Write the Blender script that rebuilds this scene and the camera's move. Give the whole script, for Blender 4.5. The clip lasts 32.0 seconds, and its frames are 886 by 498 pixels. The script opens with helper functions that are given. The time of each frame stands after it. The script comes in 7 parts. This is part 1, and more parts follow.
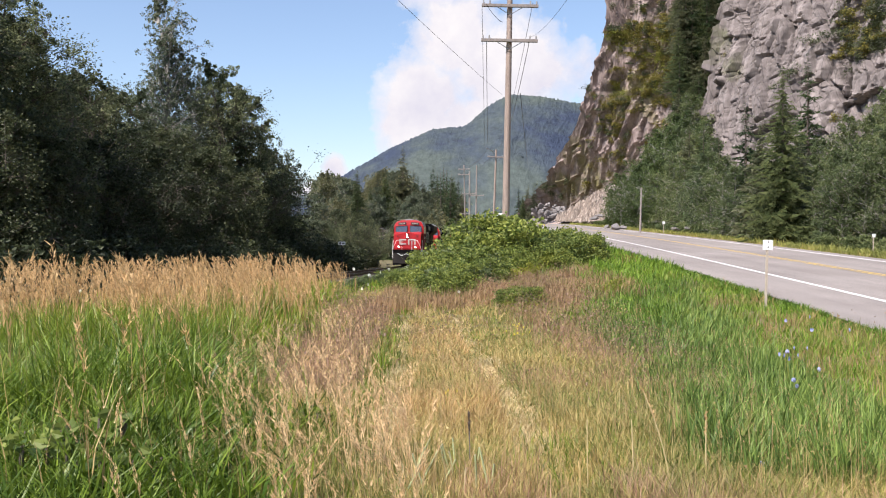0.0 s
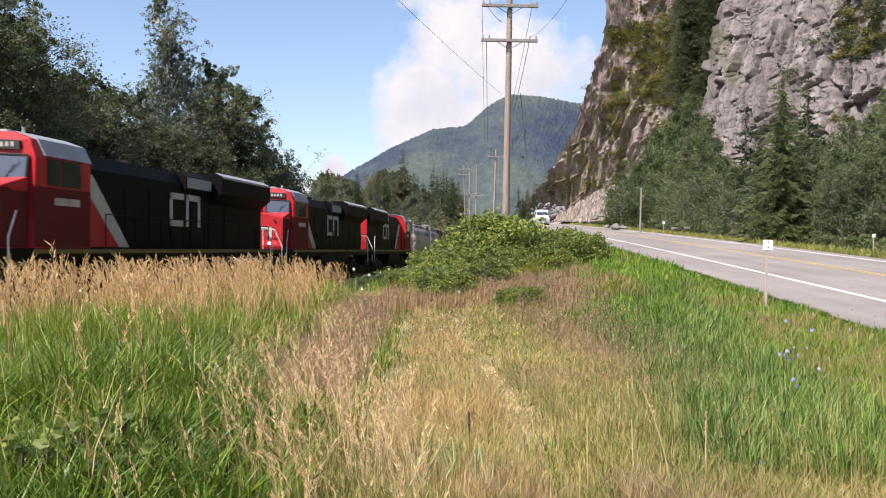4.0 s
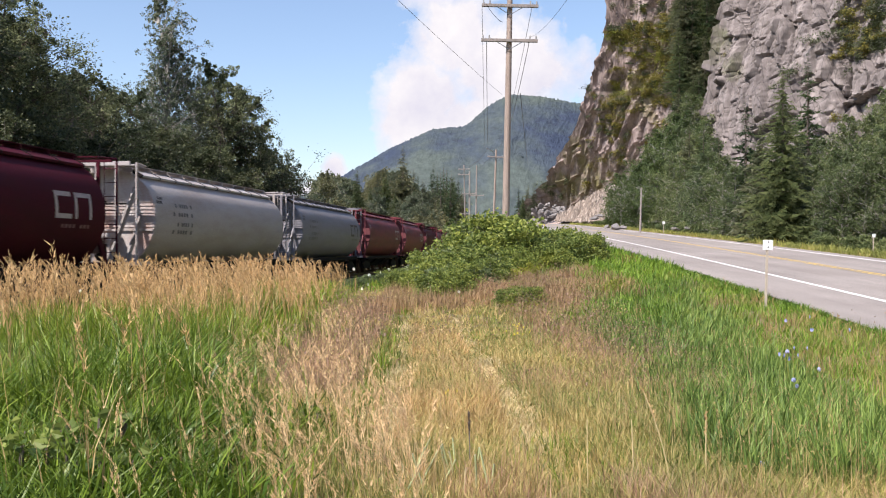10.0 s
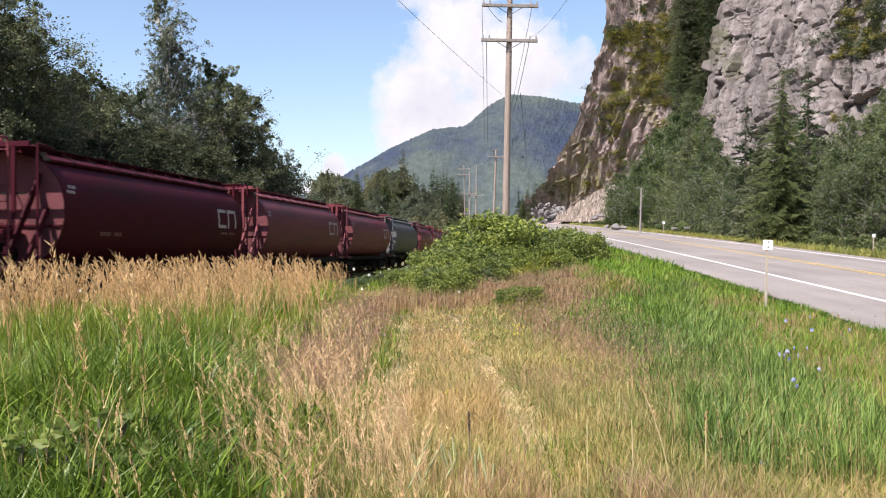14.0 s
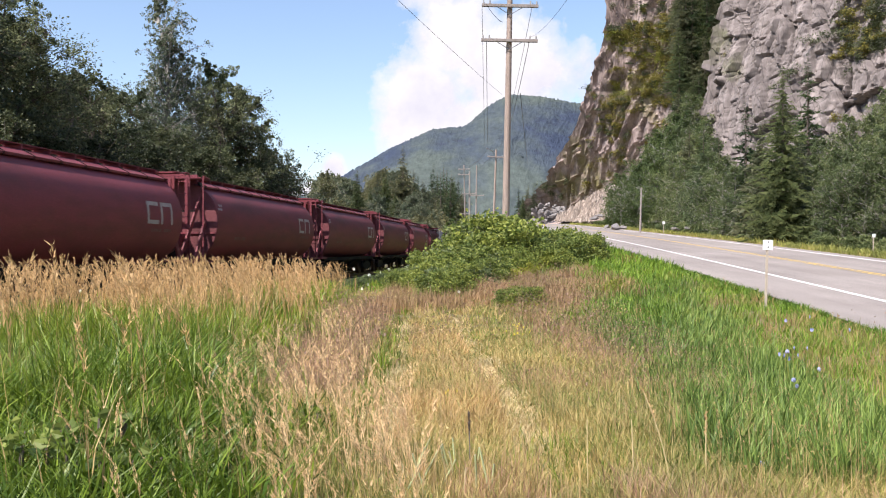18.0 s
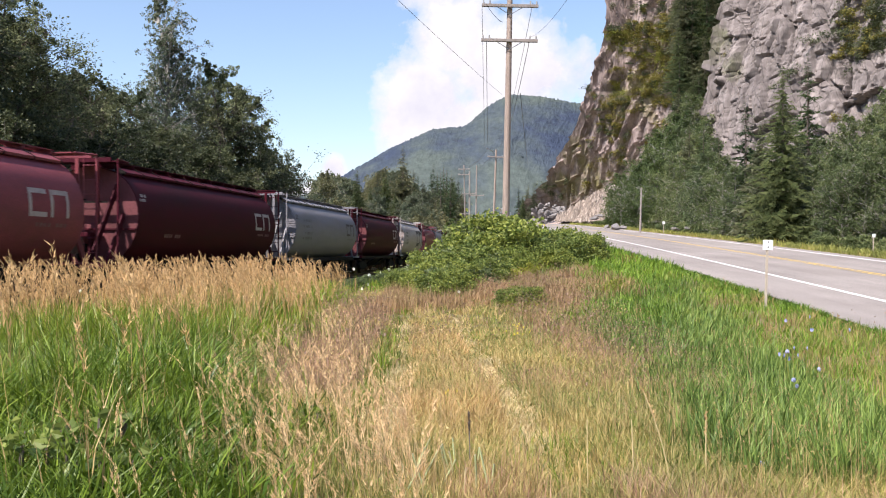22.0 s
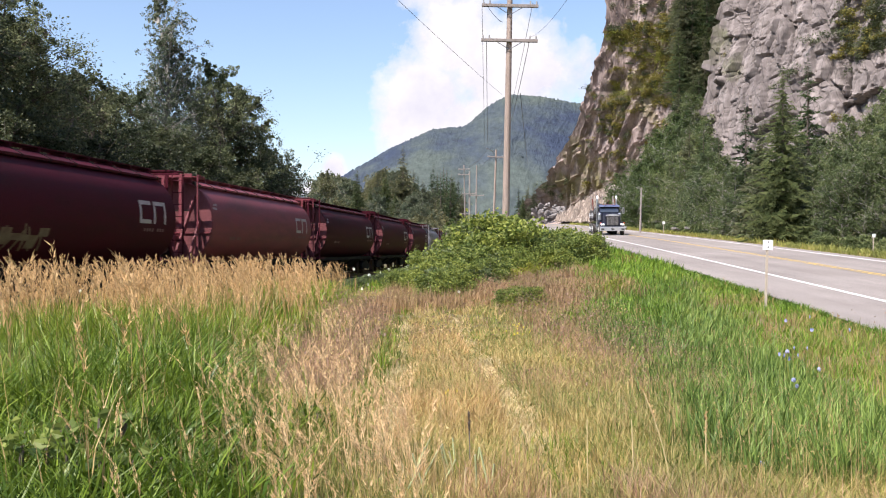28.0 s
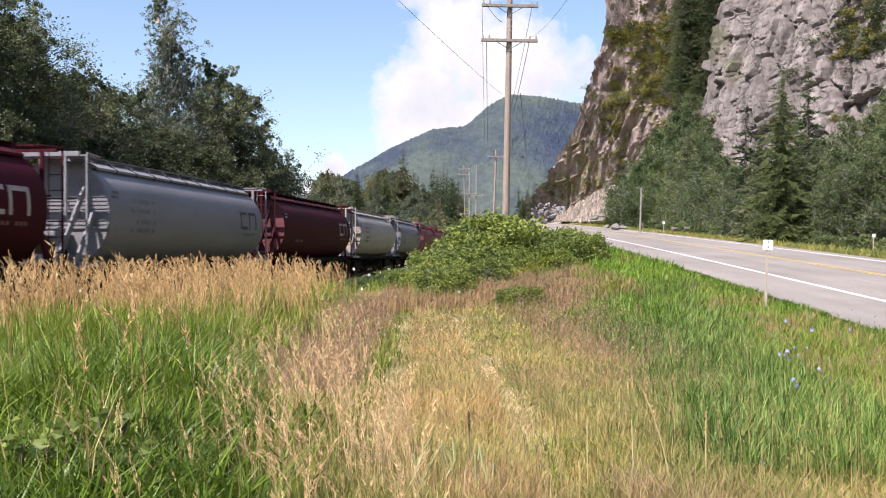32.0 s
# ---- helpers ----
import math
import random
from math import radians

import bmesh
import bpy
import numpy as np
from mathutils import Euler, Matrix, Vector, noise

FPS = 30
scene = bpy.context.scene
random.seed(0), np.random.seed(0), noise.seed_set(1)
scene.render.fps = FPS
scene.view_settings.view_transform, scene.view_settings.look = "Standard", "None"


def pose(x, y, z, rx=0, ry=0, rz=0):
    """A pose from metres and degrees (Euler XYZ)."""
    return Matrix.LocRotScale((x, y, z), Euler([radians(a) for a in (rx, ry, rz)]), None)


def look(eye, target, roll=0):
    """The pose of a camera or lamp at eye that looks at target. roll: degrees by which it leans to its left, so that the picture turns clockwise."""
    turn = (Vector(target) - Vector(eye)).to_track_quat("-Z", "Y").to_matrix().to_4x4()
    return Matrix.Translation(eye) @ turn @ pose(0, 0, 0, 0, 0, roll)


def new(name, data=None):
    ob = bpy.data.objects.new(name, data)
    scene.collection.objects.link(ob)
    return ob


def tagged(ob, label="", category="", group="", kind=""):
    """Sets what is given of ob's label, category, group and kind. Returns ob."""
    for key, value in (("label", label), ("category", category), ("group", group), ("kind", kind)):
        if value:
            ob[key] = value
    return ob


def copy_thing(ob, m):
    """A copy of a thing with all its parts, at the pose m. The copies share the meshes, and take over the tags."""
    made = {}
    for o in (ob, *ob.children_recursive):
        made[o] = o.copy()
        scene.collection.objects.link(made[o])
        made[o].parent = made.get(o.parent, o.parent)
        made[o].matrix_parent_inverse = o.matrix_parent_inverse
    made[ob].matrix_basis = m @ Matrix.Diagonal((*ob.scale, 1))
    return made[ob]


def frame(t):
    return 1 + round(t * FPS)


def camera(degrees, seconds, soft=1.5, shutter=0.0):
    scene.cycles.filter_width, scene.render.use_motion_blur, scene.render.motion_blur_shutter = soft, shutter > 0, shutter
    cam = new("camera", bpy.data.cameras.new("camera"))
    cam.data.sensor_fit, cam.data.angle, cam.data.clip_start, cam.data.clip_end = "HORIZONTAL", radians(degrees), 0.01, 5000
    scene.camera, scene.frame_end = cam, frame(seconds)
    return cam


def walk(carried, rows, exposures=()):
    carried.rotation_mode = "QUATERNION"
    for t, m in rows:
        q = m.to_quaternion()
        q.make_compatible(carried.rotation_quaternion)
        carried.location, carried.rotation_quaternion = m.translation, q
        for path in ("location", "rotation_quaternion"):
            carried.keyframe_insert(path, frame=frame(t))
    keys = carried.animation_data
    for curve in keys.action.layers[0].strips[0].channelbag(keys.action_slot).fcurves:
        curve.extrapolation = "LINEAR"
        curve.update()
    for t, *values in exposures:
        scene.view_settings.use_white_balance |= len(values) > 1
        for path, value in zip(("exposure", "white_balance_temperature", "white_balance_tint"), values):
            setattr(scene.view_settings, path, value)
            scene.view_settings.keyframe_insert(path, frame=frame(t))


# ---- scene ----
cam = camera(49.64, 32.0, soft=1.1, shutter=0.18)
EYE = 1.6


def held(yaw):
    """The camera on its tripod, turned a little to its left by yaw degrees."""
    return pose(0, 0, EYE, 90.07, 0, yaw)


walk(cam, [(0, held(0)), (10.4, held(0)), (11, held(0.04)), (11.5, held(0.04)), (12, held(0.125)), (12.5, held(0.05)),
           (13, held(0.04)), (13.5, held(0)), (32, held(0))], exposures=[(0, 0.72, 6500, 16), (10, 0.74, 6500, 16), (18, 0.86, 6500, 16), (32, 0.86, 6500, 16)])

# ---- world, sun, exposure ----
SUN_TO = Vector((-0.72, -0.69, 0)).normalized() * math.cos(radians(52)) + Vector((0, 0, math.sin(radians(52))))
world = bpy.data.worlds.new("sky")
scene.world = world
world.use_nodes = True
wn = world.node_tree.nodes
sky = wn.new("ShaderNodeTexSky")
sky.sky_type = "NISHITA"
sky.sun_disc = False
sky.sun_elevation = radians(52)
sky.sun_rotation = math.atan2(SUN_TO.x, SUN_TO.y)
sky.dust_density, sky.ozone_density, sky.air_density = 0.7, 1.6, 1.0
world.node_tree.links.new(sky.outputs[0], wn["Background"].inputs[0])
wn["Background"].inputs[1].default_value = 0.112
sun = new("sun", bpy.data.lights.new("sun", "SUN"))
sun.data.energy, sun.data.angle, sun.data.color = 5.0, radians(0.6), (1.0, 0.95, 0.87)
sun.matrix_world = look(SUN_TO * 50, (0, 0, 0))


# ---- materials ----
def shader(name):
    m = bpy.data.materials.new(name)
    m.use_nodes = True
    n, l = m.node_tree.nodes, m.node_tree.links
    return m, n, l, n["Principled BSDF"]


def ramp(n, l, fac, stops):
    r = n.new("ShaderNodeValToRGB")
    e = r.color_ramp.elements
    while len(e) < len(stops):
        e.new(0.5)
    for i, (p, c) in enumerate(stops):
        e[i].position, e[i].color = p, (*c, 1)
    l.new(fac, r.inputs[0])
    return r.outputs[0]


def noise_tex(n, l, scale, detail=4.0, rough=0.55, coord="Object", stretch=None):
    t = n.new("ShaderNodeTexCoord")
    src = t.outputs[coord]
    if stretch:
        mp = n.new("ShaderNodeMapping")
        mp.inputs["Scale"].default_value = stretch
        l.new(src, mp.inputs[0])
        src = mp.outputs[0]
    x = n.new("ShaderNodeTexNoise")
    x.inputs["Scale"].default_value, x.inputs["Detail"].default_value, x.inputs["Roughness"].default_value = scale, detail, rough
    l.new(src, x.inputs["Vector"])
    return x.outputs["Fac"]


def mixc(n, l, fac, a, b, mode="MIX"):
    m = n.new("ShaderNodeMix")
    m.data_type, m.blend_type = "RGBA", mode
    for sock, v in ((m.inputs[0], fac), (m.inputs[6], a), (m.inputs[7], b)):
        if isinstance(v, (float, int)):
            sock.default_value = v
        elif isinstance(v, tuple):
            sock.default_value = (*v, 1)
        else:
            l.new(v, sock)
    return m.outputs[2]


def bumped(n, l, b, height, strength, dist=0.02):
    u = n.new("ShaderNodeBump")
    u.inputs["Strength"].default_value, u.inputs["Distance"].default_value = strength, dist
    l.new(height, u.inputs["Height"])
    l.new(u.outputs[0], b.inputs["Normal"])


def paint(name, col, rough=0.5, metal=0.0, dirt=(0.12, 0.10, 0.08), amount=0.35, scale=1.2, fine=25.0, bump=0.1, stretch=None, vary=0.0, spec=0.4):
    """A painted, metal, wood or stone surface with stains at a coarse scale and grain at a fine one."""
    m, n, l, b = shader(name)
    big = noise_tex(n, l, scale, 5.0, 0.6, stretch=stretch)
    small = noise_tex(n, l, fine, 3.0, 0.6)
    f = ramp(n, l, big, [(0.42, (0, 0, 0)), (0.75, (amount,) * 3)])
    c = mixc(n, l, f, col, dirt)
    g = ramp(n, l, small, [(0.3, (0.82,) * 3), (0.7, (1.12,) * 3)])
    c = mixc(n, l, 1.0, c, g, "MULTIPLY")
    if vary:
        o = n.new("ShaderNodeObjectInfo")
        v = ramp(n, l, o.outputs["Random"], [(0, (1 - vary,) * 3), (1, (1 + vary,) * 3)])
        c = mixc(n, l, 1.0, c, v, "MULTIPLY")
    l.new(c, b.inputs["Base Color"])
    b.inputs["Roughness"].default_value, b.inputs["Metallic"].default_value = rough, metal
    b.inputs["Specular IOR Level"].default_value = spec
    if bump:
        bumped(n, l, b, small, bump, 0.01)
    return m


def leafy(name, a, c, translucent=0.35, rough=0.5, big=0.0):
    """Foliage: each leaf has its own tone; light shines through."""
    m, n, l, b = shader(name)
    g = n.new("ShaderNodeNewGeometry")
    col = ramp(n, l, g.outputs["Random Per Island"], [(0.0, a), (0.55, tuple((x + y) / 2 for x, y in zip(a, c))), (1.0, c)])
    if big:
        f = noise_tex(n, l, big, 3.0)
        t = ramp(n, l, f, [(0.3, (0.65, 0.7, 0.65)), (0.7, (1.3, 1.2, 1.1))])
        col = mixc(n, l, 1.0, col, t, "MULTIPLY")
    o = n.new("ShaderNodeObjectInfo")
    v = ramp(n, l, o.outputs["Random"], [(0, (0.78, 0.82, 0.8)), (1, (1.2, 1.15, 1.0))])
    col = mixc(n, l, 1.0, col, v, "MULTIPLY")
    l.new(col, b.inputs["Base Color"])
    b.inputs["Roughness"].default_value = rough
    b.inputs["Specular IOR Level"].default_value = 0.3
    t = n.new("ShaderNodeBsdfTranslucent")
    l.new(col, t.inputs[0])
    x = n.new("ShaderNodeMixShader")
    x.inputs[0].default_value = translucent
    l.new(b.outputs[0], x.inputs[1])
    l.new(t.outputs[0], x.inputs[2])
    l.new(x.outputs[0], n["Material Output"].inputs[0])
    return m


def glowing(name, col, strength):
    m, n, l, b = shader(name)
    b.inputs["Base Color"].default_value = (*col, 1)
    b.inputs["Emission Color"].default_value = (*col, 1)
    b.inputs["Emission Strength"].default_value = strength
    return m


def glassy(name, col=(0.02, 0.025, 0.03), rough=0.05):
    m, n, l, b = shader(name)
    b.inputs["Base Color"].default_value = (*col, 1)
    b.inputs["Roughness"].default_value = rough
    b.inputs["Specular IOR Level"].default_value = 0.8
    return m


def rock_mat(name, light, dark, moss=None, moss_at=0.62, scale=0.12):
    m, n, l, b = shader(name)
    big = noise_tex(n, l, scale, 8.0, 0.65)
    streak = noise_tex(n, l, 0.5, 8.0, 0.7, stretch=(1, 1, 0.22))
    c = ramp(n, l, big, [(0.3, dark), (0.5, tuple((x + y) / 2 for x, y in zip(light, dark))), (0.68, light)])
    s = ramp(n, l, streak, [(0.35, (0.52, 0.50, 0.49)), (0.6, (1.14, 1.12, 1.10))])
    c = mixc(n, l, 1.0, c, s, "MULTIPLY")
    v = n.new("ShaderNodeTexVoronoi")
    v.feature = "DISTANCE_TO_EDGE"
    v.inputs["Scale"].default_value = 0.42
    tc = n.new("ShaderNodeTexCoord")
    mp = n.new("ShaderNodeMapping")
    mp.inputs["Rotation"].default_value = (0.3, 0.5, 0.2)
    mp.inputs["Scale"].default_value = (1, 1, 0.28)
    l.new(tc.outputs["Object"], mp.inputs[0])
    l.new(mp.outputs[0], v.inputs["Vector"])
    crack = ramp(n, l, v.outputs["Distance"], [(0.0, (0.4,) * 3), (0.03, (1.0,) * 3)])
    c = mixc(n, l, 0.8, c, crack, "MULTIPLY")
    if moss:
        f = noise_tex(n, l, 0.07, 6.0, 0.65)
        f = ramp(n, l, f, [(moss_at - 0.08, (0, 0, 0)), (moss_at + 0.06, (0.9,) * 3)])
        mc = ramp(n, l, noise_tex(n, l, 0.6, 5.0), [(0.3, tuple(x * 0.5 for x in moss)), (0.7, moss)])
        c = mixc(n, l, f, c, mc)
    l.new(c, b.inputs["Base Color"])
    b.inputs["Roughness"].default_value = 0.9
    bumped(n, l, b, noise_tex(n, l, 1.6, 8.0, 0.7, stretch=(1, 1, 0.5)), 0.4, 0.2)
    return m


M = {}
M["red"] = paint("hopper_red", (0.20, 0.051, 0.063), 0.55, spec=0.12, dirt=(0.07, 0.035, 0.035), amount=0.5, stretch=(0.4, 1, 1.6), vary=0.14)
M["maroon"] = paint("hopper_maroon", (0.060, 0.009, 0.017), 0.6, spec=0.05, dirt=(0.034, 0.013, 0.015), amount=0.6, stretch=(0.4, 1, 1.6), vary=0.12)
M["grey"] = paint("hopper_grey", (0.225, 0.215, 0.238), 0.55, spec=0.2, dirt=(0.16, 0.15, 0.14), amount=0.45, stretch=(0.4, 1, 1.6), vary=0.08)
M["red_end"] = paint("hopper_red_dusty", (0.17, 0.058, 0.064), 0.7, spec=0.1, dirt=(0.05, 0.024, 0.024), amount=0.85, scale=1.1, stretch=(1, 1, 0.5))
M["white_end"] = paint("hopper_white_rusty", (0.46, 0.43, 0.42), 0.6, spec=0.2, dirt=(0.28, 0.12, 0.07), amount=0.9, scale=0.9, stretch=(1, 1, 0.5))
M["white"] = paint("hopper_white", (0.41, 0.37, 0.36), 0.55, spec=0.2, dirt=(0.25, 0.18, 0.13), amount=0.45, stretch=(0.4, 1, 1.6), vary=0.06)
# Shade on the end braces is put into this darker, stained white
M["white_brace_shade"] = paint("hopper_white_shaded", (0.26, 0.235, 0.225), 0.6, spec=0.2, dirt=(0.12, 0.08, 0.06), amount=0.9, scale=1.5)
M["ribgrey"] = paint("hopper_dark_grey", (0.13, 0.13, 0.13), 0.55, dirt=(0.05, 0.045, 0.04), amount=0.8, stretch=(3, 1, 0.3))
M["logo_white"] = paint("logo_white", (0.44, 0.38, 0.37), 0.6, dirt=(0.15, 0.08, 0.08), amount=0.5, scale=3)
M["logo_faint"] = paint("logo_faint", (0.20, 0.11, 0.11), 0.6, dirt=(0.12, 0.04, 0.05), amount=0.7, scale=3, spec=0.1)
M["logo_faint_dark"] = paint("logo_faint_dark", (0.15, 0.14, 0.145), 0.6, dirt=(0.26, 0.25, 0.25), amount=0.7, scale=3, spec=0.1)
M["logo_dark"] = paint("logo_dark", (0.05, 0.035, 0.035), 0.6, amount=0.2, scale=3)
M["logo_loco"] = paint("logo_loco", (0.44, 0.42, 0.39), 0.6, dirt=(0.2, 0.15, 0.1), amount=0.4, scale=3)
# Grimy red, darkened further: shade of the cab's sides is in the colour
M["loco_grime_shade"] = paint("loco_red_grimy_shaded", (0.13, 0.013, 0.016), 0.7, dirt=(0.05, 0.026, 0.022), amount=0.85, scale=1.6, spec=0.1)
M["loco_red"] = paint("loco_red", (0.42, 0.018, 0.024), 0.5, dirt=(0.16, 0.02, 0.015), amount=0.6, scale=1.8, stretch=(1, 1, 0.4), spec=0.25)
M["loco_black"] = paint("loco_black", (0.0045, 0.004, 0.0045), 0.6, dirt=(0.010, 0.008, 0.007), amount=0.4, spec=0.07)
M["loco_grey"] = paint("loco_roof_grey", (0.30, 0.31, 0.33), 0.5, amount=0.3)
M["under"] = paint("underframe", (0.012, 0.011, 0.011), 0.8, dirt=(0.04, 0.032, 0.025), amount=0.4, spec=0.1)
M["yellow_trim"] = paint("yellow_sill", (0.15, 0.105, 0.03), 0.7, dirt=(0.06, 0.05, 0.04), amount=0.9)
M["steel"] = paint("steel", (0.32, 0.31, 0.30), 0.35, 0.9, dirt=(0.12, 0.08, 0.05), amount=0.5)
M["rust"] = paint("rusty_steel", (0.10, 0.055, 0.035), 0.7, 0.3, dirt=(0.04, 0.025, 0.02), amount=0.5)
M["chrome"] = paint("chrome", (0.78, 0.79, 0.82), 0.28, 1.0, amount=0.1, bump=0.0)
M["rail_white"] = paint("handrail_white", (0.68, 0.68, 0.66), 0.5, amount=0.3)
M["truck_white"] = paint("truck_white", (0.82, 0.82, 0.80), 0.25, amount=0.06, bump=0.0)
M["truck_blue"] = paint("truck_blue_black", (0.011, 0.013, 0.030), 0.3, amount=0.08, bump=0.0)
M["visor_blue"] = paint("visor_blue", (0.10, 0.12, 0.21), 0.3, amount=0.1, bump=0.0)
M["tyre"] = paint("tyre", (0.03, 0.028, 0.027), 0.85, dirt=(0.16, 0.14, 0.12), amount=0.7, scale=4)
M["hub"] = paint("wheel_hub", (0.62, 0.62, 0.62), 0.35, 0.5, dirt=(0.3, 0.26, 0.2), amount=0.3)
M["frame_dark"] = paint("truck_chassis", (0.03, 0.028, 0.027), 0.7, dirt=(0.12, 0.1, 0.08), amount=0.4)
M["bunk_red"] = paint("bunk_red", (0.16, 0.04, 0.03), 0.6, amount=0.4)
M["glass"] = glassy("dark_glass")
M["glass_sky"] = glassy("windscreen", (0.035, 0.04, 0.045), 0.04)
M["glass_sky"].node_tree.nodes["Principled BSDF"].inputs["IOR"].default_value = 2.0
M["grille"] = paint("grille_grey", (0.30, 0.30, 0.31), 0.45, 0.5, amount=0.2)
M["lamp"] = glowing("headlamp", (1.0, 0.95, 0.82), 9.0)
M["lamp_soft"] = glowing("truck_headlamp", (1.0, 0.97, 0.9), 0.9)
M["marker"] = glowing("amber_marker", (0.75, 0.14, 0.03), 0.25)
M["wood_pole"] = paint("pole_wood", (0.32, 0.25, 0.21), 0.85, dirt=(0.13, 0.10, 0.08), amount=0.6, scale=2.0, stretch=(6, 6, 0.5), bump=0.3)
M["wood_grey"] = paint("weathered_wood", (0.26, 0.225, 0.205), 0.9, dirt=(0.12, 0.11, 0.10), amount=0.5, stretch=(6, 6, 0.5), bump=0.3)
M["sleeper"] = paint("sleeper_wood", (0.055, 0.042, 0.034), 0.9, dirt=(0.12, 0.10, 0.085), amount=0.5, vary=0.2, bump=0.3)
M["wire"] = paint("wire", (0.05, 0.05, 0.055), 0.6, amount=0.1, bump=0)
M["insulator"] = paint("insulator", (0.25, 0.24, 0.23), 0.3, amount=0.1, bump=0)
M["sign_white"] = paint("sign_white", (0.80, 0.80, 0.78), 0.5, amount=0.12, scale=6)
M["sign_black"] = paint("sign_black", (0.03, 0.03, 0.03), 0.5, amount=0.1)
M["post_wood"] = paint("post_pale_wood", (0.46, 0.39, 0.31), 0.85, amount=0.4, scale=5)
M["line_white"] = paint("road_line_white", (0.75, 0.75, 0.73), 0.7, dirt=(0.3, 0.29, 0.28), amount=0.3, scale=2)
M["line_yellow"] = paint("road_line_yellow", (0.62, 0.42, 0.10), 0.7, dirt=(0.28, 0.26, 0.24), amount=0.8, scale=1.2)
M["graffiti"] = paint("graffiti_faded", (0.20, 0.155, 0.10), 0.7, dirt=(0.08, 0.04, 0.035), amount=0.8, scale=2, spec=0.1)
M["stick_yellow"] = paint("yellow_plastic", (0.8, 0.62, 0.08), 0.5, amount=0.1)
M["cut_stem"] = paint("cut_green_stem", (0.36, 0.40, 0.20), 0.6, dirt=(0.25, 0.24, 0.12), amount=0.5, scale=9)
M["straw"] = paint("straw_stalk", (0.52, 0.42, 0.22), 0.7, dirt=(0.3, 0.22, 0.1), amount=0.5, scale=9)
M["bark"] = paint("bark", (0.13, 0.105, 0.085), 0.95, dirt=(0.05, 0.04, 0.03), amount=0.6, scale=3, stretch=(3, 3, 0.4), bump=0.5)
M["bark_pale"] = paint("bark_pale", (0.36, 0.34, 0.31), 0.95, dirt=(0.10, 0.09, 0.08), amount=0.6, scale=3, bump=0.4)
M["leaf_left"] = leafy("leaves_dark", (0.044, 0.059, 0.033), (0.135, 0.16, 0.088), 0.32, big=0.5)
M["leaf_tall"] = leafy("leaves_tall_trees", (0.085, 0.112, 0.066), (0.26, 0.30, 0.185), 0.4, big=0.5)
M["leaf_pale"] = leafy("leaves_grey_green", (0.08, 0.105, 0.07), (0.22, 0.25, 0.17), 0.35)
M["leaf_hill"] = leafy("leaves_olive_hill", (0.11, 0.115, 0.058), (0.29, 0.285, 0.16), 0.4)
M["leaf_right"] = leafy("leaves_mid", (0.066, 0.10, 0.045), (0.22, 0.265, 0.13), 0.35, big=0.4)
M["leaf_alder"] = leafy("leaves_alder", (0.04, 0.072, 0.026), (0.155, 0.21, 0.08), 0.35, big=0.4)
M["leaf_bright"] = leafy("leaves_bright", (0.075, 0.125, 0.03), (0.37, 0.42, 0.115), 0.36, big=0.6)
# Shade at the foot of the wood is put into this dark leaf colour
M["leaf_painted_shade"] = leafy("leaves_painted_shade", (0.024, 0.034, 0.016), (0.075, 0.09, 0.042), 0.2)
M["leaf_yellow"] = leafy("leaves_yellow_green", (0.16, 0.20, 0.03), (0.34, 0.33, 0.06), 0.4)
M["needle"] = leafy("needles", (0.025, 0.048, 0.02), (0.07, 0.105, 0.042), 0.15)
M["needle_dry"] = leafy("needles_olive", (0.05, 0.072, 0.03), (0.125, 0.15, 0.066), 0.22)
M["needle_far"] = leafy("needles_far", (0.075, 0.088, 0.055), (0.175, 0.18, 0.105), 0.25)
M["grass_tall"] = leafy("grass_tall_green", (0.062, 0.125, 0.012), (0.27, 0.345, 0.05), 0.3, rough=0.4, big=0.35)
M["grass_reed"] = leafy("grass_reed_green", (0.050, 0.105, 0.010), (0.215, 0.30, 0.038), 0.28, rough=0.4, big=0.35)
M["grass_broad"] = leafy("grass_broad_blue_green", (0.052, 0.11, 0.026), (0.215, 0.31, 0.088), 0.28, big=0.4)
M["grass_lush"] = leafy("grass_lush", (0.062, 0.14, 0.014), (0.22, 0.345, 0.05), 0.3, big=0.35)
M["grass_dry"] = leafy("grass_dry", (0.38, 0.28, 0.11), (0.64, 0.52, 0.26), 0.3, big=0.4)
M["grass_stalk"] = leafy("grass_stalk_tan", (0.22, 0.15, 0.075), (0.46, 0.35, 0.19), 0.25, big=0.4)
M["grass_olive"] = leafy("grass_olive", (0.20, 0.23, 0.06), (0.42, 0.42, 0.14), 0.4, big=0.4)
M["grass_thatch"] = leafy("grass_thatch_pale", (0.42, 0.35, 0.22), (0.68, 0.58, 0.40), 0.2, big=0.6)
M["grass_peach"] = leafy("grass_peach", (0.36, 0.245, 0.125), (0.60, 0.43, 0.25), 0.3, big=0.5)
M["grass_russet"] = leafy("grass_russet", (0.26, 0.165, 0.10), (0.45, 0.32, 0.20), 0.3, big=0.5)
M["grass_mauve"] = leafy("grass_mauve", (0.23, 0.14, 0.11), (0.40, 0.275, 0.215), 0.3, big=0.5)
M["leaf_moss"] = leafy("leaves_olive_cliff", (0.085, 0.085, 0.022), (0.25, 0.22, 0.055), 0.3)
M["seed"] = leafy("seed_heads", (0.40, 0.243, 0.12), (0.79, 0.55, 0.30), 0.35)
M["seed_pale"] = leafy("seed_heads_pale", (0.56, 0.37, 0.21), (0.90, 0.66, 0.42), 0.35)
M["petal_blue"] = leafy("petals_blue", (0.28, 0.30, 0.75), (0.45, 0.48, 0.9), 0.3)
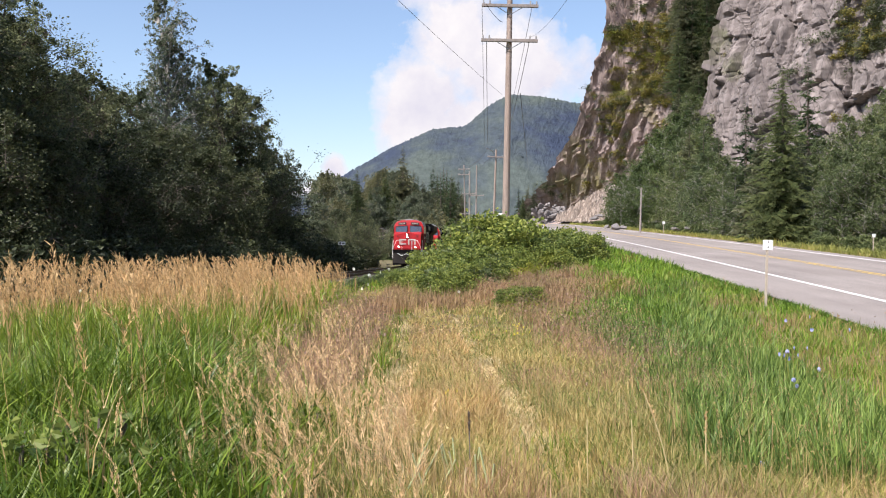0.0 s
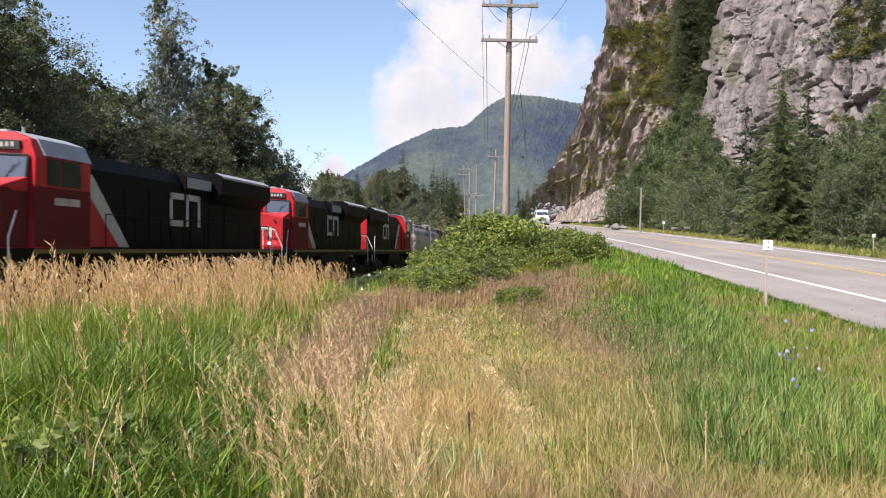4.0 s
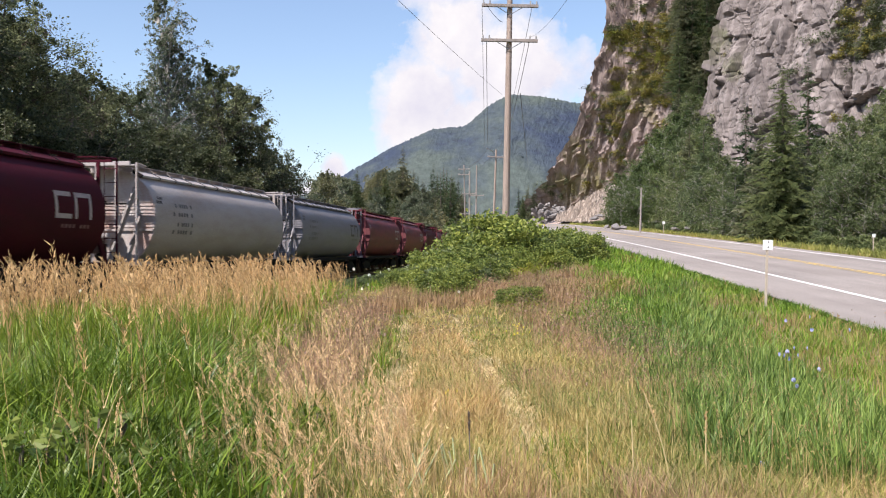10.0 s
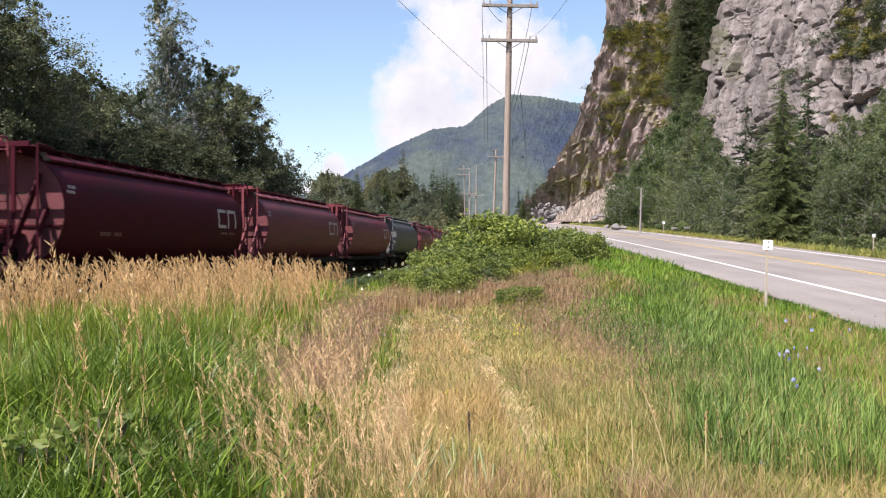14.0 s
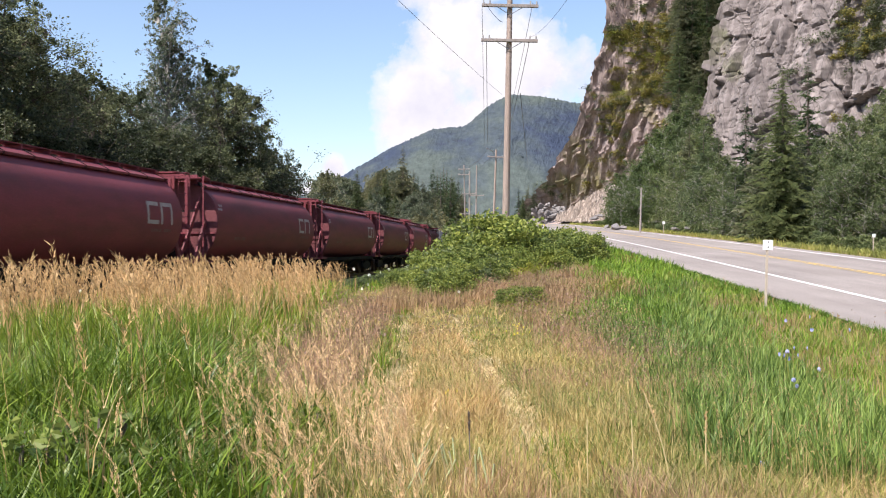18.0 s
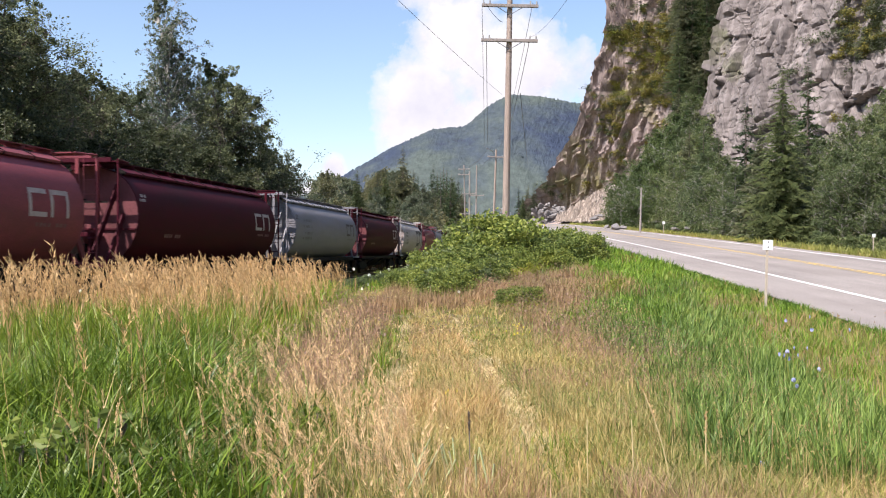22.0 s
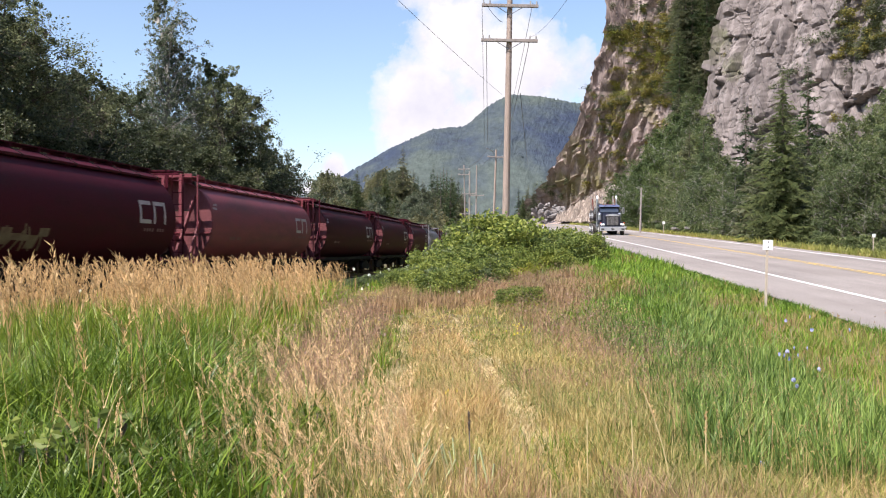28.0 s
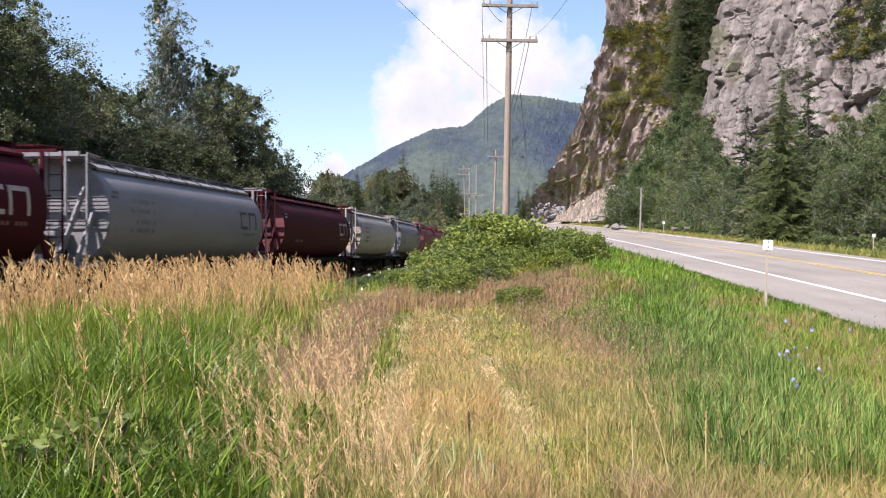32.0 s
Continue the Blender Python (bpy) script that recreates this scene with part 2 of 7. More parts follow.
M["petal_white"] = leafy("petals_white", (0.75, 0.76, 0.70), (0.9, 0.9, 0.85), 0.3)
M["petal_yellow"] = leafy("petals_yellow", (0.75, 0.55, 0.03), (0.9, 0.75, 0.1), 0.3)
M["rock_dark"] = rock_mat("cliff_dark", (0.42, 0.34, 0.32), (0.19, 0.15, 0.145), (0.19, 0.17, 0.06), 0.6)
M["rock_grey"] = rock_mat("cliff_grey", (0.262, 0.23, 0.22), (0.098, 0.084, 0.082), (0.12, 0.13, 0.05), 0.66, scale=0.2)
M["rubble"] = paint("rubble", (0.36, 0.295, 0.265), 0.95, dirt=(0.28, 0.2, 0.17), amount=0.7, scale=0.4, fine=3, bump=0.6)
M["boulder"] = paint("boulder", (0.20, 0.185, 0.178), 0.95, dirt=(0.10, 0.09, 0.088), amount=0.5, scale=0.8, fine=6, bump=0.5, vary=0.15)
M["scree"] = leafy("scree_stone", (0.20, 0.165, 0.15), (0.50, 0.42, 0.385), 0.0, rough=0.95)
M["ballast"] = paint("ballast", (0.13, 0.12, 0.112), 0.95, dirt=(0.06, 0.053, 0.046), amount=0.6, scale=0.8, fine=18, bump=0.9)


def asphalt_mat():
    m, n, l, b = shader("asphalt")
    big = noise_tex(n, l, 0.25, 4.0)
    lane = noise_tex(n, l, 0.9, 5.0, 0.6, stretch=(1, 0.05, 1))
    fine = noise_tex(n, l, 60.0, 2.0)
    c = ramp(n, l, big, [(0.3, (0.218, 0.190, 0.173)), (0.7, (0.282, 0.249, 0.228))])
    c = mixc(n, l, 1.0, c, ramp(n, l, lane, [(0.35, (0.82,) * 3), (0.65, (1.08,) * 3)]), "MULTIPLY")
    c = mixc(n, l, 1.0, c, ramp(n, l, fine, [(0.3, (0.7,) * 3), (0.7, (1.25,) * 3)]), "MULTIPLY")
    l.new(c, b.inputs["Base Color"])
    b.inputs["Roughness"].default_value = 0.85
    bumped(n, l, b, fine, 0.4, 0.006)
    return m


def ground_mat():
    m, n, l, b = shader("soil_and_thatch")
    big = noise_tex(n, l, 0.3, 6.0)
    fine = noise_tex(n, l, 9.0, 5.0, 0.7)
    c = ramp(n, l, big, [(0.3, (0.085, 0.09, 0.03)), (0.5, (0.15, 0.125, 0.055)), (0.7, (0.19, 0.15, 0.08))])
    c = mixc(n, l, 1.0, c, ramp(n, l, fine, [(0.3, (0.45,) * 3), (0.7, (1.35,) * 3)]), "MULTIPLY")
    l.new(c, b.inputs["Base Color"])
    b.inputs["Roughness"].default_value = 0.95
    bumped(n, l, b, fine, 0.8, 0.05)
    return m


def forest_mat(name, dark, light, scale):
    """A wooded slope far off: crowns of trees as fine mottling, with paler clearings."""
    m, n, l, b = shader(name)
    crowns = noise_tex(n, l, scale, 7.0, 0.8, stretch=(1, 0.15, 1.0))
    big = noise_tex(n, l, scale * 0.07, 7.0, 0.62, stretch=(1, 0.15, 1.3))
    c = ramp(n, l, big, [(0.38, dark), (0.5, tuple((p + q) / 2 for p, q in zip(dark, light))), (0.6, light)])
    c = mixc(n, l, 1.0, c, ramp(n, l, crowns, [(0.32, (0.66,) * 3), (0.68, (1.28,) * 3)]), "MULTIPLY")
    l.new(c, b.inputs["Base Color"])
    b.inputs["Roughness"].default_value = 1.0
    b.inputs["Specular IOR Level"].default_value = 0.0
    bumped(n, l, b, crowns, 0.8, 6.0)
    return m


M["asphalt"] = asphalt_mat()
M["ground"] = ground_mat()
# Haze of the distance is mixed into these blue base colours
M["mountain"] = forest_mat("mountain_forest_hazed", (0.046, 0.060, 0.092), (0.088, 0.108, 0.100), 0.075)
M["hill"] = forest_mat("hill_floor", (0.035, 0.05, 0.022), (0.08, 0.09, 0.04), 0.3)


def cloud_mat():
    m, n, l, b = shader("cloud")
    tc = n.new("ShaderNodeTexCoord")
    sep = n.new("ShaderNodeSeparateXYZ")
    l.new(tc.outputs["Object"], sep.inputs[0])

    def maths(op, a, c):
        x = n.new("ShaderNodeMath")
        x.operation = op
        for i, v in enumerate((a, c)):
            if isinstance(v, (int, float)):
                x.inputs[i].default_value = v
            else:
                l.new(v, x.inputs[i])
        return x.outputs[0]

    def puff(cx, cz, rx, rz):
        a = maths("DIVIDE", maths("SUBTRACT", sep.outputs[0], cx), rx)
        c = maths("DIVIDE", maths("SUBTRACT", sep.outputs[2], cz), rz)
        return maths("SUBTRACT", 1.0, maths("SQRT", maths("ADD", maths("MULTIPLY", a, a), maths("MULTIPLY", c, c)), 0.0))

    body = None
    for *p, thin in ((-95, 694, 250, 250, 0.0),
                     (60, 973, 230, 300, 0.0),
                     (-150, 540, 180, 170, 0.0),
                     (294, 800, 430, 300, 0.0),
                     (150, 560, 330, 220, 0.0),
                     (66, 1300, 320, 320, 0.0),
                     (-485, 360, 62, 85, 0.0),
                     (-590, 240, 120, 75, 0.0),
                     (560, 640, 420, 170, 0.7),
                     (1500, 1900, 500, 200, 0.0),
                     (-900, 2000, 600, 200, 0.0)):
        q = maths("SUBTRACT", puff(*p), thin)
        body = q if body is None else maths("MAXIMUM", body, q)
    wisps = noise_tex(n, l, 0.0065, 9.0, 0.6)
    fine = noise_tex(n, l, 0.0022, 6.0, 0.6)
    d = maths("ADD", body, maths("MULTIPLY", maths("SUBTRACT", wisps, 0.5), 1.25))
    alpha = ramp(n, l, d, [(0.0, (0, 0, 0)), (0.12, (0.4,) * 3), (0.5, (1, 1, 1))])
    e = n.new("ShaderNodeEmission")
    l.new(ramp(n, l, fine, [(0.35, (0.80, 0.80, 0.88)), (0.58, (1.0, 0.99, 0.98))]), e.inputs[0])
    e.inputs[1].default_value = 0.6
    t = n.new("ShaderNodeBsdfTransparent")
    x = n.new("ShaderNodeMixShader")
    l.new(alpha, x.inputs[0])
    l.new(t.outputs[0], x.inputs[1])
    l.new(e.outputs[0], x.inputs[2])
    l.new(x.outputs[0], n["Material Output"].inputs[0])
    return m


M["cloud"] = cloud_mat()


# ---- mesh helpers ----
def mesh_np(name, verts, faces, material, smooth=False):
    """A mesh from arrays: verts (n, 3) and faces (m, k), all with k corners."""
    verts, faces = np.asarray(verts, np.float32), np.asarray(faces, np.int32)
    me = bpy.data.meshes.new(name)
    k = faces.shape[1]
    me.vertices.add(len(verts))
    me.vertices.foreach_set("co", verts.ravel())
    me.loops.add(faces.size)
    me.loops.foreach_set("vertex_index", faces.ravel())
    me.polygons.add(len(faces))
    me.polygons.foreach_set("loop_start", np.arange(0, faces.size, k, dtype=np.int32))
    me.polygons.foreach_set("use_smooth", np.full(len(faces), smooth))
    me.materials.append(material)
    me.update(calc_edges=True)
    return me


def box(bm, x0, x1, y0, y1, z0, z1, bevel=0.0):
    r = bmesh.ops.create_cube(bm, size=1, matrix=Matrix.Translation(((x0 + x1) / 2, (y0 + y1) / 2, (z0 + z1) / 2)) @ Matrix.Diagonal((x1 - x0, y1 - y0, z1 - z0, 1)))
    if bevel:
        edges = list({e for v in r["verts"] for e in v.link_edges})
        bmesh.ops.bevel(bm, geom=edges, offset=bevel, segments=2, affect="EDGES", profile=0.6)
    return r["verts"]


def rod(bm, a, c, r, r2=None, seg=6):
    a, c = Vector(a), Vector(c)
    d = c - a
    m = Matrix.Translation((a + c) / 2) @ d.to_track_quat("Z", "Y").to_matrix().to_4x4()
    bmesh.ops.create_cone(bm, cap_ends=True, segments=seg, radius1=r, radius2=r if r2 is None else r2, depth=d.length, matrix=m)


def tube(bm, pts, r, seg=6):
    for a, c in zip(pts[:-1], pts[1:]):
        rod(bm, a, c, r, seg=seg)


def prism(bm, outline, x0, x1, axis="x"):
    """An outline of (u, z) pairs pushed from x0 to x1 along x (u is y) or along y (u is x)."""
    place = (lambda u, z, s: (s, u, z)) if axis == "x" else (lambda u, z, s: (u, s, z))
    a = [bm.verts.new(place(u, z, x0)) for u, z in outline]
    c = [bm.verts.new(place(u, z, x1)) for u, z in outline]
    n = len(outline)
    fs = [bm.faces.new(a), bm.faces.new(c[::-1])]
    fs += [bm.faces.new((a[i], c[i], c[(i + 1) % n], a[(i + 1) % n])) for i in range(n)]
    bmesh.ops.recalc_face_normals(bm, faces=fs)
    return fs


def finish(bm, name, material, smooth=False):
    me = bpy.data.meshes.new(name)
    bm.to_mesh(me)
    bm.free()
    me.materials.append(material)
    if smooth:
        for p in me.polygons:
            p.use_smooth = True
        me.set_sharp_from_angle(angle=radians(35))
    return me


def part(name, bm, material, parent, label="", smooth=False):
    ob = new(name, finish(bm, name, material, smooth))
    ob.parent = parent
    if label:
        tagged(ob, label)
    return ob


def group_at(name, m, label, category, group=""):
    e = new(name)
    e.matrix_world = m
    return tagged(e, label, category, group)


def B():
    return bmesh.new()


# ---- the plan: road, track, ground ----
ROAD_Y = np.array([-80, -30, 0, 23.6, 34.6, 52.8, 90, 130, 180, 240, 300, 400])
ROAD_X = np.array([5.0, 7.4, 9.2, 10.9, 11.65, 12.85, 14.7, 15.7, 16.0, 16.0, 15.8, 13.0])
ROAD_FIT = np.polyfit(ROAD_Y / 100, ROAD_X, 5)


def road_x(y):
    """The near edge line of the road."""
    return np.polyval(ROAD_FIT, np.clip(y, -80, 400) / 100)


def road_z(y):
    return -0.59 + 0.0385 * np.clip(y, -60, 330) - 0.00006 * np.clip(np.asarray(y) - 200, 0, 200) ** 2


RAIL_TOP = 0.03
S = np.arange(-640, 1100.5, 0.5)
u = np.clip(S, -25, 150)
TH = 0.1288647 + 0.000594 * u - 0.5 * 5.06e-5 * u ** 2 + 0.7482514e-6 * u ** 3 / 6
TH = np.where(S > 150, TH * (1 - np.clip((S - 150) / 60, 0, 1) ** 2 * (3 - 2 * np.clip((S - 150) / 60, 0, 1))), TH)
TX = np.concatenate(([0], np.cumsum(np.sin((TH[1:] + TH[:-1]) / 2) * 0.5)))
TY = np.concatenate(([0], np.cumsum(np.cos((TH[1:] + TH[:-1]) / 2) * 0.5)))
i0 = int(np.argmin(abs(S)))
TX += -12.6356 - TX[i0]
TY += 18.0108 - TY[i0]


def track(s):
    return np.interp(s, S, TX), np.interp(s, S, TY)


def track_x(y):
    return np.interp(y, TY, TX)


def smooth01(v):
    v = np.clip(v, 0, 1)
    return v * v * (3 - 2 * v)


def ground_z(x, y):
    """Height of the ground under everything, for arrays."""
    x, y = np.asarray(x, float), np.asarray(y, float)
    rx, rz, tx = road_x(y), road_z(y), track_x(y)
    edge = rx - 2.5
    low = -0.28 + 0.28 * smooth01((24 - y) / 20) * smooth01((x + 9) / 5)
    w = np.maximum(edge - (tx + 3.2), 2.0)
    f = smooth01((x - tx - 3.2) / w)
    rise = np.where(y > 22, f, smooth01((x - (edge - 6)) / 6))
    blend = smooth01((y - 18) / 14)
    near = smooth01((x - (edge - 6)) / 6)
    k = near * (1 - blend) + f * blend
    z = low * (1 - k) + (rz - 0.12) * k
    under = (x > edge)
    z = np.where(under, rz - 0.10, z)
    far = rx + 7.7 + 1.2
    z = np.where(x > far, rz - 0.10 - 0.35 * smooth01((x - far) / 2.0) + 0.42 * np.clip(x - far - 4.5, 0, 60), z)
    left = tx - 4.0
    z = np.where(x < left, -0.28 + 0.05 * np.clip(left - x, 0, 40) * 0.3, z)
    return z


# ---- setting: ground, road, track bed, mountain, cliffs ----
def sheet(name, xs, ys, zf, material, smooth=True):
    X, Y = np.meshgrid(xs, ys)
    V = np.stack([X, Y, zf(X, Y)], -1).reshape(-1, 3)
    n, m = len(xs), len(ys)
    i = (np.arange(m - 1)[:, None] * n + np.arange(n - 1)).ravel()
    return mesh_np(name, V, np.stack([i, i + 1, i + n + 1, i + n], 1), material, smooth)


def ripple(x, y):
    return 0.035 * np.sin(x * 2.1 + 0.7 * np.sin(y * 0.9)) * np.sin(y * 1.3 + 1.1) + 0.02 * np.sin(x * 5.3 + y * 3.7)


def wheel_ruts(x, y):
    """The two wheel tracks, worn a little into the ground."""
    c = 0.33 - 0.025 * y - 0.012 * np.clip(y - 22, 0, 40) ** 2
    near = np.minimum(abs(x - c + 0.65), abs(x - c - 0.65))
    return -0.05 * np.exp(-(near / 0.2) ** 2) * smooth01((y + 20) / 5) * smooth01((34 - y) / 6)


def whole_ground(x, y):
    out = np.clip((np.hypot(np.clip(abs(x) - 90, 0, None), np.clip(y - 330, 0, None)) / 300), 0, 1)
    off_road = 1 - ((x > road_x(y) - 3.2) & (x < road_x(y) + 9.5))
    return ground_z(x, y) * (1 - out) + (-2.0) * out + ripple(x, y) * off_road + wheel_ruts(x, y)


gx = np.concatenate([[-4000, -1500, -600, -250, -120, -80], np.arange(-50, -4, 0.5), np.arange(-4, 3.01, 0.125), np.arange(3.5, 60.1, 0.5), [70, 85, 110, 160, 250, 600, 1500, 4000]])
gy = np.concatenate([[-3000, -800, -250, -120, -60], np.arange(-40, 70, 0.6), np.arange(70, 340, 2.5), [380, 450, 600, 900, 1500, 2500, 4600]])
tagged(new("ground", sheet("ground", gx, gy, whole_ground, M["ground"])), "meadow soil with thatch and short herbs", "ground", kind="structure")


def ribbon(name, off0, off1, lift, material, y0=-70, y1=330, step=2.0, parent=None):
    ys = np.arange(y0, y1 + 0.01, step)
    a = np.stack([road_x(ys) + off0, ys, road_z(ys) + lift], 1)
    c = np.stack([road_x(ys) + off1, ys, road_z(ys) + lift], 1)
    V = np.concatenate([a, c])
    n = len(ys)
    i = np.arange(n - 1)
    ob = new(name, mesh_np(name, V, np.stack([i, i + n, i + n + 1, i + 1], 1), material, True))
    ob.parent = parent
    return ob


road = tagged(ribbon("road", -2.45, 8.75, 0.0, M["asphalt"]), "two-lane asphalt highway, pale grey and worn", "road", kind="structure")
ribbon("edge_line", -0.09, 0.09, 0.006, M["line_white"], parent=road)
ribbon("edge_line", 7.61, 7.79, 0.006, M["line_white"], parent=road)
ribbon("center_line", 3.72, 3.84, 0.006, M["line_yellow"], parent=road)
ribbon("center_line", 3.98, 4.10, 0.006, M["line_yellow"], parent=road)


def along_track(s0, s1, step, section, name, material, z=RAIL_TOP, smooth=False):
    """A cross-section of (side, height) pairs swept along the track; side is positive towards the road."""
    ss = np.arange(s0, s1 + 0.01, step)
    x, y = track(ss)
    th = np.interp(ss, S, TH)
    V = [np.stack([x + a * np.cos(th), y - a * np.sin(th), np.full_like(x, z + h)], 1) for a, h in section]
    k, n = len(section), len(ss)
    V = np.stack(V, 1).reshape(-1, 3)
    i = (np.arange(n - 1)[:, None] * k + np.arange(k - 1)).ravel()
    return mesh_np(name, V, np.stack([i, i + 1, i + k + 1, i + k], 1), material, smooth)


bed = tagged(new("track_bed", along_track(-80, 330, 1.0, [(-3.4, -0.75), (-2.1, -0.235), (2.1, -0.235), (3.6, -0.75)], "track_bed", M["ballast"])),
             "grey crushed-stone ballast under the railway track", "track bed", kind="structure")
railway = tagged(new("railway_track"), "steel rails on dark timber sleepers", "railway track", kind="structure")
for side in (-0.7525, 0.7525):
    sec = [(side - 0.07, -0.18), (side - 0.07, -0.165), (side - 0.012, -0.14), (side - 0.012, -0.04), (side - 0.036, -0.03),
           (side - 0.036, 0.0), (side + 0.036, 0.0), (side + 0.036, -0.03), (side + 0.012, -0.04), (side + 0.012, -0.14), (side + 0.07, -0.165), (side + 0.07, -0.18)]
    r = new("rail", along_track(-80, 300, 2.0, sec, "rail", M["rust"]))
    r.parent = railway
    t = new("rail_head", along_track(-80, 300, 2.0, [(side - 0.03, 0.003), (side + 0.03, 0.003)], "rail_head", M["steel"]))
    t.parent = r

rng = np.random.default_rng(4)
# loose stones of the ballast where it shows
ss = rng.uniform(15, 105, 5000)
sx, sy = track(ss)
sth = np.interp(ss, S, TH)
side = rng.uniform(1.2, 3.5, 5000) * np.where(rng.random(5000) < 0.2, -1, 1)
zz = RAIL_TOP - 0.235 - np.clip(abs(side) - 2.1, 0, 2) * 0.36
P = np.stack([sx + side * np.cos(sth), sy - side * np.sin(sth), zz], 1)
rad = rng.uniform(0.02, 0.05, 5000)[:, None]
o = np.array([[1, 0, 0], [-0.5, 0.87, 0], [-0.5, -0.87, 0], [0, 0, 0.9]])
V = (P[:, None] + o[None] * rad[:, None] * rng.uniform(0.6, 1.4, (5000, 4, 1))).reshape(-1, 3)
i = np.arange(5000)[:, None] * 4
tagged(new("ballast_stones", mesh_np("ballast_stones", V, np.concatenate([i + [0, 1, 3], i + [1, 2, 3], i + [2, 0, 3]]), M["boulder"])),
       "loose grey ballast stones", "stones", kind="stuff")


def mountain(name, y_top, depth, peaks, rough, material, label, seed, width=2.2, foot=0.0):
    """A wooded ridge. peaks: (x, height) along the skyline."""
    px, pz = np.array([p[0] for p in peaks], float), np.array([p[1] for p in peaks], float)
    xs = np.concatenate([np.linspace(px[0], -760, 20), np.linspace(-750, 750, 480), np.linspace(760, px[-1], 20)])
    top = np.interp(xs, px, pz)
    k = np.hanning(15)
    top = np.convolve(np.pad(top, 7, mode="edge"), k / k.sum(), "valid")
    vs = np.linspace(0, 1, 70)
    V = np.zeros((len(vs), len(xs), 3))
    for j, v in enumerate(vs):
        for i, x in enumerate(xs):
            n1 = noise.fractal(Vector((x * 0.004, v * 3.0, seed)), 1.0, 2.0, 6)
            n2 = noise.fractal(Vector((x * 0.03, v * 22.0, seed + 5)), 0.9, 2.0, 4)
            prof = v ** 0.85
            V[j, i] = (x * (0.6 + 0.4 * v) + n1 * rough * 1.2 * (1 - v), y_top - depth * (1 - v) + n1 * rough * 2 * (1 - v), foot + (top[i] - foot) * prof + n1 * rough * v * (1 - v) * 1.8 + n2 * rough * 0.045 + (noise.noise(Vector((x * 0.21, v * 150.0, seed))) + noise.noise(Vector((x * 0.47, v * 300.0, seed)))) * 3.2 * (0.4 + v))
    n, m = len(xs), len(vs)
    i = (np.arange(m - 1)[:, None] * n + np.arange(n - 1)).ravel()
    tagged(new(name, mesh_np(name, V.reshape(-1, 3), np.stack([i, i + 1, i + n + 1, i + n], 1), material, True)), label, "mountain", kind="structure")


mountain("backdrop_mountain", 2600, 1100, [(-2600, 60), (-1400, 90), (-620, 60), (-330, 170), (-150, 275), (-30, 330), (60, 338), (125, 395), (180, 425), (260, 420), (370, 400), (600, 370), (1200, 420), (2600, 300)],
         45, M["mountain"], "distant forested mountain, haze painted blue-green", 3.0)
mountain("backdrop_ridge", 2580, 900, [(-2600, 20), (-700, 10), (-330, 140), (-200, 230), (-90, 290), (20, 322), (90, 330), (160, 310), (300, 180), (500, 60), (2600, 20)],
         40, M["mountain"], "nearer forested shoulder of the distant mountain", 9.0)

clouds = new("backdrop_clouds", mesh_np("backdrop_clouds", [(-3500, 0, -100), (3500, 0, -100), (3500, 0, 3200), (-3500, 0, 3200)], [(0, 1, 2, 3)], M["cloud"]))
clouds.location = (0, 4300, 0)
clouds.visible_shadow = False
tagged(clouds, "white cumulus clouds far behind the mountains", "clouds", kind="structure")


FACES = {}


def facets(a, c, seed, band):
    """Broken rock: each cell is a plane with a step and a tilt of its own, bevelled along its joints; also how near a joint lies."""
    d, pts = noise.voronoi(Vector((a, c, seed)), distance_metric="CHEBYCHEV")
    f = []
    for p in pts[:2]:
        h = noise.cell_vector(p * 37.7)
        f.append((h.x - 0.5) * 1.6 + (h.y - 0.5) * 1.5 * (a - p.x) + (h.z - 0.4) * 0.9 * (c - p.y))
    gap = d[1] - d[0]
    w = 0.5 + 0.5 * min(1, gap / band)
    return f[0] * w + f[1] * (1 - w), gap


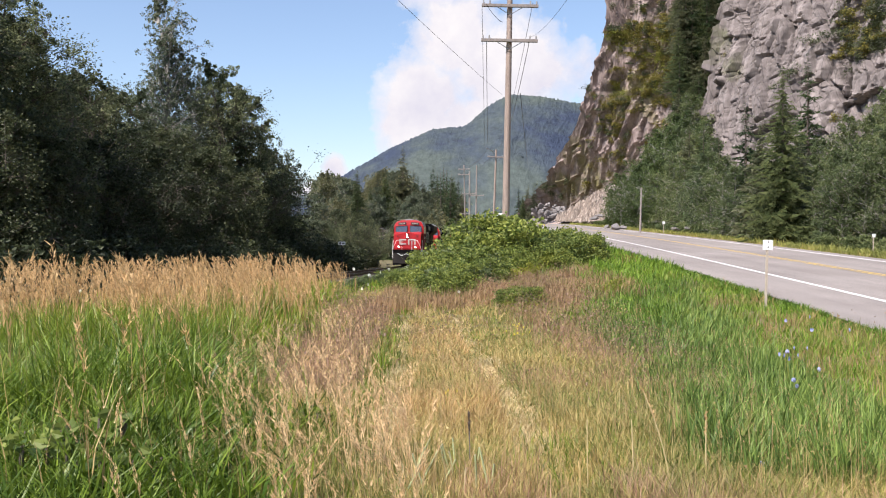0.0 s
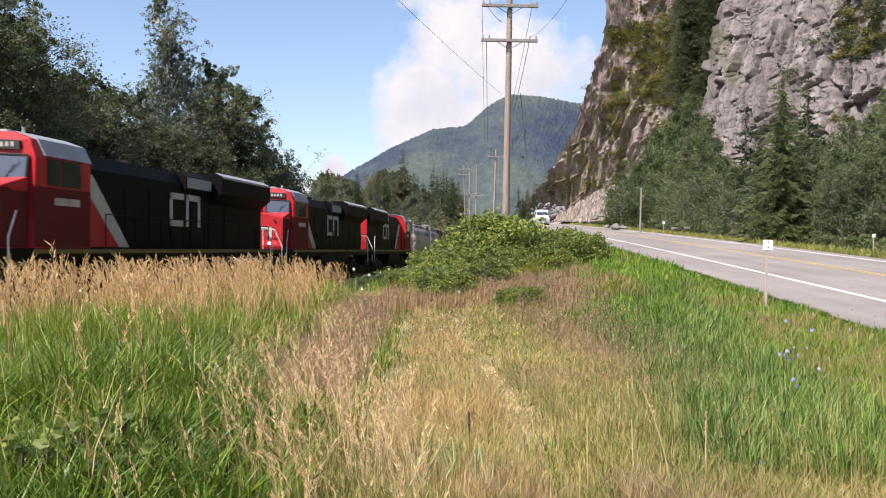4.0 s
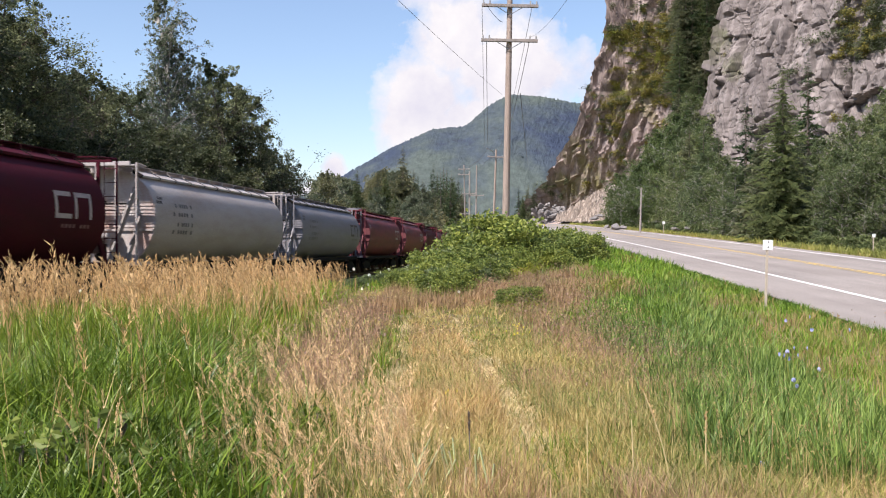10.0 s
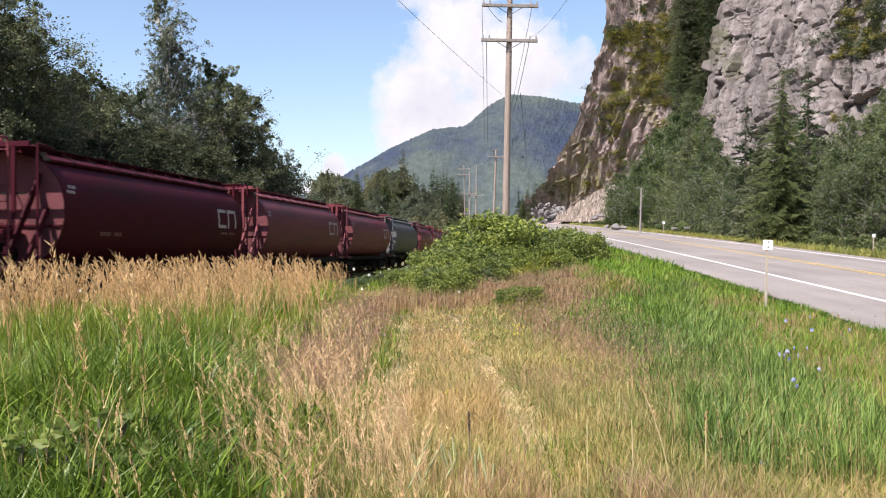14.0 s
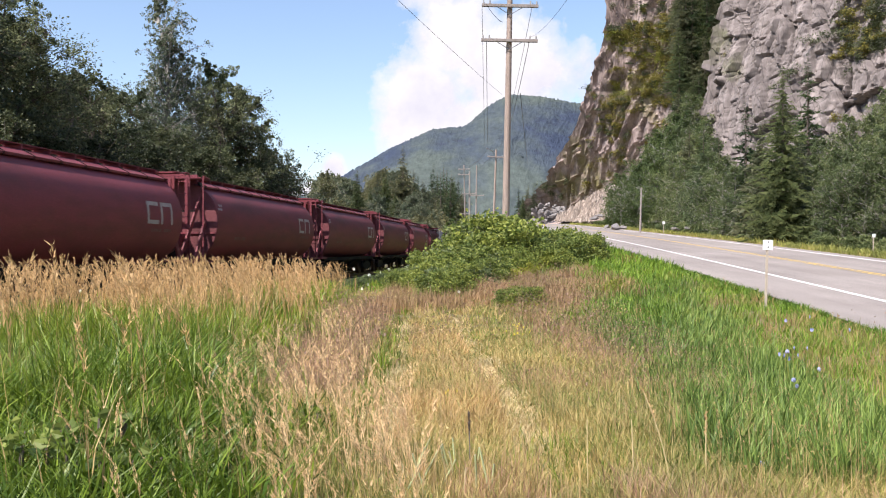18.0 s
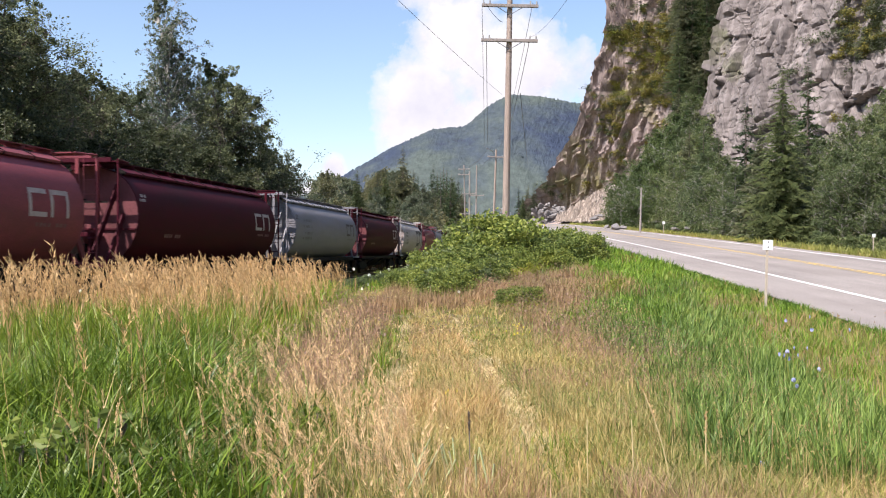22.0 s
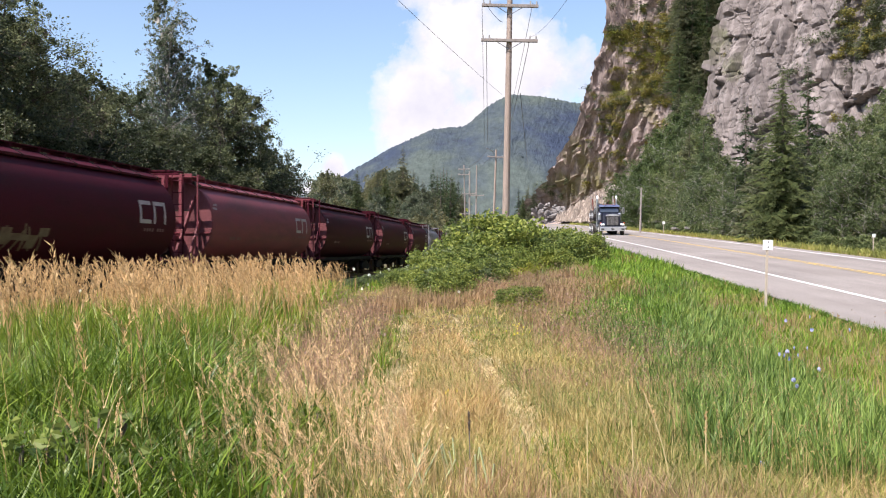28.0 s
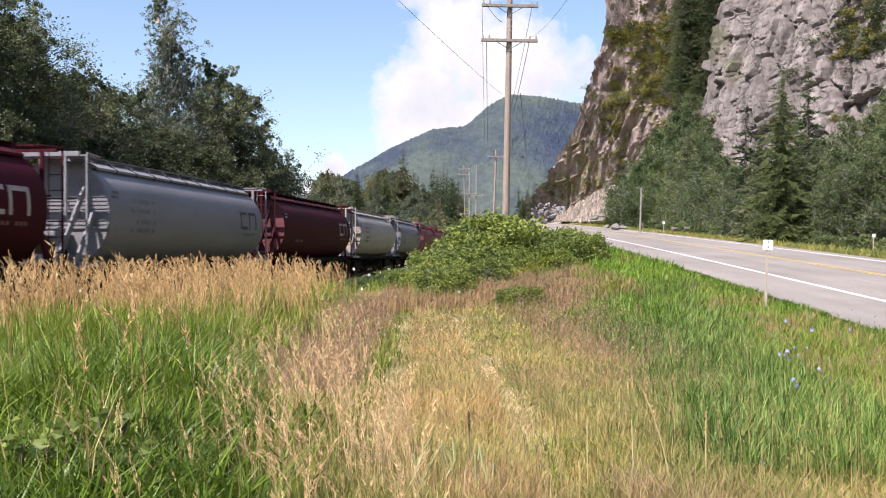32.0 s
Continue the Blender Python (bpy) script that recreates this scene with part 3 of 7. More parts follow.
def cliff(name, plan, material, label, nu, nv, seed, near, high, lean=0.22, bulk=5.0, block=2.2, side=1, slant=0.22, tall=1.4, over=0.0):
    """A rock face along a plan of (x, y, base, top) stations; ledges, slabs and joints are real relief.
    near: the stretch of the plan, in metres along it, and high: the height, up to which the relief is finest."""
    st = np.array(plan, float)
    d = np.concatenate(([0], np.cumsum(np.hypot(*np.diff(st[:, :2], axis=0).T))))
    k = nu // 8
    us = np.concatenate([np.linspace(0, near[0], k, endpoint=False), np.linspace(near[0], near[1], nu - 2 * k, endpoint=False), np.linspace(near[1], d[-1], k)])
    col = [np.interp(us, d, st[:, c]) for c in range(4)]
    nx, ny = np.gradient(col[1], us), -np.gradient(col[0], us)
    ln = np.hypot(nx, ny)
    w = np.hanning(41)
    nx, ny = (np.convolve(np.pad(side * q / ln, 20, mode="edge"), w / w.sum(), "valid") for q in (nx, ny))
    vs = np.concatenate([np.linspace(0, high, nv - nv // 6, endpoint=False), np.linspace(high, 1, nv // 6)])
    V = np.zeros((nv, nu, 3))
    for j, v in enumerate(vs):
        for i in range(nu):
            z = col[2][i] + (col[3][i] - col[2][i]) * v
            u = us[i]
            big = noise.fractal(Vector((u * 0.045, z * 0.03, seed)), 1.0, 2.1, 4)
            wx, wz = u + z * slant + big * 0.8, z - u * 0.25 + big * 0.8
            f1, j1 = facets(wx / 8.0, wz / (8.0 * tall), seed, 0.05)
            f2, j2 = facets(wx / 2.9 + 40, wz / (2.9 * tall), seed + 3, 0.07)
            f3, j3 = facets(wx / 1.1 + 80, wz / (1.1 * tall), seed + 6, 0.12)
            fine = noise.fractal(Vector((u * 0.9, z * 0.7, seed + 7)), 0.7, 2.0, 3)
            out = big * bulk + (f1 + 0.5 * f2 + 0.15 * f3 + 0.10 * fine) * block - 0.9 * block * max(0, 1 - j1 / 0.05) - 0.55 * block * max(0, 1 - j2 / 0.08) - 0.14 * block * max(0, 1 - j3 / 0.14)
            back = lean * z + 5.0 * v ** 3
            V[j, i] = (col[0][i] + nx[i] * (out - back) + over * max(0.0, z - 10), col[1][i] + ny[i] * (out - back), z + 0.1 * f2)
    k = (np.arange(nv - 1)[:, None] * nu + np.arange(nu - 1)).ravel()
    me = mesh_np(name, V.reshape(-1, 3), np.stack([k, k + nu, k + nu + 1, k + 1], 1), material, True)
    me.set_sharp_from_angle(angle=radians(28))
    FACES[name] = V
    return tagged(new(name, me), label, "cliff", kind="structure")


cliff("cliff_dark", [(28, 276, 2, 12), (34, 256, 2, 21), (41, 244, 2, 33), (45.5, 236, 2, 46), (47.5, 232, 2, 58), (49.5, 228, 2, 84), (56, 214, 2, 84), (61, 196, 2, 90), (65, 176, 2, 90)],
      M["rock_dark"], "dark brown rock face with mossy ledges", 300, 240, 1.3, (8, 84), 0.78, lean=0.08, bulk=2.2, block=1.3, side=-1, slant=-0.5, tall=2.2)
cliff("cliff_grey", [(66, 200, 2, 80), (53, 180, 2, 80), (36.5, 158, 2, 75), (42, 141, 2, 75), (51, 124, 2, 70), (64, 108, 2, 70), (80, 94, 2, 70), (114, 70, 2, 70), (154, 24, 2, 70)],
      M["rock_grey"], "pale grey fractured granite cliff", 330, 270, 5.1, (40, 94), 0.56, lean=0.17, bulk=2.3, block=1.4, slant=0.3, tall=1.9, over=0.10)


# ---- vegetation builders ----
LATTICE = np.random.default_rng(1234).random((128, 128))


def patch(x, y, size, seed=0):
    """Smooth random patches from 0 to 1, about size metres across."""
    a, c = np.asarray(x) / size + 17.3 * seed + 500, np.asarray(y) / size + 9.1 * seed + 500
    i, j = np.floor(a).astype(int), np.floor(c).astype(int)
    f, h = smooth01(a - i), smooth01(c - j)
    g_ = lambda p, q: LATTICE[(i + p) % 128, (j + q) % 128]
    return (g_(0, 0) * (1 - f) + g_(1, 0) * f) * (1 - h) + (g_(0, 1) * (1 - f) + g_(1, 1) * f) * h


def patches(x, y, size, seed=0):
    return 0.6 * patch(x, y, size, seed) + 0.4 * patch(x, y, size * 0.37, seed + 3)


def leaf_mesh(name, centres, size, material, seed, flat=0.5, long=1.5):
    """One leaf spray, a bent diamond of two triangles, at each centre."""
    r = np.random.default_rng(seed)
    n = len(centres)
    a = r.normal(size=(n, 3))
    a[:, 2] *= flat
    a /= np.linalg.norm(a, axis=1)[:, None]
    b = np.cross(a, r.normal(size=(n, 3)))
    b /= np.linalg.norm(b, axis=1)[:, None]
    c = np.cross(a, b)
    s = (size * r.uniform(0.6, 1.4, n))[:, None]
    V = np.stack([centres - a * s * long / 2, centres + b * s * 0.5 + c * s * 0.15, centres + a * s * long / 2, centres - b * s * 0.5 + c * s * 0.15], 1).reshape(-1, 3)
    i = np.arange(n)[:, None] * 4
    return mesh_np(name, V, np.concatenate([i + [0, 1, 2], i + [0, 2, 3]]), material)


def limb_mesh(name, segs, material, sides=5):
    """Tapered limbs: segs of (a, b, radius a, radius b)."""
    V, F = [], []
    ang = np.linspace(0, 2 * np.pi, sides, endpoint=False)
    for a, b, ra, rb in segs:
        a, b = np.array(a, float), np.array(b, float)
        d = (b - a) / (np.linalg.norm(b - a) + 1e-9)
        p = np.cross(d, [0.3, 0.9, 0.2])
        p /= np.linalg.norm(p)
        q = np.cross(d, p)
        k = len(V) * sides
        ring = np.cos(ang)[:, None] * p + np.sin(ang)[:, None] * q
        V += [a + ring * ra, b + ring * rb]
        for i in range(sides):
            j = (i + 1) % sides
            F.append((k + i, k + j, k + sides + j, k + sides + i))
    return mesh_np(name, np.concatenate(V), F, material, True)


def broadleaf(label, height, spread, leaves, size, leaf, bark, seed, low=0.12, top=1.0, nodes=11, rise=(0.15, 0.85), airy=0.19):
    """A tapered trunk with limbs, and a crown of leaf sprays gathered in clumps round the limbs' ends."""
    r = np.random.default_rng(seed)
    segs, tips = [], []
    p = np.zeros(3)
    n = nodes
    for i in range(n):
        q = p + np.array([r.normal(0, 0.02) * height * 0.4, r.normal(0, 0.02) * height * 0.4, height * 0.95 / n])
        segs.append((p, q, 0.016 * height * (1 - i / n) + 0.02, 0.016 * height * (1 - (i + 1) / n) + 0.02))
        p = q
        t = (i + 1) / n
        if t > low:
            for _ in range(int(4 + 3 * (1 - t))):
                az = r.uniform(0, 2 * np.pi)
                reach = spread * (0.35 + 0.75 * np.sin(np.pi * min(1, (t * 0.85 + 0.18))) ** top) * r.uniform(0.45, 1.1)
                e = p + np.array([np.cos(az) * reach, np.sin(az) * reach, r.uniform(*rise) * reach])
                m = (p + e) / 2 + r.normal(0, 0.08, 3) * reach + [0, 0, 0.08 * reach]
                w = 0.006 * height * (1 - 0.6 * t)
                segs += [(p, m, w, w * 0.6), (m, e, w * 0.6, w * 0.2)]
                tips += [(m, reach * 0.42), (e, reach * 0.40), ((m + e) / 2, reach * 0.42)]
    tips.append((p, spread * 0.25))
    twigs = []
    for c, rad in tips:
        for _ in range(5):
            e = np.array(c) + r.normal(size=3) * rad * [0.50, 0.50, 0.58]
            twigs.append((e, rad * airy * r.uniform(0.5, 1.5)))
            segs.append((np.array(c) + [0, 0, -0.1 * rad], e, 0.012, 0.004))
    k = r.integers(0, len(twigs), leaves)
    c = np.array([twigs[j][0] for j in k]) + r.normal(size=(leaves, 3)) * np.array([twigs[j][1] for j in k])[:, None] * [1, 1, 0.9]
    c = c[c[:, 2] > 0.02 * height]
    e = tagged(new("tree"), label, "tree")
    for nm, me in (("trunk", limb_mesh("trunk", segs, bark)), ("crown", leaf_mesh("crown", c, size, leaf, seed + 50))):
        ob = new(nm, me)
        ob.parent = e
    return e


def conifer(label, height, spread, seed, leaf, bark, rows=26, gaps=0.0, fine=6, frond=0.40):
    """A straight trunk and drooping boughs, each a feathered spray of narrow needle fronds."""
    r = np.random.default_rng(seed)
    segs = [((0, 0, 0), (0, 0, height * 0.5), 0.014 * height, 0.009 * height), ((0, 0, height * 0.5), (0, 0, height), 0.009 * height, 0.01)]
    V, F = [], []
    for i in range(rows):
        t = 0.10 + 0.9 * i / rows
        reach0 = spread * (1 - t) ** 0.8 + 0.12
        for _ in range(int(7 + 5 * (1 - t))):
            if r.random() < gaps:
                continue
            az = r.uniform(0, 2 * np.pi)
            reach = reach0 * r.uniform(0.35, 1.2)
            z0 = height * t + r.normal(0, 0.02) * height
            d = np.array([np.cos(az), np.sin(az), 0])
            sd = np.array([-d[1], d[0], 0])
            m = fine
            sag, bow = r.uniform(0.05, 0.5), r.normal(0, 0.18)
            for j in range(m):
                f = (j + 1) / m
                base = d * reach * f * 0.85 + sd * reach * bow * f * f + [0, 0, z0 - sag * reach * f ** 1.4 + 0.12 * reach * f ** 3]
                for sg in (-1, 1):
                    ln = reach * frond * (1 - 0.5 * f) * r.uniform(0.4, 1.4)
                    tip = base + (d * r.uniform(0.3, 1.0) + sd * sg * r.uniform(0.3, 1.0)) * ln + [0, 0, r.normal(-0.25, 0.25) * ln]
                    w = ln * 1.6 / fine
                    k = len(V)
                    V += [base + d * w, base - d * w * 0.4 + [0, 0, -0.05 * ln], tip, (base + tip) / 2 + [0, 0, -0.28 * ln]]
                    F += [(k, k + 1, k + 2), (k, k + 2, k + 3)]
    e = tagged(new("conifer"), label, "tree")
    for nm, me in (("trunk", limb_mesh("trunk", segs, bark)), ("needle_crown", mesh_np("needle_crown", V, F, leaf))):
        ob = new(nm, me)
        ob.parent = e
    return e


def shrub(label, height, spread, leaves, size, leaf, seed, flat=0.6):
    r = np.random.default_rng(seed)
    segs, tips = [], []
    for i in range(24):
        az, out = r.uniform(0, 2 * np.pi), spread * np.sqrt(r.uniform(0, 1)) * 0.8
        e = np.array([np.cos(az) * out, np.sin(az) * out, height * r.uniform(0.4, 1.08) * (1 - 0.35 * (out / spread) ** 2)])
        segs.append(((np.cos(az) * out * 0.2, np.sin(az) * out * 0.2, -0.1), e, 0.03, 0.008))
        tips += [(e, 0.24 * spread), (e * [0.85, 0.85, 0.62], 0.28 * spread), (e * [1.0, 1.0, 0.3], 0.28 * spread)]
    k = r.integers(0, len(tips), leaves)
    c = np.array([tips[j][0] for j in k]) + r.normal(size=(leaves, 3)) * np.array([tips[j][1] * 0.55 for j in k])[:, None] * [1, 1, 0.6]
    c = c[(c[:, 2] > 0.0)]
    e = tagged(new("shrub"), label, "shrub")
    for nm, me in (("stem", limb_mesh("stem", segs, M["bark"], 4)), ("foliage", leaf_mesh("foliage", c, size, leaf, seed + 9, flat))):
        ob = new(nm, me)
        ob.parent = e
    return e


def settle(proto, x, y, turn=0.0, size=1.0, z=None, first=[]):
    """Stands a copy of a prototype on the ground; the first use of each prototype moves the prototype itself."""
    zz = float(ground_z(x, y)) - 0.05 if z is None else z
    m = pose(x, y, zz, 0, 0, turn)
    if proto not in first:
        first.append(proto)
        ob = proto
        ob.matrix_basis = m
    else:
        ob = copy_thing(proto, m)
    ob.scale = (size, size, size)
    return ob


def screen(px, y):
    """The place on the ground at distance y that lies px to the right of the view's left edge."""
    return (px - 784) / 1695 * y


# left wood
alder = [broadleaf("tall broad-leaved tree with dark green crown", 15, 3.7, 44000, 0.080, M["leaf_tall"], M["bark"], 11, rise=(0.3, 1.2), airy=0.15),
         broadleaf("broad-leaved tree with dense dark foliage", 13, 4.0, 52000, 0.082, M["leaf_left"], M["bark"], 12, low=0.05, rise=(0.25, 1.1), airy=0.16),
         broadleaf("slender broad-leaved tree with open grey-green crown", 17, 2.0, 24000, 0.075, M["leaf_pale"], M["bark_pale"], 13, low=0.16, nodes=22, rise=(0.5, 1.5), top=0.6, airy=0.15),
         broadleaf("young leafy tree beside the railway", 8, 3.0, 30000, 0.085, M["leaf_painted_shade"], M["bark"], 14, low=0.03)]
for k, (px, y, kind, size, turn) in enumerate((
        (-60, 36, 1, 1.0, 10), (5, 40, 0, 0.92, 80), (40, 41, 1, 0.86, 110), (84, 43, 0, 0.60, 140), (118, 46, 1, 0.72, 30), (160, 50, 1, 0.82, 220), (205, 53, 1, 0.80, 300), (240, 58, 0, 0.74, 20),
        (298, 62, 2, 1.13, 65), (322, 63, 2, 0.92, 200), (268, 66, 2, 0.82, 310), (362, 64, 2, 0.88, 140), (290, 58, 1, 0.68, 190), (335, 60, 1, 0.66, 75), (402, 66, 0, 0.95, 260), (435, 68, 1, 0.98, 330), (462, 72, 0, 0.75, 40), (385, 70, 2, 0.82, 90),
        (488, 76, 3, 1.15, 100), (505, 82, 3, 0.85, 20), (40, 50, 0, 0.78, 10), (140, 60, 0, 0.84, 200), (-20, 52, 0, 1.2, 90), (230, 68, 1, 0.8, 210), (330, 70, 0, 0.7, 250), (380, 76, 0, 0.86, 310),
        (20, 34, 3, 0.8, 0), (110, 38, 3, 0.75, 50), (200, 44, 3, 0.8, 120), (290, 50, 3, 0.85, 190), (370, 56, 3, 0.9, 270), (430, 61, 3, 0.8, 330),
        (-260, 44, 0, 1.0, 30), (-480, 40, 1, 1.1, 70))):
    settle(alder[kind], screen(px, y * 1.14) - 0.5, y * 1.14, turn, size * 1.13)
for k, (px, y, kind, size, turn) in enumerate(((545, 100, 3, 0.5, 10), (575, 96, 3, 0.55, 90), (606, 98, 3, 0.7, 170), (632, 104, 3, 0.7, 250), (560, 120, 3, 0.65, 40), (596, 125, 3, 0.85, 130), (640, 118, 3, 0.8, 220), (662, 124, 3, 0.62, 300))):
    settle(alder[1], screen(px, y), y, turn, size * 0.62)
for px, y, size in ((552, 92, 0.45), (590, 94, 0.42), (618, 96, 0.55), (648, 98, 0.6), (668, 108, 0.5)):
    settle(alder[0], screen(px, y), y, px * 7 % 360, size * 0.62)

# wooded hill beyond the bend
hx = np.linspace(-62, 7.0, 60)
hy = np.linspace(150, 330, 60)


def hill_z(x, y):
    x, y = np.asarray(x, float), np.asarray(y, float)
    return -2 + 13.5 * smooth01((y - 155) / 45) * smooth01((0.022 * (y - 165) - x) / 9) * (0.75 + 0.25 * np.sin(x * 0.21 + 1) * np.cos(y * 0.07)) * (1 - 0.4 * smooth01((-x - 22) / 25))


tagged(new("wooded_hill", sheet("wooded_hill", hx, hy, hill_z, M["hill"])), "low wooded hill beside the track", "hill", kind="structure")
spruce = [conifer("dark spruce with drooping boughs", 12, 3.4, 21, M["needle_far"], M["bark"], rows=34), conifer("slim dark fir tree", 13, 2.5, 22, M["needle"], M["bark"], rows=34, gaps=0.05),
          conifer("olive-green cedar with full boughs", 11, 2.9, 23, M["needle_dry"], M["bark"], rows=74, fine=13, gaps=0.15, frond=0.26)]
r5 = np.random.default_rng(31)
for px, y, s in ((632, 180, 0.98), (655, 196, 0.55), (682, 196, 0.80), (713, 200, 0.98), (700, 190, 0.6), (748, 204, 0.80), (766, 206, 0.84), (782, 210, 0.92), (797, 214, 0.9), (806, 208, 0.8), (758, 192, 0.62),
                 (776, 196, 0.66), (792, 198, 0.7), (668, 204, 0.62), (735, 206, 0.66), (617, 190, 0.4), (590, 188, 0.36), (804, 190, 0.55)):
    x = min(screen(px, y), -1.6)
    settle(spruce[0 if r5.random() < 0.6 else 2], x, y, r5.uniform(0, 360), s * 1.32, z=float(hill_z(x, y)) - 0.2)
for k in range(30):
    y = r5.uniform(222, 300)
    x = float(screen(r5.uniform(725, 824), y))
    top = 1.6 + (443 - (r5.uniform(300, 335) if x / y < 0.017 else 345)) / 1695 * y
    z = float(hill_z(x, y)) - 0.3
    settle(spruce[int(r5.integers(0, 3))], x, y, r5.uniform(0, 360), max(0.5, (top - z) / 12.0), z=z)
olive = [broadleaf("olive-green hillside tree with open crown", 8, 2.6, 15000, 0.15, M["leaf_hill"], M["bark_pale"], 15, low=0.05),
         broadleaf("leafy grey-green tree on the hillside", 8, 2.2, 13000, 0.15, M["leaf_pale"], M["bark_pale"], 16, low=0.05, rise=(0.3, 1.1))]
for k in range(150):
    y = r5.uniform(160, 222)
    px = r5.uniform(560, 812)
    x = min(screen(px, y), -2.5)
    if abs(px - 666) < 26 and y < 190:
        continue
    settle(olive[int(r5.integers(0, 2))], x, y, r5.uniform(0, 360), r5.uniform(0.6, 1.15) * (0.8 + 0.35 * (y - 160) / 60), z=float(hill_z(x, y)) - 0.3)
# wood at the foot of the cliffs
mixed = [broadleaf("leafy mid-green roadside tree", 11, 3.0, 24000, 0.11, M["leaf_right"], M["bark_pale"], 41, low=0.04),
         broadleaf("bright green young alder tree", 10, 2.8, 22000, 0.11, M["leaf_alder"], M["bark_pale"], 42, low=0.04)]
for px, y, kind, s in ((1575, 62, 0, 0.66), (1530, 64, 0, 0.6), (1490, 66, 0, 0.6), (1455, 72, 0, 0.52), (1610, 70, 0, 0.75), (1545, 76, 0, 0.68), (1510, 72, 0, 0.6), (1470, 78, 0, 0.55), (1255, 100, 0, 0.8), (1280, 92, 0, 0.72), (1300, 88, 0, 0.62),
                       (1190, 125, 0, 0.85), (1160, 130, 1, 0.95), (1130, 138, 1, 0.95), (1100, 148, 1, 0.85), (1085, 155, 1, 0.62), (1210, 118, 0, 0.8), (1235, 108, 0, 0.72), (1170, 150, 1, 1.3), (1200, 145, 1, 1.25), (1145, 160, 1, 1.0),
                       (1500, 86, 0, 0.7), (1450, 84, 0, 0.62), (1415, 90, 0, 0.65), (1650, 58, 0, 0.8), (1720, 60, 0, 0.9), (1335, 95, 0, 0.7), (1230, 130, 0, 1.0), (1260, 122, 0, 0.9), (1575, 95, 0, 0.75)):
    settle(mixed[kind], screen(px, y), y, r5.uniform(0, 360), s)
for px, y, z, kind, s in ((1205, 150, 9, 1, 1.35), (1182, 150, 6, 1, 1.3), (1160, 148, 4, 1, 1.25), (1222, 154, 12, 0, 1.3), (1135, 146, 3, 1, 1.1), (1215, 140, 5, 0, 1.3)):
    settle(mixed[kind], screen(px, y), y, r5.uniform(0, 360), s, z=z)
for px, y, kind, s in ((1385, 70, 2, 1.22), (1350, 82, 0, 0.95), (1410, 74, 0, 0.8), (1320, 90, 1, 1.05), (1245, 104, 1, 0.95), (1272, 100, 1, 0.85), (1345, 88, 2, 0.9), (1430, 86, 1, 1.15), (1365, 72, 2, 0.7), (1220, 125, 0, 1.1), (1240, 120, 2, 0.8),
                       (935, 270, 0, 0.9), (925, 262, 2, 0.7), (945, 255, 0, 0.8), (918, 280, 1, 0.8), (955, 250, 2, 0.55)):
    settle(spruce[kind], screen(px, y), y, r5.uniform(0, 360), s, z=float(ground_z(screen(px, y), y)) - 0.2)
# wooded gully between the cliffs
gu, gv = np.linspace(0, 1, 16), np.linspace(0, 1, 24)
GV = np.array([(screen(1204 + 66 * a + 34 * c + (1 - a) * 14 * math.sin(c * 11), 160) + 6 * c, 160 + 30 * c + 2 * math.sin(a * 9 + c * 7), 3 + 80 * c) for c in gv for a in gu])
gi = (np.arange(23)[:, None] * 16 + np.arange(15)).ravel()
tagged(new("gully_slope", mesh_np("gully_slope", GV, np.stack([gi, gi + 1, gi + 17, gi + 16], 1), M["hill"], True)), "steep wooded gully between the cliffs", "slope", kind="structure")
for k in range(70):
    a, c = r5.uniform(-0.05, 1.0), r5.uniform(0.03, 0.75)
    settle(spruce[int(r5.integers(0, 3))], float(screen(1192 + 75 * a + 30 * c, 160)) + 6 * c, 160 + 30 * c - 2.2, r5.uniform(0, 360), r5.uniform(0.6, 1.15), z=3 + 80 * c - 3.0)
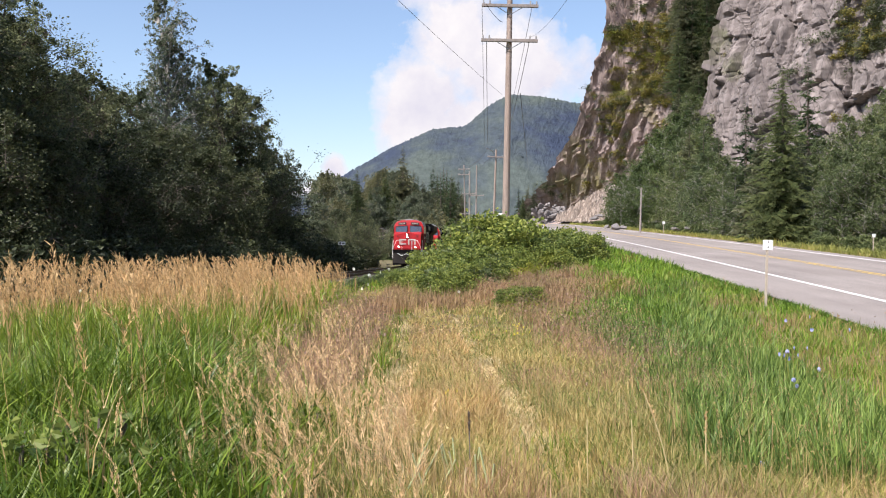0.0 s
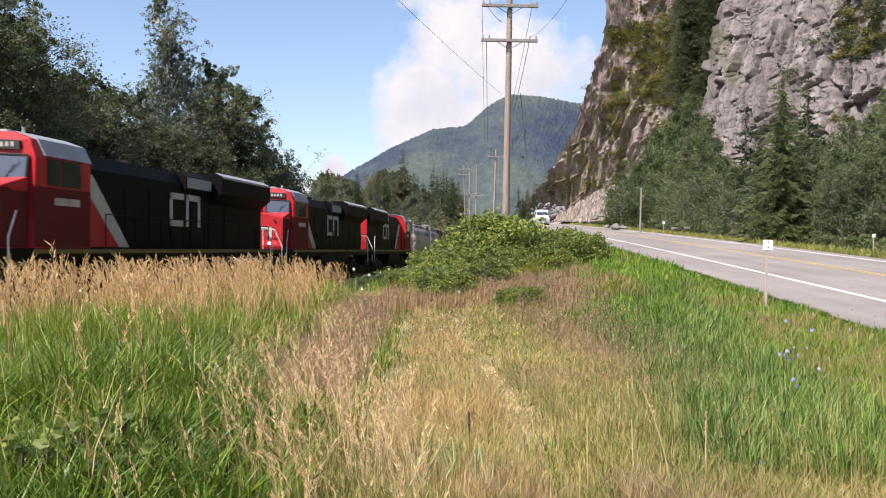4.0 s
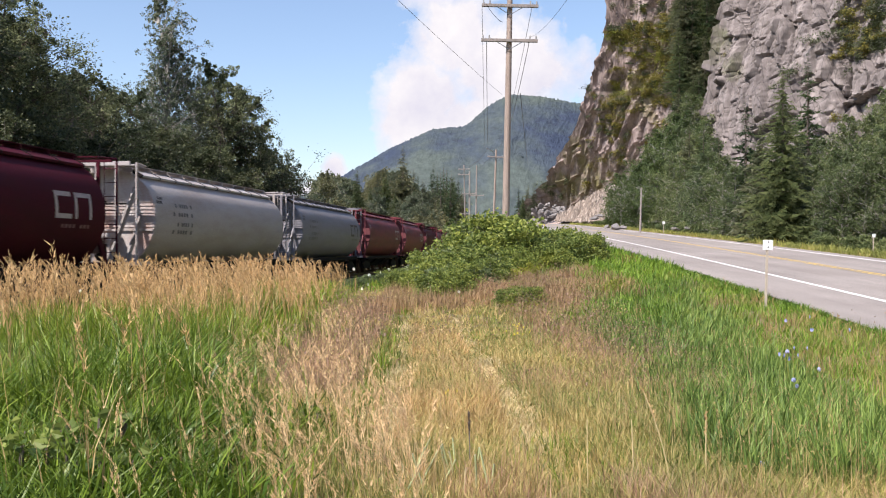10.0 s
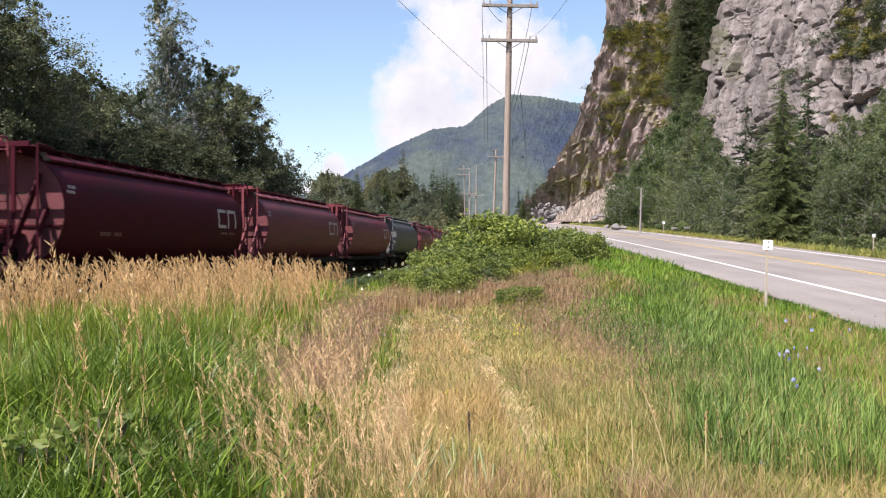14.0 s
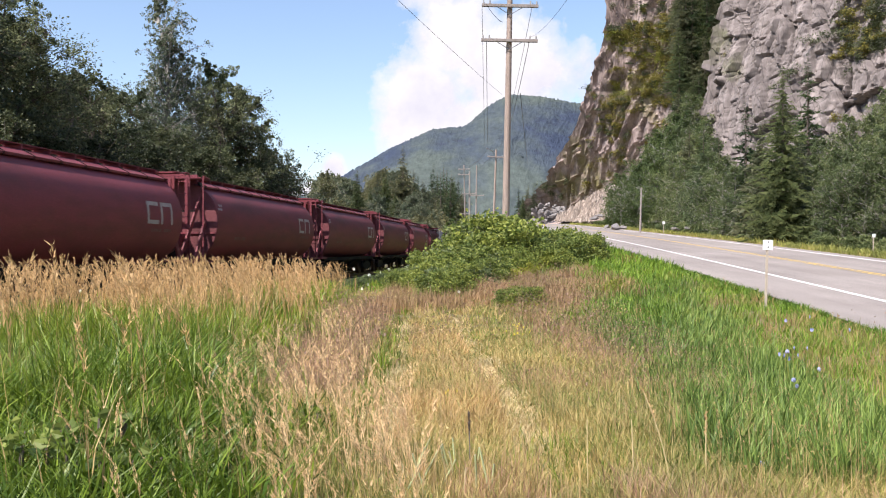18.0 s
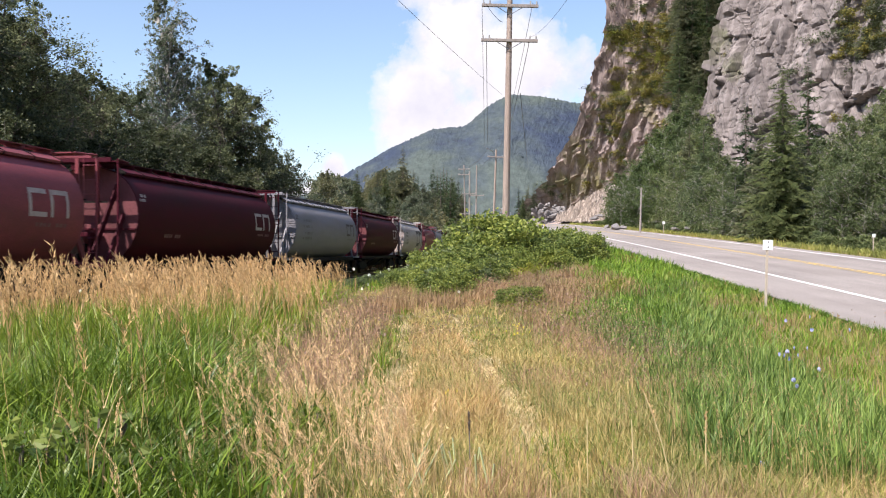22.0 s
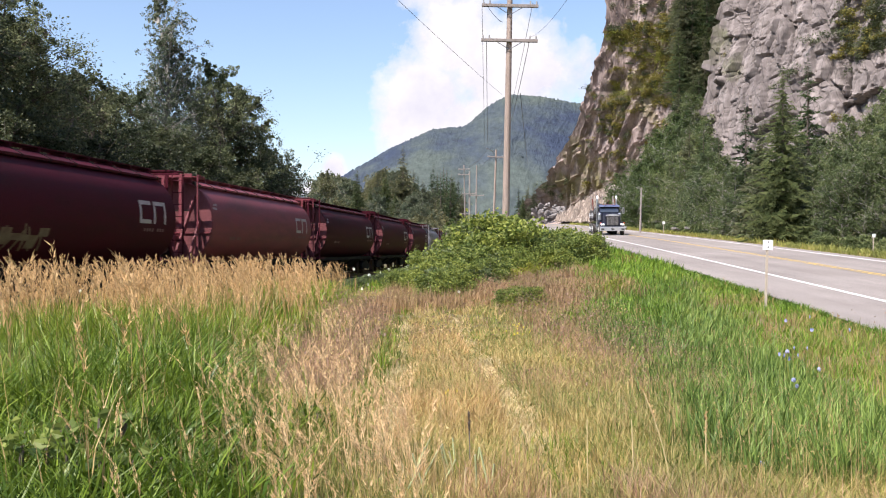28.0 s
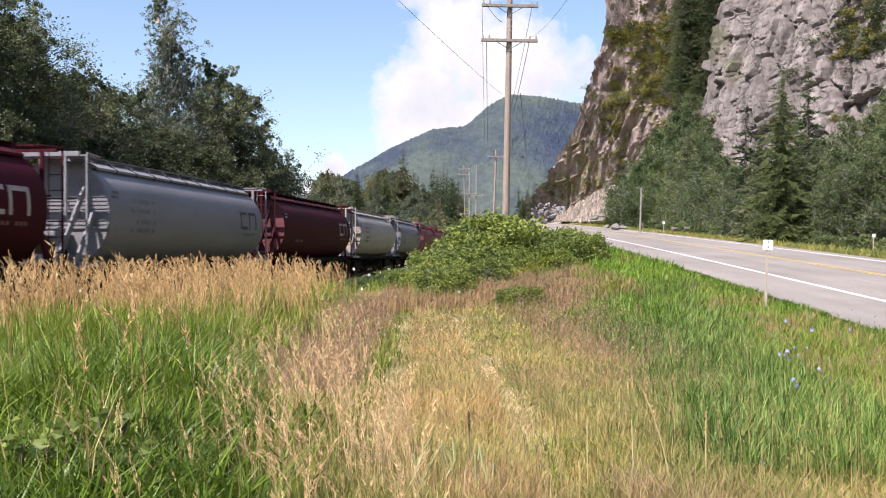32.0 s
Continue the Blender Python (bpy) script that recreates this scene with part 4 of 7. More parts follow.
# thicket between road and track
bush = [shrub("dense bright green bramble bush", 2.0, 1.7, 8200, 0.095, M["leaf_bright"], 61), shrub("leafy mid-green roadside bush", 1.7, 1.6, 7600, 0.10, M["leaf_right"], 62),
        shrub("low bush with yellowing leaves", 1.2, 1.2, 3600, 0.09, M["leaf_yellow"], 63)]
for px, y, kind, s in ((845, 44, 0, 0.9), (880, 46, 0, 1.0), (915, 47, 1, 1.0), (950, 47, 0, 0.85), (985, 46, 1, 0.85), (1015, 47, 0, 0.8), (1040, 48, 1, 0.7), (870, 52, 0, 1.25), (905, 54, 0, 1.2), (860, 56, 1, 1.2), (835, 52, 1, 1.0),
                       (800, 41, 1, 0.85), (770, 40, 0, 0.7), (735, 42, 1, 0.55), (760, 48, 0, 0.75), (795, 48, 1, 0.9), (820, 47, 0, 1.0), (720, 46, 1, 0.45), (830, 40, 0, 0.75), (870, 41, 1, 0.75), (905, 42, 0, 0.7), (940, 43, 1, 0.65),
                       (975, 43, 1, 0.55), (930, 56, 0, 1.0), (960, 54, 1, 0.9), (990, 54, 0, 0.8), (1020, 55, 1, 0.7), (845, 60, 0, 1.3), (880, 62, 1, 1.3), (890, 44, 2, 0.7), (960, 45, 2, 0.6), (800, 44, 2, 0.6), (770, 44, 2, 0.5), (1086, 28, 2, 0.42), (1094, 28.6, 2, 0.38), (628, 42, 1, 0.34), (655, 45, 1, 0.36), (682, 47, 0, 0.38), (610, 40, 1, 0.28), (668, 43, 2, 0.3), (700, 44, 0, 0.36), (845, 36, 2, 0.4),
                       (920, 26.6, 0, 0.30), (946, 27, 0, 0.27), (895, 26.8, 0, 0.27), (908, 26.4, 2, 0.28), (934, 26.4, 2, 0.26), (770, 31, 0, 0.42), (800, 30, 0, 0.46), (815, 31, 2, 0.46), (880, 43, 0, 1.3), (866, 45, 1, 1.45), (835, 46, 0, 1.2), (1000, 44, 0, 0.75), (1035, 45, 0, 0.7), (975, 41, 2, 0.7), (915, 43, 2, 0.9), (790, 60, 0, 0.6), (760, 62, 1, 0.5), (815, 64, 0, 0.9),
                       (893, 44.3, 0, 1.22), (862, 44.6, 0, 1.2), (925, 44.8, 1, 1.05), (842, 43, 1, 0.95), (878, 42, 0, 0.95), (950, 42, 0, 0.72), (915, 40, 0, 0.6), (990, 41, 0, 0.5),
                       (735, 35, 0, 0.42), (765, 34, 0, 0.52), (792, 33, 1, 0.55), (818, 33.5, 0, 0.52), (755, 37, 1, 0.55), (705, 39, 0, 0.42), (840, 35, 1, 0.5), (868, 36, 0, 0.5), (780, 36, 0, 0.6), (690, 43, 1, 0.42), (895, 37, 2, 0.5), (850, 40, 2, 0.6), (815, 38, 2, 0.5), (935, 39, 2, 0.5), (745, 38, 2, 0.4)):
    settle(bush[kind], screen(px, y), y, r5.uniform(0, 360), s)
# shrubs on the ledges of the cliffs
sprays = {"leaf_moss": [], "leaf_yellow": [], "leaf_left": []}
for face, x0, x1, y0, y1, count, kinds in (("cliff_dark", 1080, 1235, 35, 185, 420, (0, 0, 0, 0, 0, 1, 2)), ("cliff_dark", 1070, 1240, -10, 60, 60, (2, 2, 0)), ("cliff_dark", 1060, 1200, 170, 290, 70, (0, 2, 0)), ("cliff_dark", 960, 1120, 120, 330, 40, (0, 2, 2)), ("cliff_dark", 950, 1010, 300, 350, 6, (2,)),
                                           ("cliff_grey", 1475, 1575, -10, 105, 75, (2, 2, 2, 0)), ("cliff_grey", 1290, 1575, 40, 220, 18, (2, 0, 2))):
    V = FACES[face].reshape(-1, 3)
    px, py = 784 + V[:, 0] / V[:, 1] * 1695, 443 - (V[:, 2] - EYE) / V[:, 1] * 1695
    ok = (py > y0) & (py < y1) & (px < x1) & (px > x0)
    w = patches(px, py, 45, 5 if face == "cliff_dark" else 8)[ok] ** 2.5
    for i in r5.choice(np.flatnonzero(ok), count, replace=False, p=w / w.sum()):
        m = int(r5.integers(200, 460))
        wide, high = r5.uniform(0.4, 1.4), r5.uniform(0.2, 0.75)
        lobes = r5.normal(size=(6, 3)) * [wide * 0.7, 0.4, high * 0.7]
        c = V[i] + [0, -0.2, 0.1] + lobes[r5.integers(0, 6, m)] + r5.normal(size=(m, 3)) * [wide * 0.45, 0.35, high * 0.45]
        sprays[("leaf_moss", "leaf_yellow", "leaf_left")[kinds[int(r5.integers(0, len(kinds)))]]].append(c)
for k, (key, text) in enumerate((("leaf_moss", "olive shrubs and moss on the ledges of the cliff"), ("leaf_yellow", "yellow-green shrubs clinging to the cliff"), ("leaf_left", "dark green shrubs in the clefts of the cliffs"))):
    tagged(new("cliff_shrubs", leaf_mesh("cliff_shrubs", np.concatenate(sprays[key]), 0.15, M[key], 300 + k)), text, "shrubs", kind="stuff")
# low growth along the far side of the road
for k in range(34):
    y = 48 + k * 4.0 + r5.uniform(-1, 1)
    x = float(road_x(y)) + 7.7 + r5.uniform(4.6, 6.4)
    settle(bush[1], x, y, r5.uniform(0, 360), r5.uniform(0.55, 1.0))
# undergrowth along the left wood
thicket = shrub("leafy undergrowth at the wood's edge, shade painted in", 1.9, 1.7, 4200, 0.12, M["leaf_painted_shade"], 64)
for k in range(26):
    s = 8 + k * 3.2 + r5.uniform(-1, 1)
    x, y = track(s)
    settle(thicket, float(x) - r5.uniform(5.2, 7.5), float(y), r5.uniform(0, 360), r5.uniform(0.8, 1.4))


# ---- meadow ----
def blades(name, x, y, h, w, lean, material, label, seed, category="grass", segs=2, droop=0.25):
    """Bent, tapering grass blades at the places given."""
    r = np.random.default_rng(seed)
    n = len(x)
    base = np.stack([x, y, ground_z(x, y) + ripple(x, y) - 0.02], 1)
    az = r.uniform(0, 2 * np.pi, n)
    d = np.stack([np.cos(az), np.sin(az), np.zeros(n)], 1)
    fa = az + np.pi / 2 + r.normal(0, 0.6, n)
    sd = np.stack([np.cos(fa), np.sin(fa), np.zeros(n)], 1) * (w / 2)[:, None]
    out = lean * r.uniform(0.1, 1.0, n) * h
    dr = droop * r.uniform(0.2, 1.6, n)
    rows = []
    for k in range(segs):
        f = k / segs
        p = base + d * (out * f ** 1.8)[:, None] + np.stack([0 * h, 0 * h, h * (f - dr * f ** 3)], 1)
        wd = sd * (1 - 0.35 * f)
        rows += [p - wd, p + wd]
    rows.append(base + d * out[:, None] + np.stack([0 * h, 0 * h, h * (1 - dr)], 1))
    m = len(rows)
    V = np.stack(rows, 1).reshape(-1, 3)
    i = np.arange(n)[:, None] * m
    F = []
    for k in range(segs - 1):
        F += [i + [2 * k, 2 * k + 1, 2 * k + 3], i + [2 * k, 2 * k + 3, 2 * k + 2]]
    F.append(i + [m - 3, m - 2, m - 1])
    return tagged(new(name, mesh_np(name, V, np.concatenate(F), material)), label, category, kind="stuff")


def scatter(n, y0, y1, keep, seed, power=1.0, wide=0.52, tuft=9):
    """Places in the wedge of meadow before the camera, denser close by, kept where keep(x, y) says."""
    r = np.random.default_rng(seed)
    m = n // tuft + 1
    y = y0 * (y1 / y0) ** (r.random(m) ** power)
    x = r.uniform(-wide, wide, m) * (y + 1.0)
    x, y = np.repeat(x, tuft)[:n], np.repeat(y, tuft)[:n]
    x, y = x + r.normal(0, 0.035 + 0.0035 * y, n), y + r.normal(0, 0.035 + 0.0035 * y, n)
    k = keep(x, y, r) & (x < road_x(y) - 2.6) & (x > track_x(y) + 3.3)
    return x[k], y[k]


def left_edge(y):
    return np.minimum(-1.75 - 0.048 * np.clip(y, 0, 30), -0.102 * y) + 0.7 * smooth01((12.5 - y) / 6)


def right_edge(y):
    return 1.3 + 0.078 * np.clip(y, 0, 60)


def in_left(x, y, r):
    return x + 1.1 * (patches(x, y, 2.0, 1) - 0.5) < left_edge(y) + r.normal(0, 0.2, len(x))


def in_right(x, y, r):
    return x + 2.2 * (patches(x, y, 2.4, 2) - 0.5) > right_edge(y) + r.normal(0, 0.3, len(x))


def rut(x, y):
    """How far a place lies from the nearer of the two wheel tracks."""
    c = 0.33 - 0.025 * y - 0.012 * np.clip(y - 22, 0, 40) ** 2
    return np.minimum(abs(x - c + 0.65), abs(x - c - 0.65))


def in_mid(x, y, r):
    return (x > left_edge(y) - 0.5) & (x < right_edge(y) + 1.3)


def taper(x, y):
    """Reeds grow lower towards the edge of their stand."""
    return 0.5 + 0.5 * smooth01((left_edge(y) + 0.25 - x) / (0.35 + 0.06 * y))


g = np.random.default_rng(77)
U = lambda a, c, n: g.uniform(a, c, n)

# tall reed grass
x, y = scatter(110000, 4.4, 12, in_left, 100)
n = len(x)
blades("reed_blades", x, y, U(0.42, 1.02, n) * (0.6 + 0.4 * smooth01((y - 5.2) / 3)) * taper(x, y) * (0.7 + 0.5 * patches(x, y, 1.0, 4)), U(0.009, 0.024, n), 0.85, M["grass_reed"], "waist-high bright green reed grass", 1, segs=3, droop=0.3)
x, y = scatter(120000, 12, 48, in_left, 101, 1.0)
n = len(x)
blades("reed_blades_far", x, y, U(0.65, 1.18, n) * taper(x, y) * (0.82 + 0.3 * patches(x, y, 2.5, 4)), U(0.010, 0.02, n) * np.clip(y / 10, 1, 3.2), 0.6, M["grass_tall"], "waist-high bright green reed grass", 15)
x, y = scatter(40000, 4.4, 30, lambda x, y, r: in_left(x - 0.3, y, r), 102)
n = len(x)
blades("reed_undergrowth", x, y, U(0.25, 0.7, n), U(0.012, 0.026, n) * np.clip(y / 10, 1, 2.2), 0.8, M["grass_reed"], "lush lower grass among the reeds", 2)
x, y = scatter(42000, 4.4, 44, lambda x, y, r: in_left(x, y, r) & (r.random(len(x)) < (1.4 * patches(x, y, 1.3, 6) - 0.25) * (0.12 + 0.88 * smooth01((y - 8) / 7))), 103)
n = len(x)
blades("reed_stalks_dry", x, y, taper(x, y) * (U(0.6, 1.2, n) + 0.2 * smooth01((y - 10) / 8)), U(0.005, 0.009, n) * np.clip(y / 8, 1, 3.5), 0.35, M["grass_stalk"], "dry straw stalks among the reeds", 16)
x, y = scatter(26000, 4.4, 12, lambda x, y, r: in_left(x - 0.2, y, r) & (patches(x, y, 1.1, 58) > 0.45), 105)
n = len(x)
blades("reed_blades_pale", x, y, U(0.3, 0.85, n) * taper(x, y) * (0.65 + 0.35 * smooth01((y - 5.2) / 3)), U(0.005, 0.014, n), 0.8, M["grass_olive"], "yellowing blades among the reeds", 36, segs=3)
# meadow between, with its two wheel tracks
def across(x, y):
    """Metres to the right of the middle of the wheel tracks."""
    return x - (0.33 - 0.025 * y - 0.012 * np.clip(y - 22, 0, 40) ** 2)


def mauve(x, y):
    o = across(x, y) + 0.5 * (patches(x, y, 1.5, 41) - 0.5)
    left = smooth01((o + 3.0) / 0.6) * smooth01((-0.75 - o) / 0.5) * smooth01((y - 8.5) / 4)
    right = smooth01((o - 1.7) / 0.9) * smooth01((right_edge(y) + 1.4 - x) / 0.9) * smooth01((y - 8) / 6)
    return np.maximum(left, 0.85 * right)


def middle(x, y):
    return np.exp(-(across(x, y) / 0.55) ** 2) * smooth01((y - 7) / 3)


def chance(r, p):
    return r.random(len(p)) < p


x, y = scatter(230000, 4.4, 46, lambda x, y, r: in_mid(x, y, r) & chance(r, (0.75 + 0.25 * smooth01(rut(x, y) / 0.35)) * np.clip(0.25 + 0.9 * middle(x, y) + 0.9 * np.exp(-((across(x, y) - 0.62) / 0.28) ** 2) - 0.7 * np.exp(-((across(x, y) + 0.92) / 0.17) ** 2) + 0.8 * (patches(x, y, 2.2, 7) < 0.52) - 0.45 * mauve(x, y), 0, 1)), 104)
n = len(x)
blades("meadow_grass_dry", x, y, U(0.10, 0.36, n) * (0.4 + 0.6 * smooth01(rut(x, y) / 0.38)), U(0.003, 0.006, n) * np.clip(y / 6.5, 1, 4.2), 0.9, M["grass_dry"], "dry straw-coloured meadow grass", 3)
x, y = scatter(250000, 4.4, 46, lambda x, y, r: in_mid(x, y, r) & chance(r, np.clip(0.25 + 0.9 * (patches(x, y, 1.7, 9) > 0.48) - 0.35 * mauve(x, y) - 0.3 * middle(x, y) + 0.5 * smooth01((across(x, y) - 0.8) / 0.8), 0.06, 1)), 105)
n = len(x)
blades("meadow_grass_olive", x, y, U(0.08, 0.32, n) * (0.4 + 0.6 * smooth01(rut(x, y) / 0.38)), U(0.003, 0.008, n) * np.clip(y / 6.5, 1, 4.2), 0.9, M["grass_olive"], "short olive-green meadow grass", 4)
x, y = scatter(90000, 4.4, 40, lambda x, y, r: in_mid(x, y, r) & chance(r, np.clip(1.2 * (patches(x, y, 2.6, 11) + r.normal(0, 0.08, len(x)) > 0.56) + 1.6 * np.exp(-((across(x, y) + 0.92) / 0.15) ** 2) * smooth01((y - 7) / 4) * smooth01((26 - y) / 4) - 0.8 * np.exp(-((across(x, y) - 0.62) / 0.3) ** 2) - 0.9 * smooth01((-1.0 - across(x, y)) / 0.3) * smooth01((11 - y) / 2) - 0.5 * mauve(x, y), 0, 1)), 109)
n = len(x)
blades("meadow_grass_green", x, y, U(0.10, 0.32, n) * (1 + 0.5 * np.exp(-((across(x, y) + 0.92) / 0.15) ** 2)), U(0.004, 0.009, n) * np.clip(y / 7, 1, 4.2), 0.8, M["grass_reed"], "fresh green tufts in the dry meadow", 17)
x, y = scatter(190000, 5.0, 46, lambda x, y, r: in_mid(x, y, r) & (rut(x, y) > 0.2) & chance(r, np.clip(mauve(x, y) * 0.9 + 0.35 * (patches(x, y, 3.0, 12) > 0.64), 0, 1)), 106)
n = len(x)
blades("meadow_grass_russet", x, y, U(0.2, 0.48, n), U(0.0025, 0.005, n) * np.clip(y / 6.5, 1, 4.2), 0.65, M["grass_mauve"], "russet bent grass in seed", 5)


x, y = scatter(260000, 7.0, 26, lambda x, y, r: (rut(x, y) < 0.24 + r.normal(0, 0.05, len(x))) & chance(r, np.clip(1.6 * patches(x, y, 1.1, 52) - 0.25, 0, 1) * smooth01((y - 7) / 2) * smooth01((26 - y) / 5)), 140, wide=0.16, tuft=6)
n = len(x)
blades("rut_thatch", x, y, U(0.03, 0.13, n), U(0.003, 0.006, n) * np.clip(y / 6.5, 1, 4), 1.6, M["grass_thatch"], "pale flattened straw in the wheel tracks", 34, droop=0.4)
x, y = scatter(42000, 8.0, 22, lambda x, y, r: (abs(across(x, y) + 0.25 * (patches(x, y, 1.2, 53) - 0.5)) < 0.48) & chance(r, np.clip(2.2 * patches(x, y, 1.8, 54) - 0.5, 0, 1)), 141, wide=0.12, tuft=5)
n = len(x)
blades("meadow_grass_peach", x, y, U(0.14, 0.36, n), U(0.003, 0.005, n) * np.clip(y / 6.5, 1, 4), 0.7, M["grass_peach"], "peach-coloured seeding grass between the wheel tracks", 35)


def specks(name, x, y, h, size, material, label, seed):
    """The loose, airy panicles of bent grass: a haze of tiny spikelets over the meadow."""
    r = np.random.default_rng(seed)
    n = len(x)
    c = np.stack([x, y, ground_z(x, y) + ripple(x, y) + h], 1)
    T = c[:, None] + r.normal(size=(n, 3, 3)) * (size * np.clip(y / 7, 1, 3.5))[:, None, None]
    return tagged(new(name, mesh_np(name, T.reshape(-1, 3), np.arange(3 * n).reshape(-1, 3), material)), label, "grass", kind="stuff")


x, y = scatter(170000, 6.0, 40, lambda x, y, r: in_mid(x, y, r) & chance(r, np.clip(mauve(x, y) + 0.25 * (patches(x, y, 2.4, 44) > 0.55), 0, 1)), 130, tuft=5)
n = len(x)
specks("bent_grass_panicles", x, y, U(0.22, 0.55, n), U(0.003, 0.006, n), M["grass_mauve"], "hazy mauve-brown panicles of bent grass", 31)
x, y = scatter(90000, 6.0, 36, lambda x, y, r: in_mid(x, y, r) & chance(r, np.clip(middle(x, y) + 0.5 * (patches(x, y, 2.0, 45) > 0.5), 0, 1) * 0.8), 131, tuft=5)
n = len(x)
specks("meadow_panicles", x, y, U(0.12, 0.40, n), U(0.003, 0.006, n), M["grass_dry"], "hazy straw-coloured panicles over the meadow", 32)
# verge
def in_broad(x, y, r):
    o = x + 1.0 * (patches(x, y, 1.6, 14) - 0.5) + r.normal(0, 0.12, len(x))
    return (o > 1.35 + 0.095 * y) & (o < 2.75 + 0.165 * y) & (y > 6.4) & (patches(x, y, 1.1, 15) > 0.24)


x, y = scatter(150000, 4.4, 30, in_broad, 107)
n = len(x)
blades("broad_grass", x, y, U(0.22, 0.50, n) * (0.8 + 0.4 * patches(x, y, 1.3, 16)), U(0.008, 0.017, n) * np.clip(y / 11, 1, 1.8), 0.5, M["grass_broad"], "broad-bladed blue-green grass on the verge", 6, segs=3, droop=0.15)
x, y = scatter(210000, 4.4, 60, lambda x, y, r: in_right(x, y, r) & chance(r, 0.45 + 0.55 * smooth01((y - 7.5) / 3) * np.ones(len(x))), 108)
n = len(x)
blades("verge_grass", x, y, U(0.10, 0.32, n) * (0.7 + 0.5 * patches(x, y, 1.2, 19)), U(0.005, 0.011, n) * np.clip(y / 9, 1, 3.2), 0.9, M["grass_lush"], "lush green grass along the road", 7)
x, y = scatter(120000, 4.4, 60, lambda x, y, r: in_right(x, y, r) & chance(r, np.clip(1.0 * (patches(x, y, 2.0, 18) + r.normal(0, 0.1, len(x)) > 0.69) + 0.4 * smooth01((8.6 - y) / 2) * smooth01((1.8 + 0.1 * y - x) / 0.8 + 0.3), 0, 1)), 110)
n = len(x)
blades("verge_grass_dry", x, y, U(0.15, 0.42, n), U(0.003, 0.006, n) * np.clip(y / 8, 1, 4), 0.75, M["grass_russet"], "brown seeding grass among the green verge", 8)
x, y = scatter(110000, 4.4, 60, lambda x, y, r: in_right(x, y, r) & chance(r, np.clip(1.0 * (patches(x, y, 1.6, 21) + r.normal(0, 0.1, len(x)) > 0.56) + 0.7 * smooth01((8.6 - y) / 2), 0, 1)), 111)
n = len(x)
blades("verge_grass_olive", x, y, U(0.15, 0.42, n), U(0.004, 0.009, n) * np.clip(y / 8, 1, 4), 0.7, M["grass_olive"], "olive grass among the green verge", 18)
x, y = scatter(60000, 4.4, 30, lambda x, y, r: in_right(x, y, r) & chance(r, np.clip(0.25 * (patches(x, y, 1.8, 46) > 0.6) + 0.4 * smooth01((8.8 - y) / 2), 0, 1)), 132, tuft=5)
n = len(x)
specks("verge_panicles", x, y, U(0.15, 0.5, n), U(0.003, 0.006, n), M["grass_russet"], "hazy brown panicles over the verge", 33)
x, y = scatter(60000, 18, 42, lambda x, y, r: (x + 1.6 * (patches(x, y, 2.2, 47) - 0.5) > 0.135 * y) & (x < 0.25 * y) & (y > 20), 133)
n = len(x)
blades("verge_grass_tall", x, y, U(0.25, 0.62, n) * (0.6 + 0.6 * patches(x, y, 2.0, 48)), U(0.012, 0.026, n) * np.clip(y / 18, 1, 2), 0.7, M["grass_lush"], "tall lush grass on the verge", 20)
y = 5 + 85 * np.random.default_rng(60).random(30000) ** 1.6
x = road_x(y) - 2.43 - np.abs(np.random.default_rng(61).normal(0, 0.16, 30000))
n = len(x)
blades("verge_edge_grass", x, y, U(0.08, 0.26, n), U(0.006, 0.012, n) * np.clip(y / 9, 1, 4), 0.9, M["grass_lush"], "short grass along the edge of the asphalt", 21)
# bank between thicket and track, and the far verge of the road
r6 = np.random.default_rng(55)
y = r6.uniform(38, 140, 26000)
x = track_x(y) + 3.3 + r6.uniform(0, 1, 26000) * (road_x(y) - 2.6 - track_x(y) - 3.3)
n = len(x)
blades("bank_grass", x, y, U(0.3, 0.7, n), U(0.03, 0.06, n), 0.6, M["grass_lush"], "green grass on the bank below the road", 9)
y = r6.uniform(26, 40, 16000)
x = r6.uniform(-2.0, 6.0, 16000)
k = patches(x, y, 2.5, 25) > 0.42
x, y = x[k], y[k]
n = len(x)
blades("bank_grass_pink", x, y, U(0.35, 0.65, n), U(0.012, 0.024, n), 0.4, M["grass_russet"], "pinkish seeding grass before the thicket", 19)
y = r6.uniform(25, 190, 40000)
x = road_x(y) + 8.9 + np.abs(r6.normal(0, 2.4, 40000))
n = len(x)
blades("far_verge_grass", x, y, U(0.25, 0.8, n), U(0.03, 0.06, n), 0.6, M["grass_olive"], "dry green grass along the far verge", 10)
y = r6.uniform(25, 190, 16000)
x = road_x(y) + 8.85 + np.abs(r6.normal(0, 1.2, 16000))
n = len(x)
blades("far_verge_grass_dry", x, y, U(0.15, 0.45, n), U(0.025, 0.05, n), 0.6, M["grass_dry"], "dry straw grass along the far verge", 22)


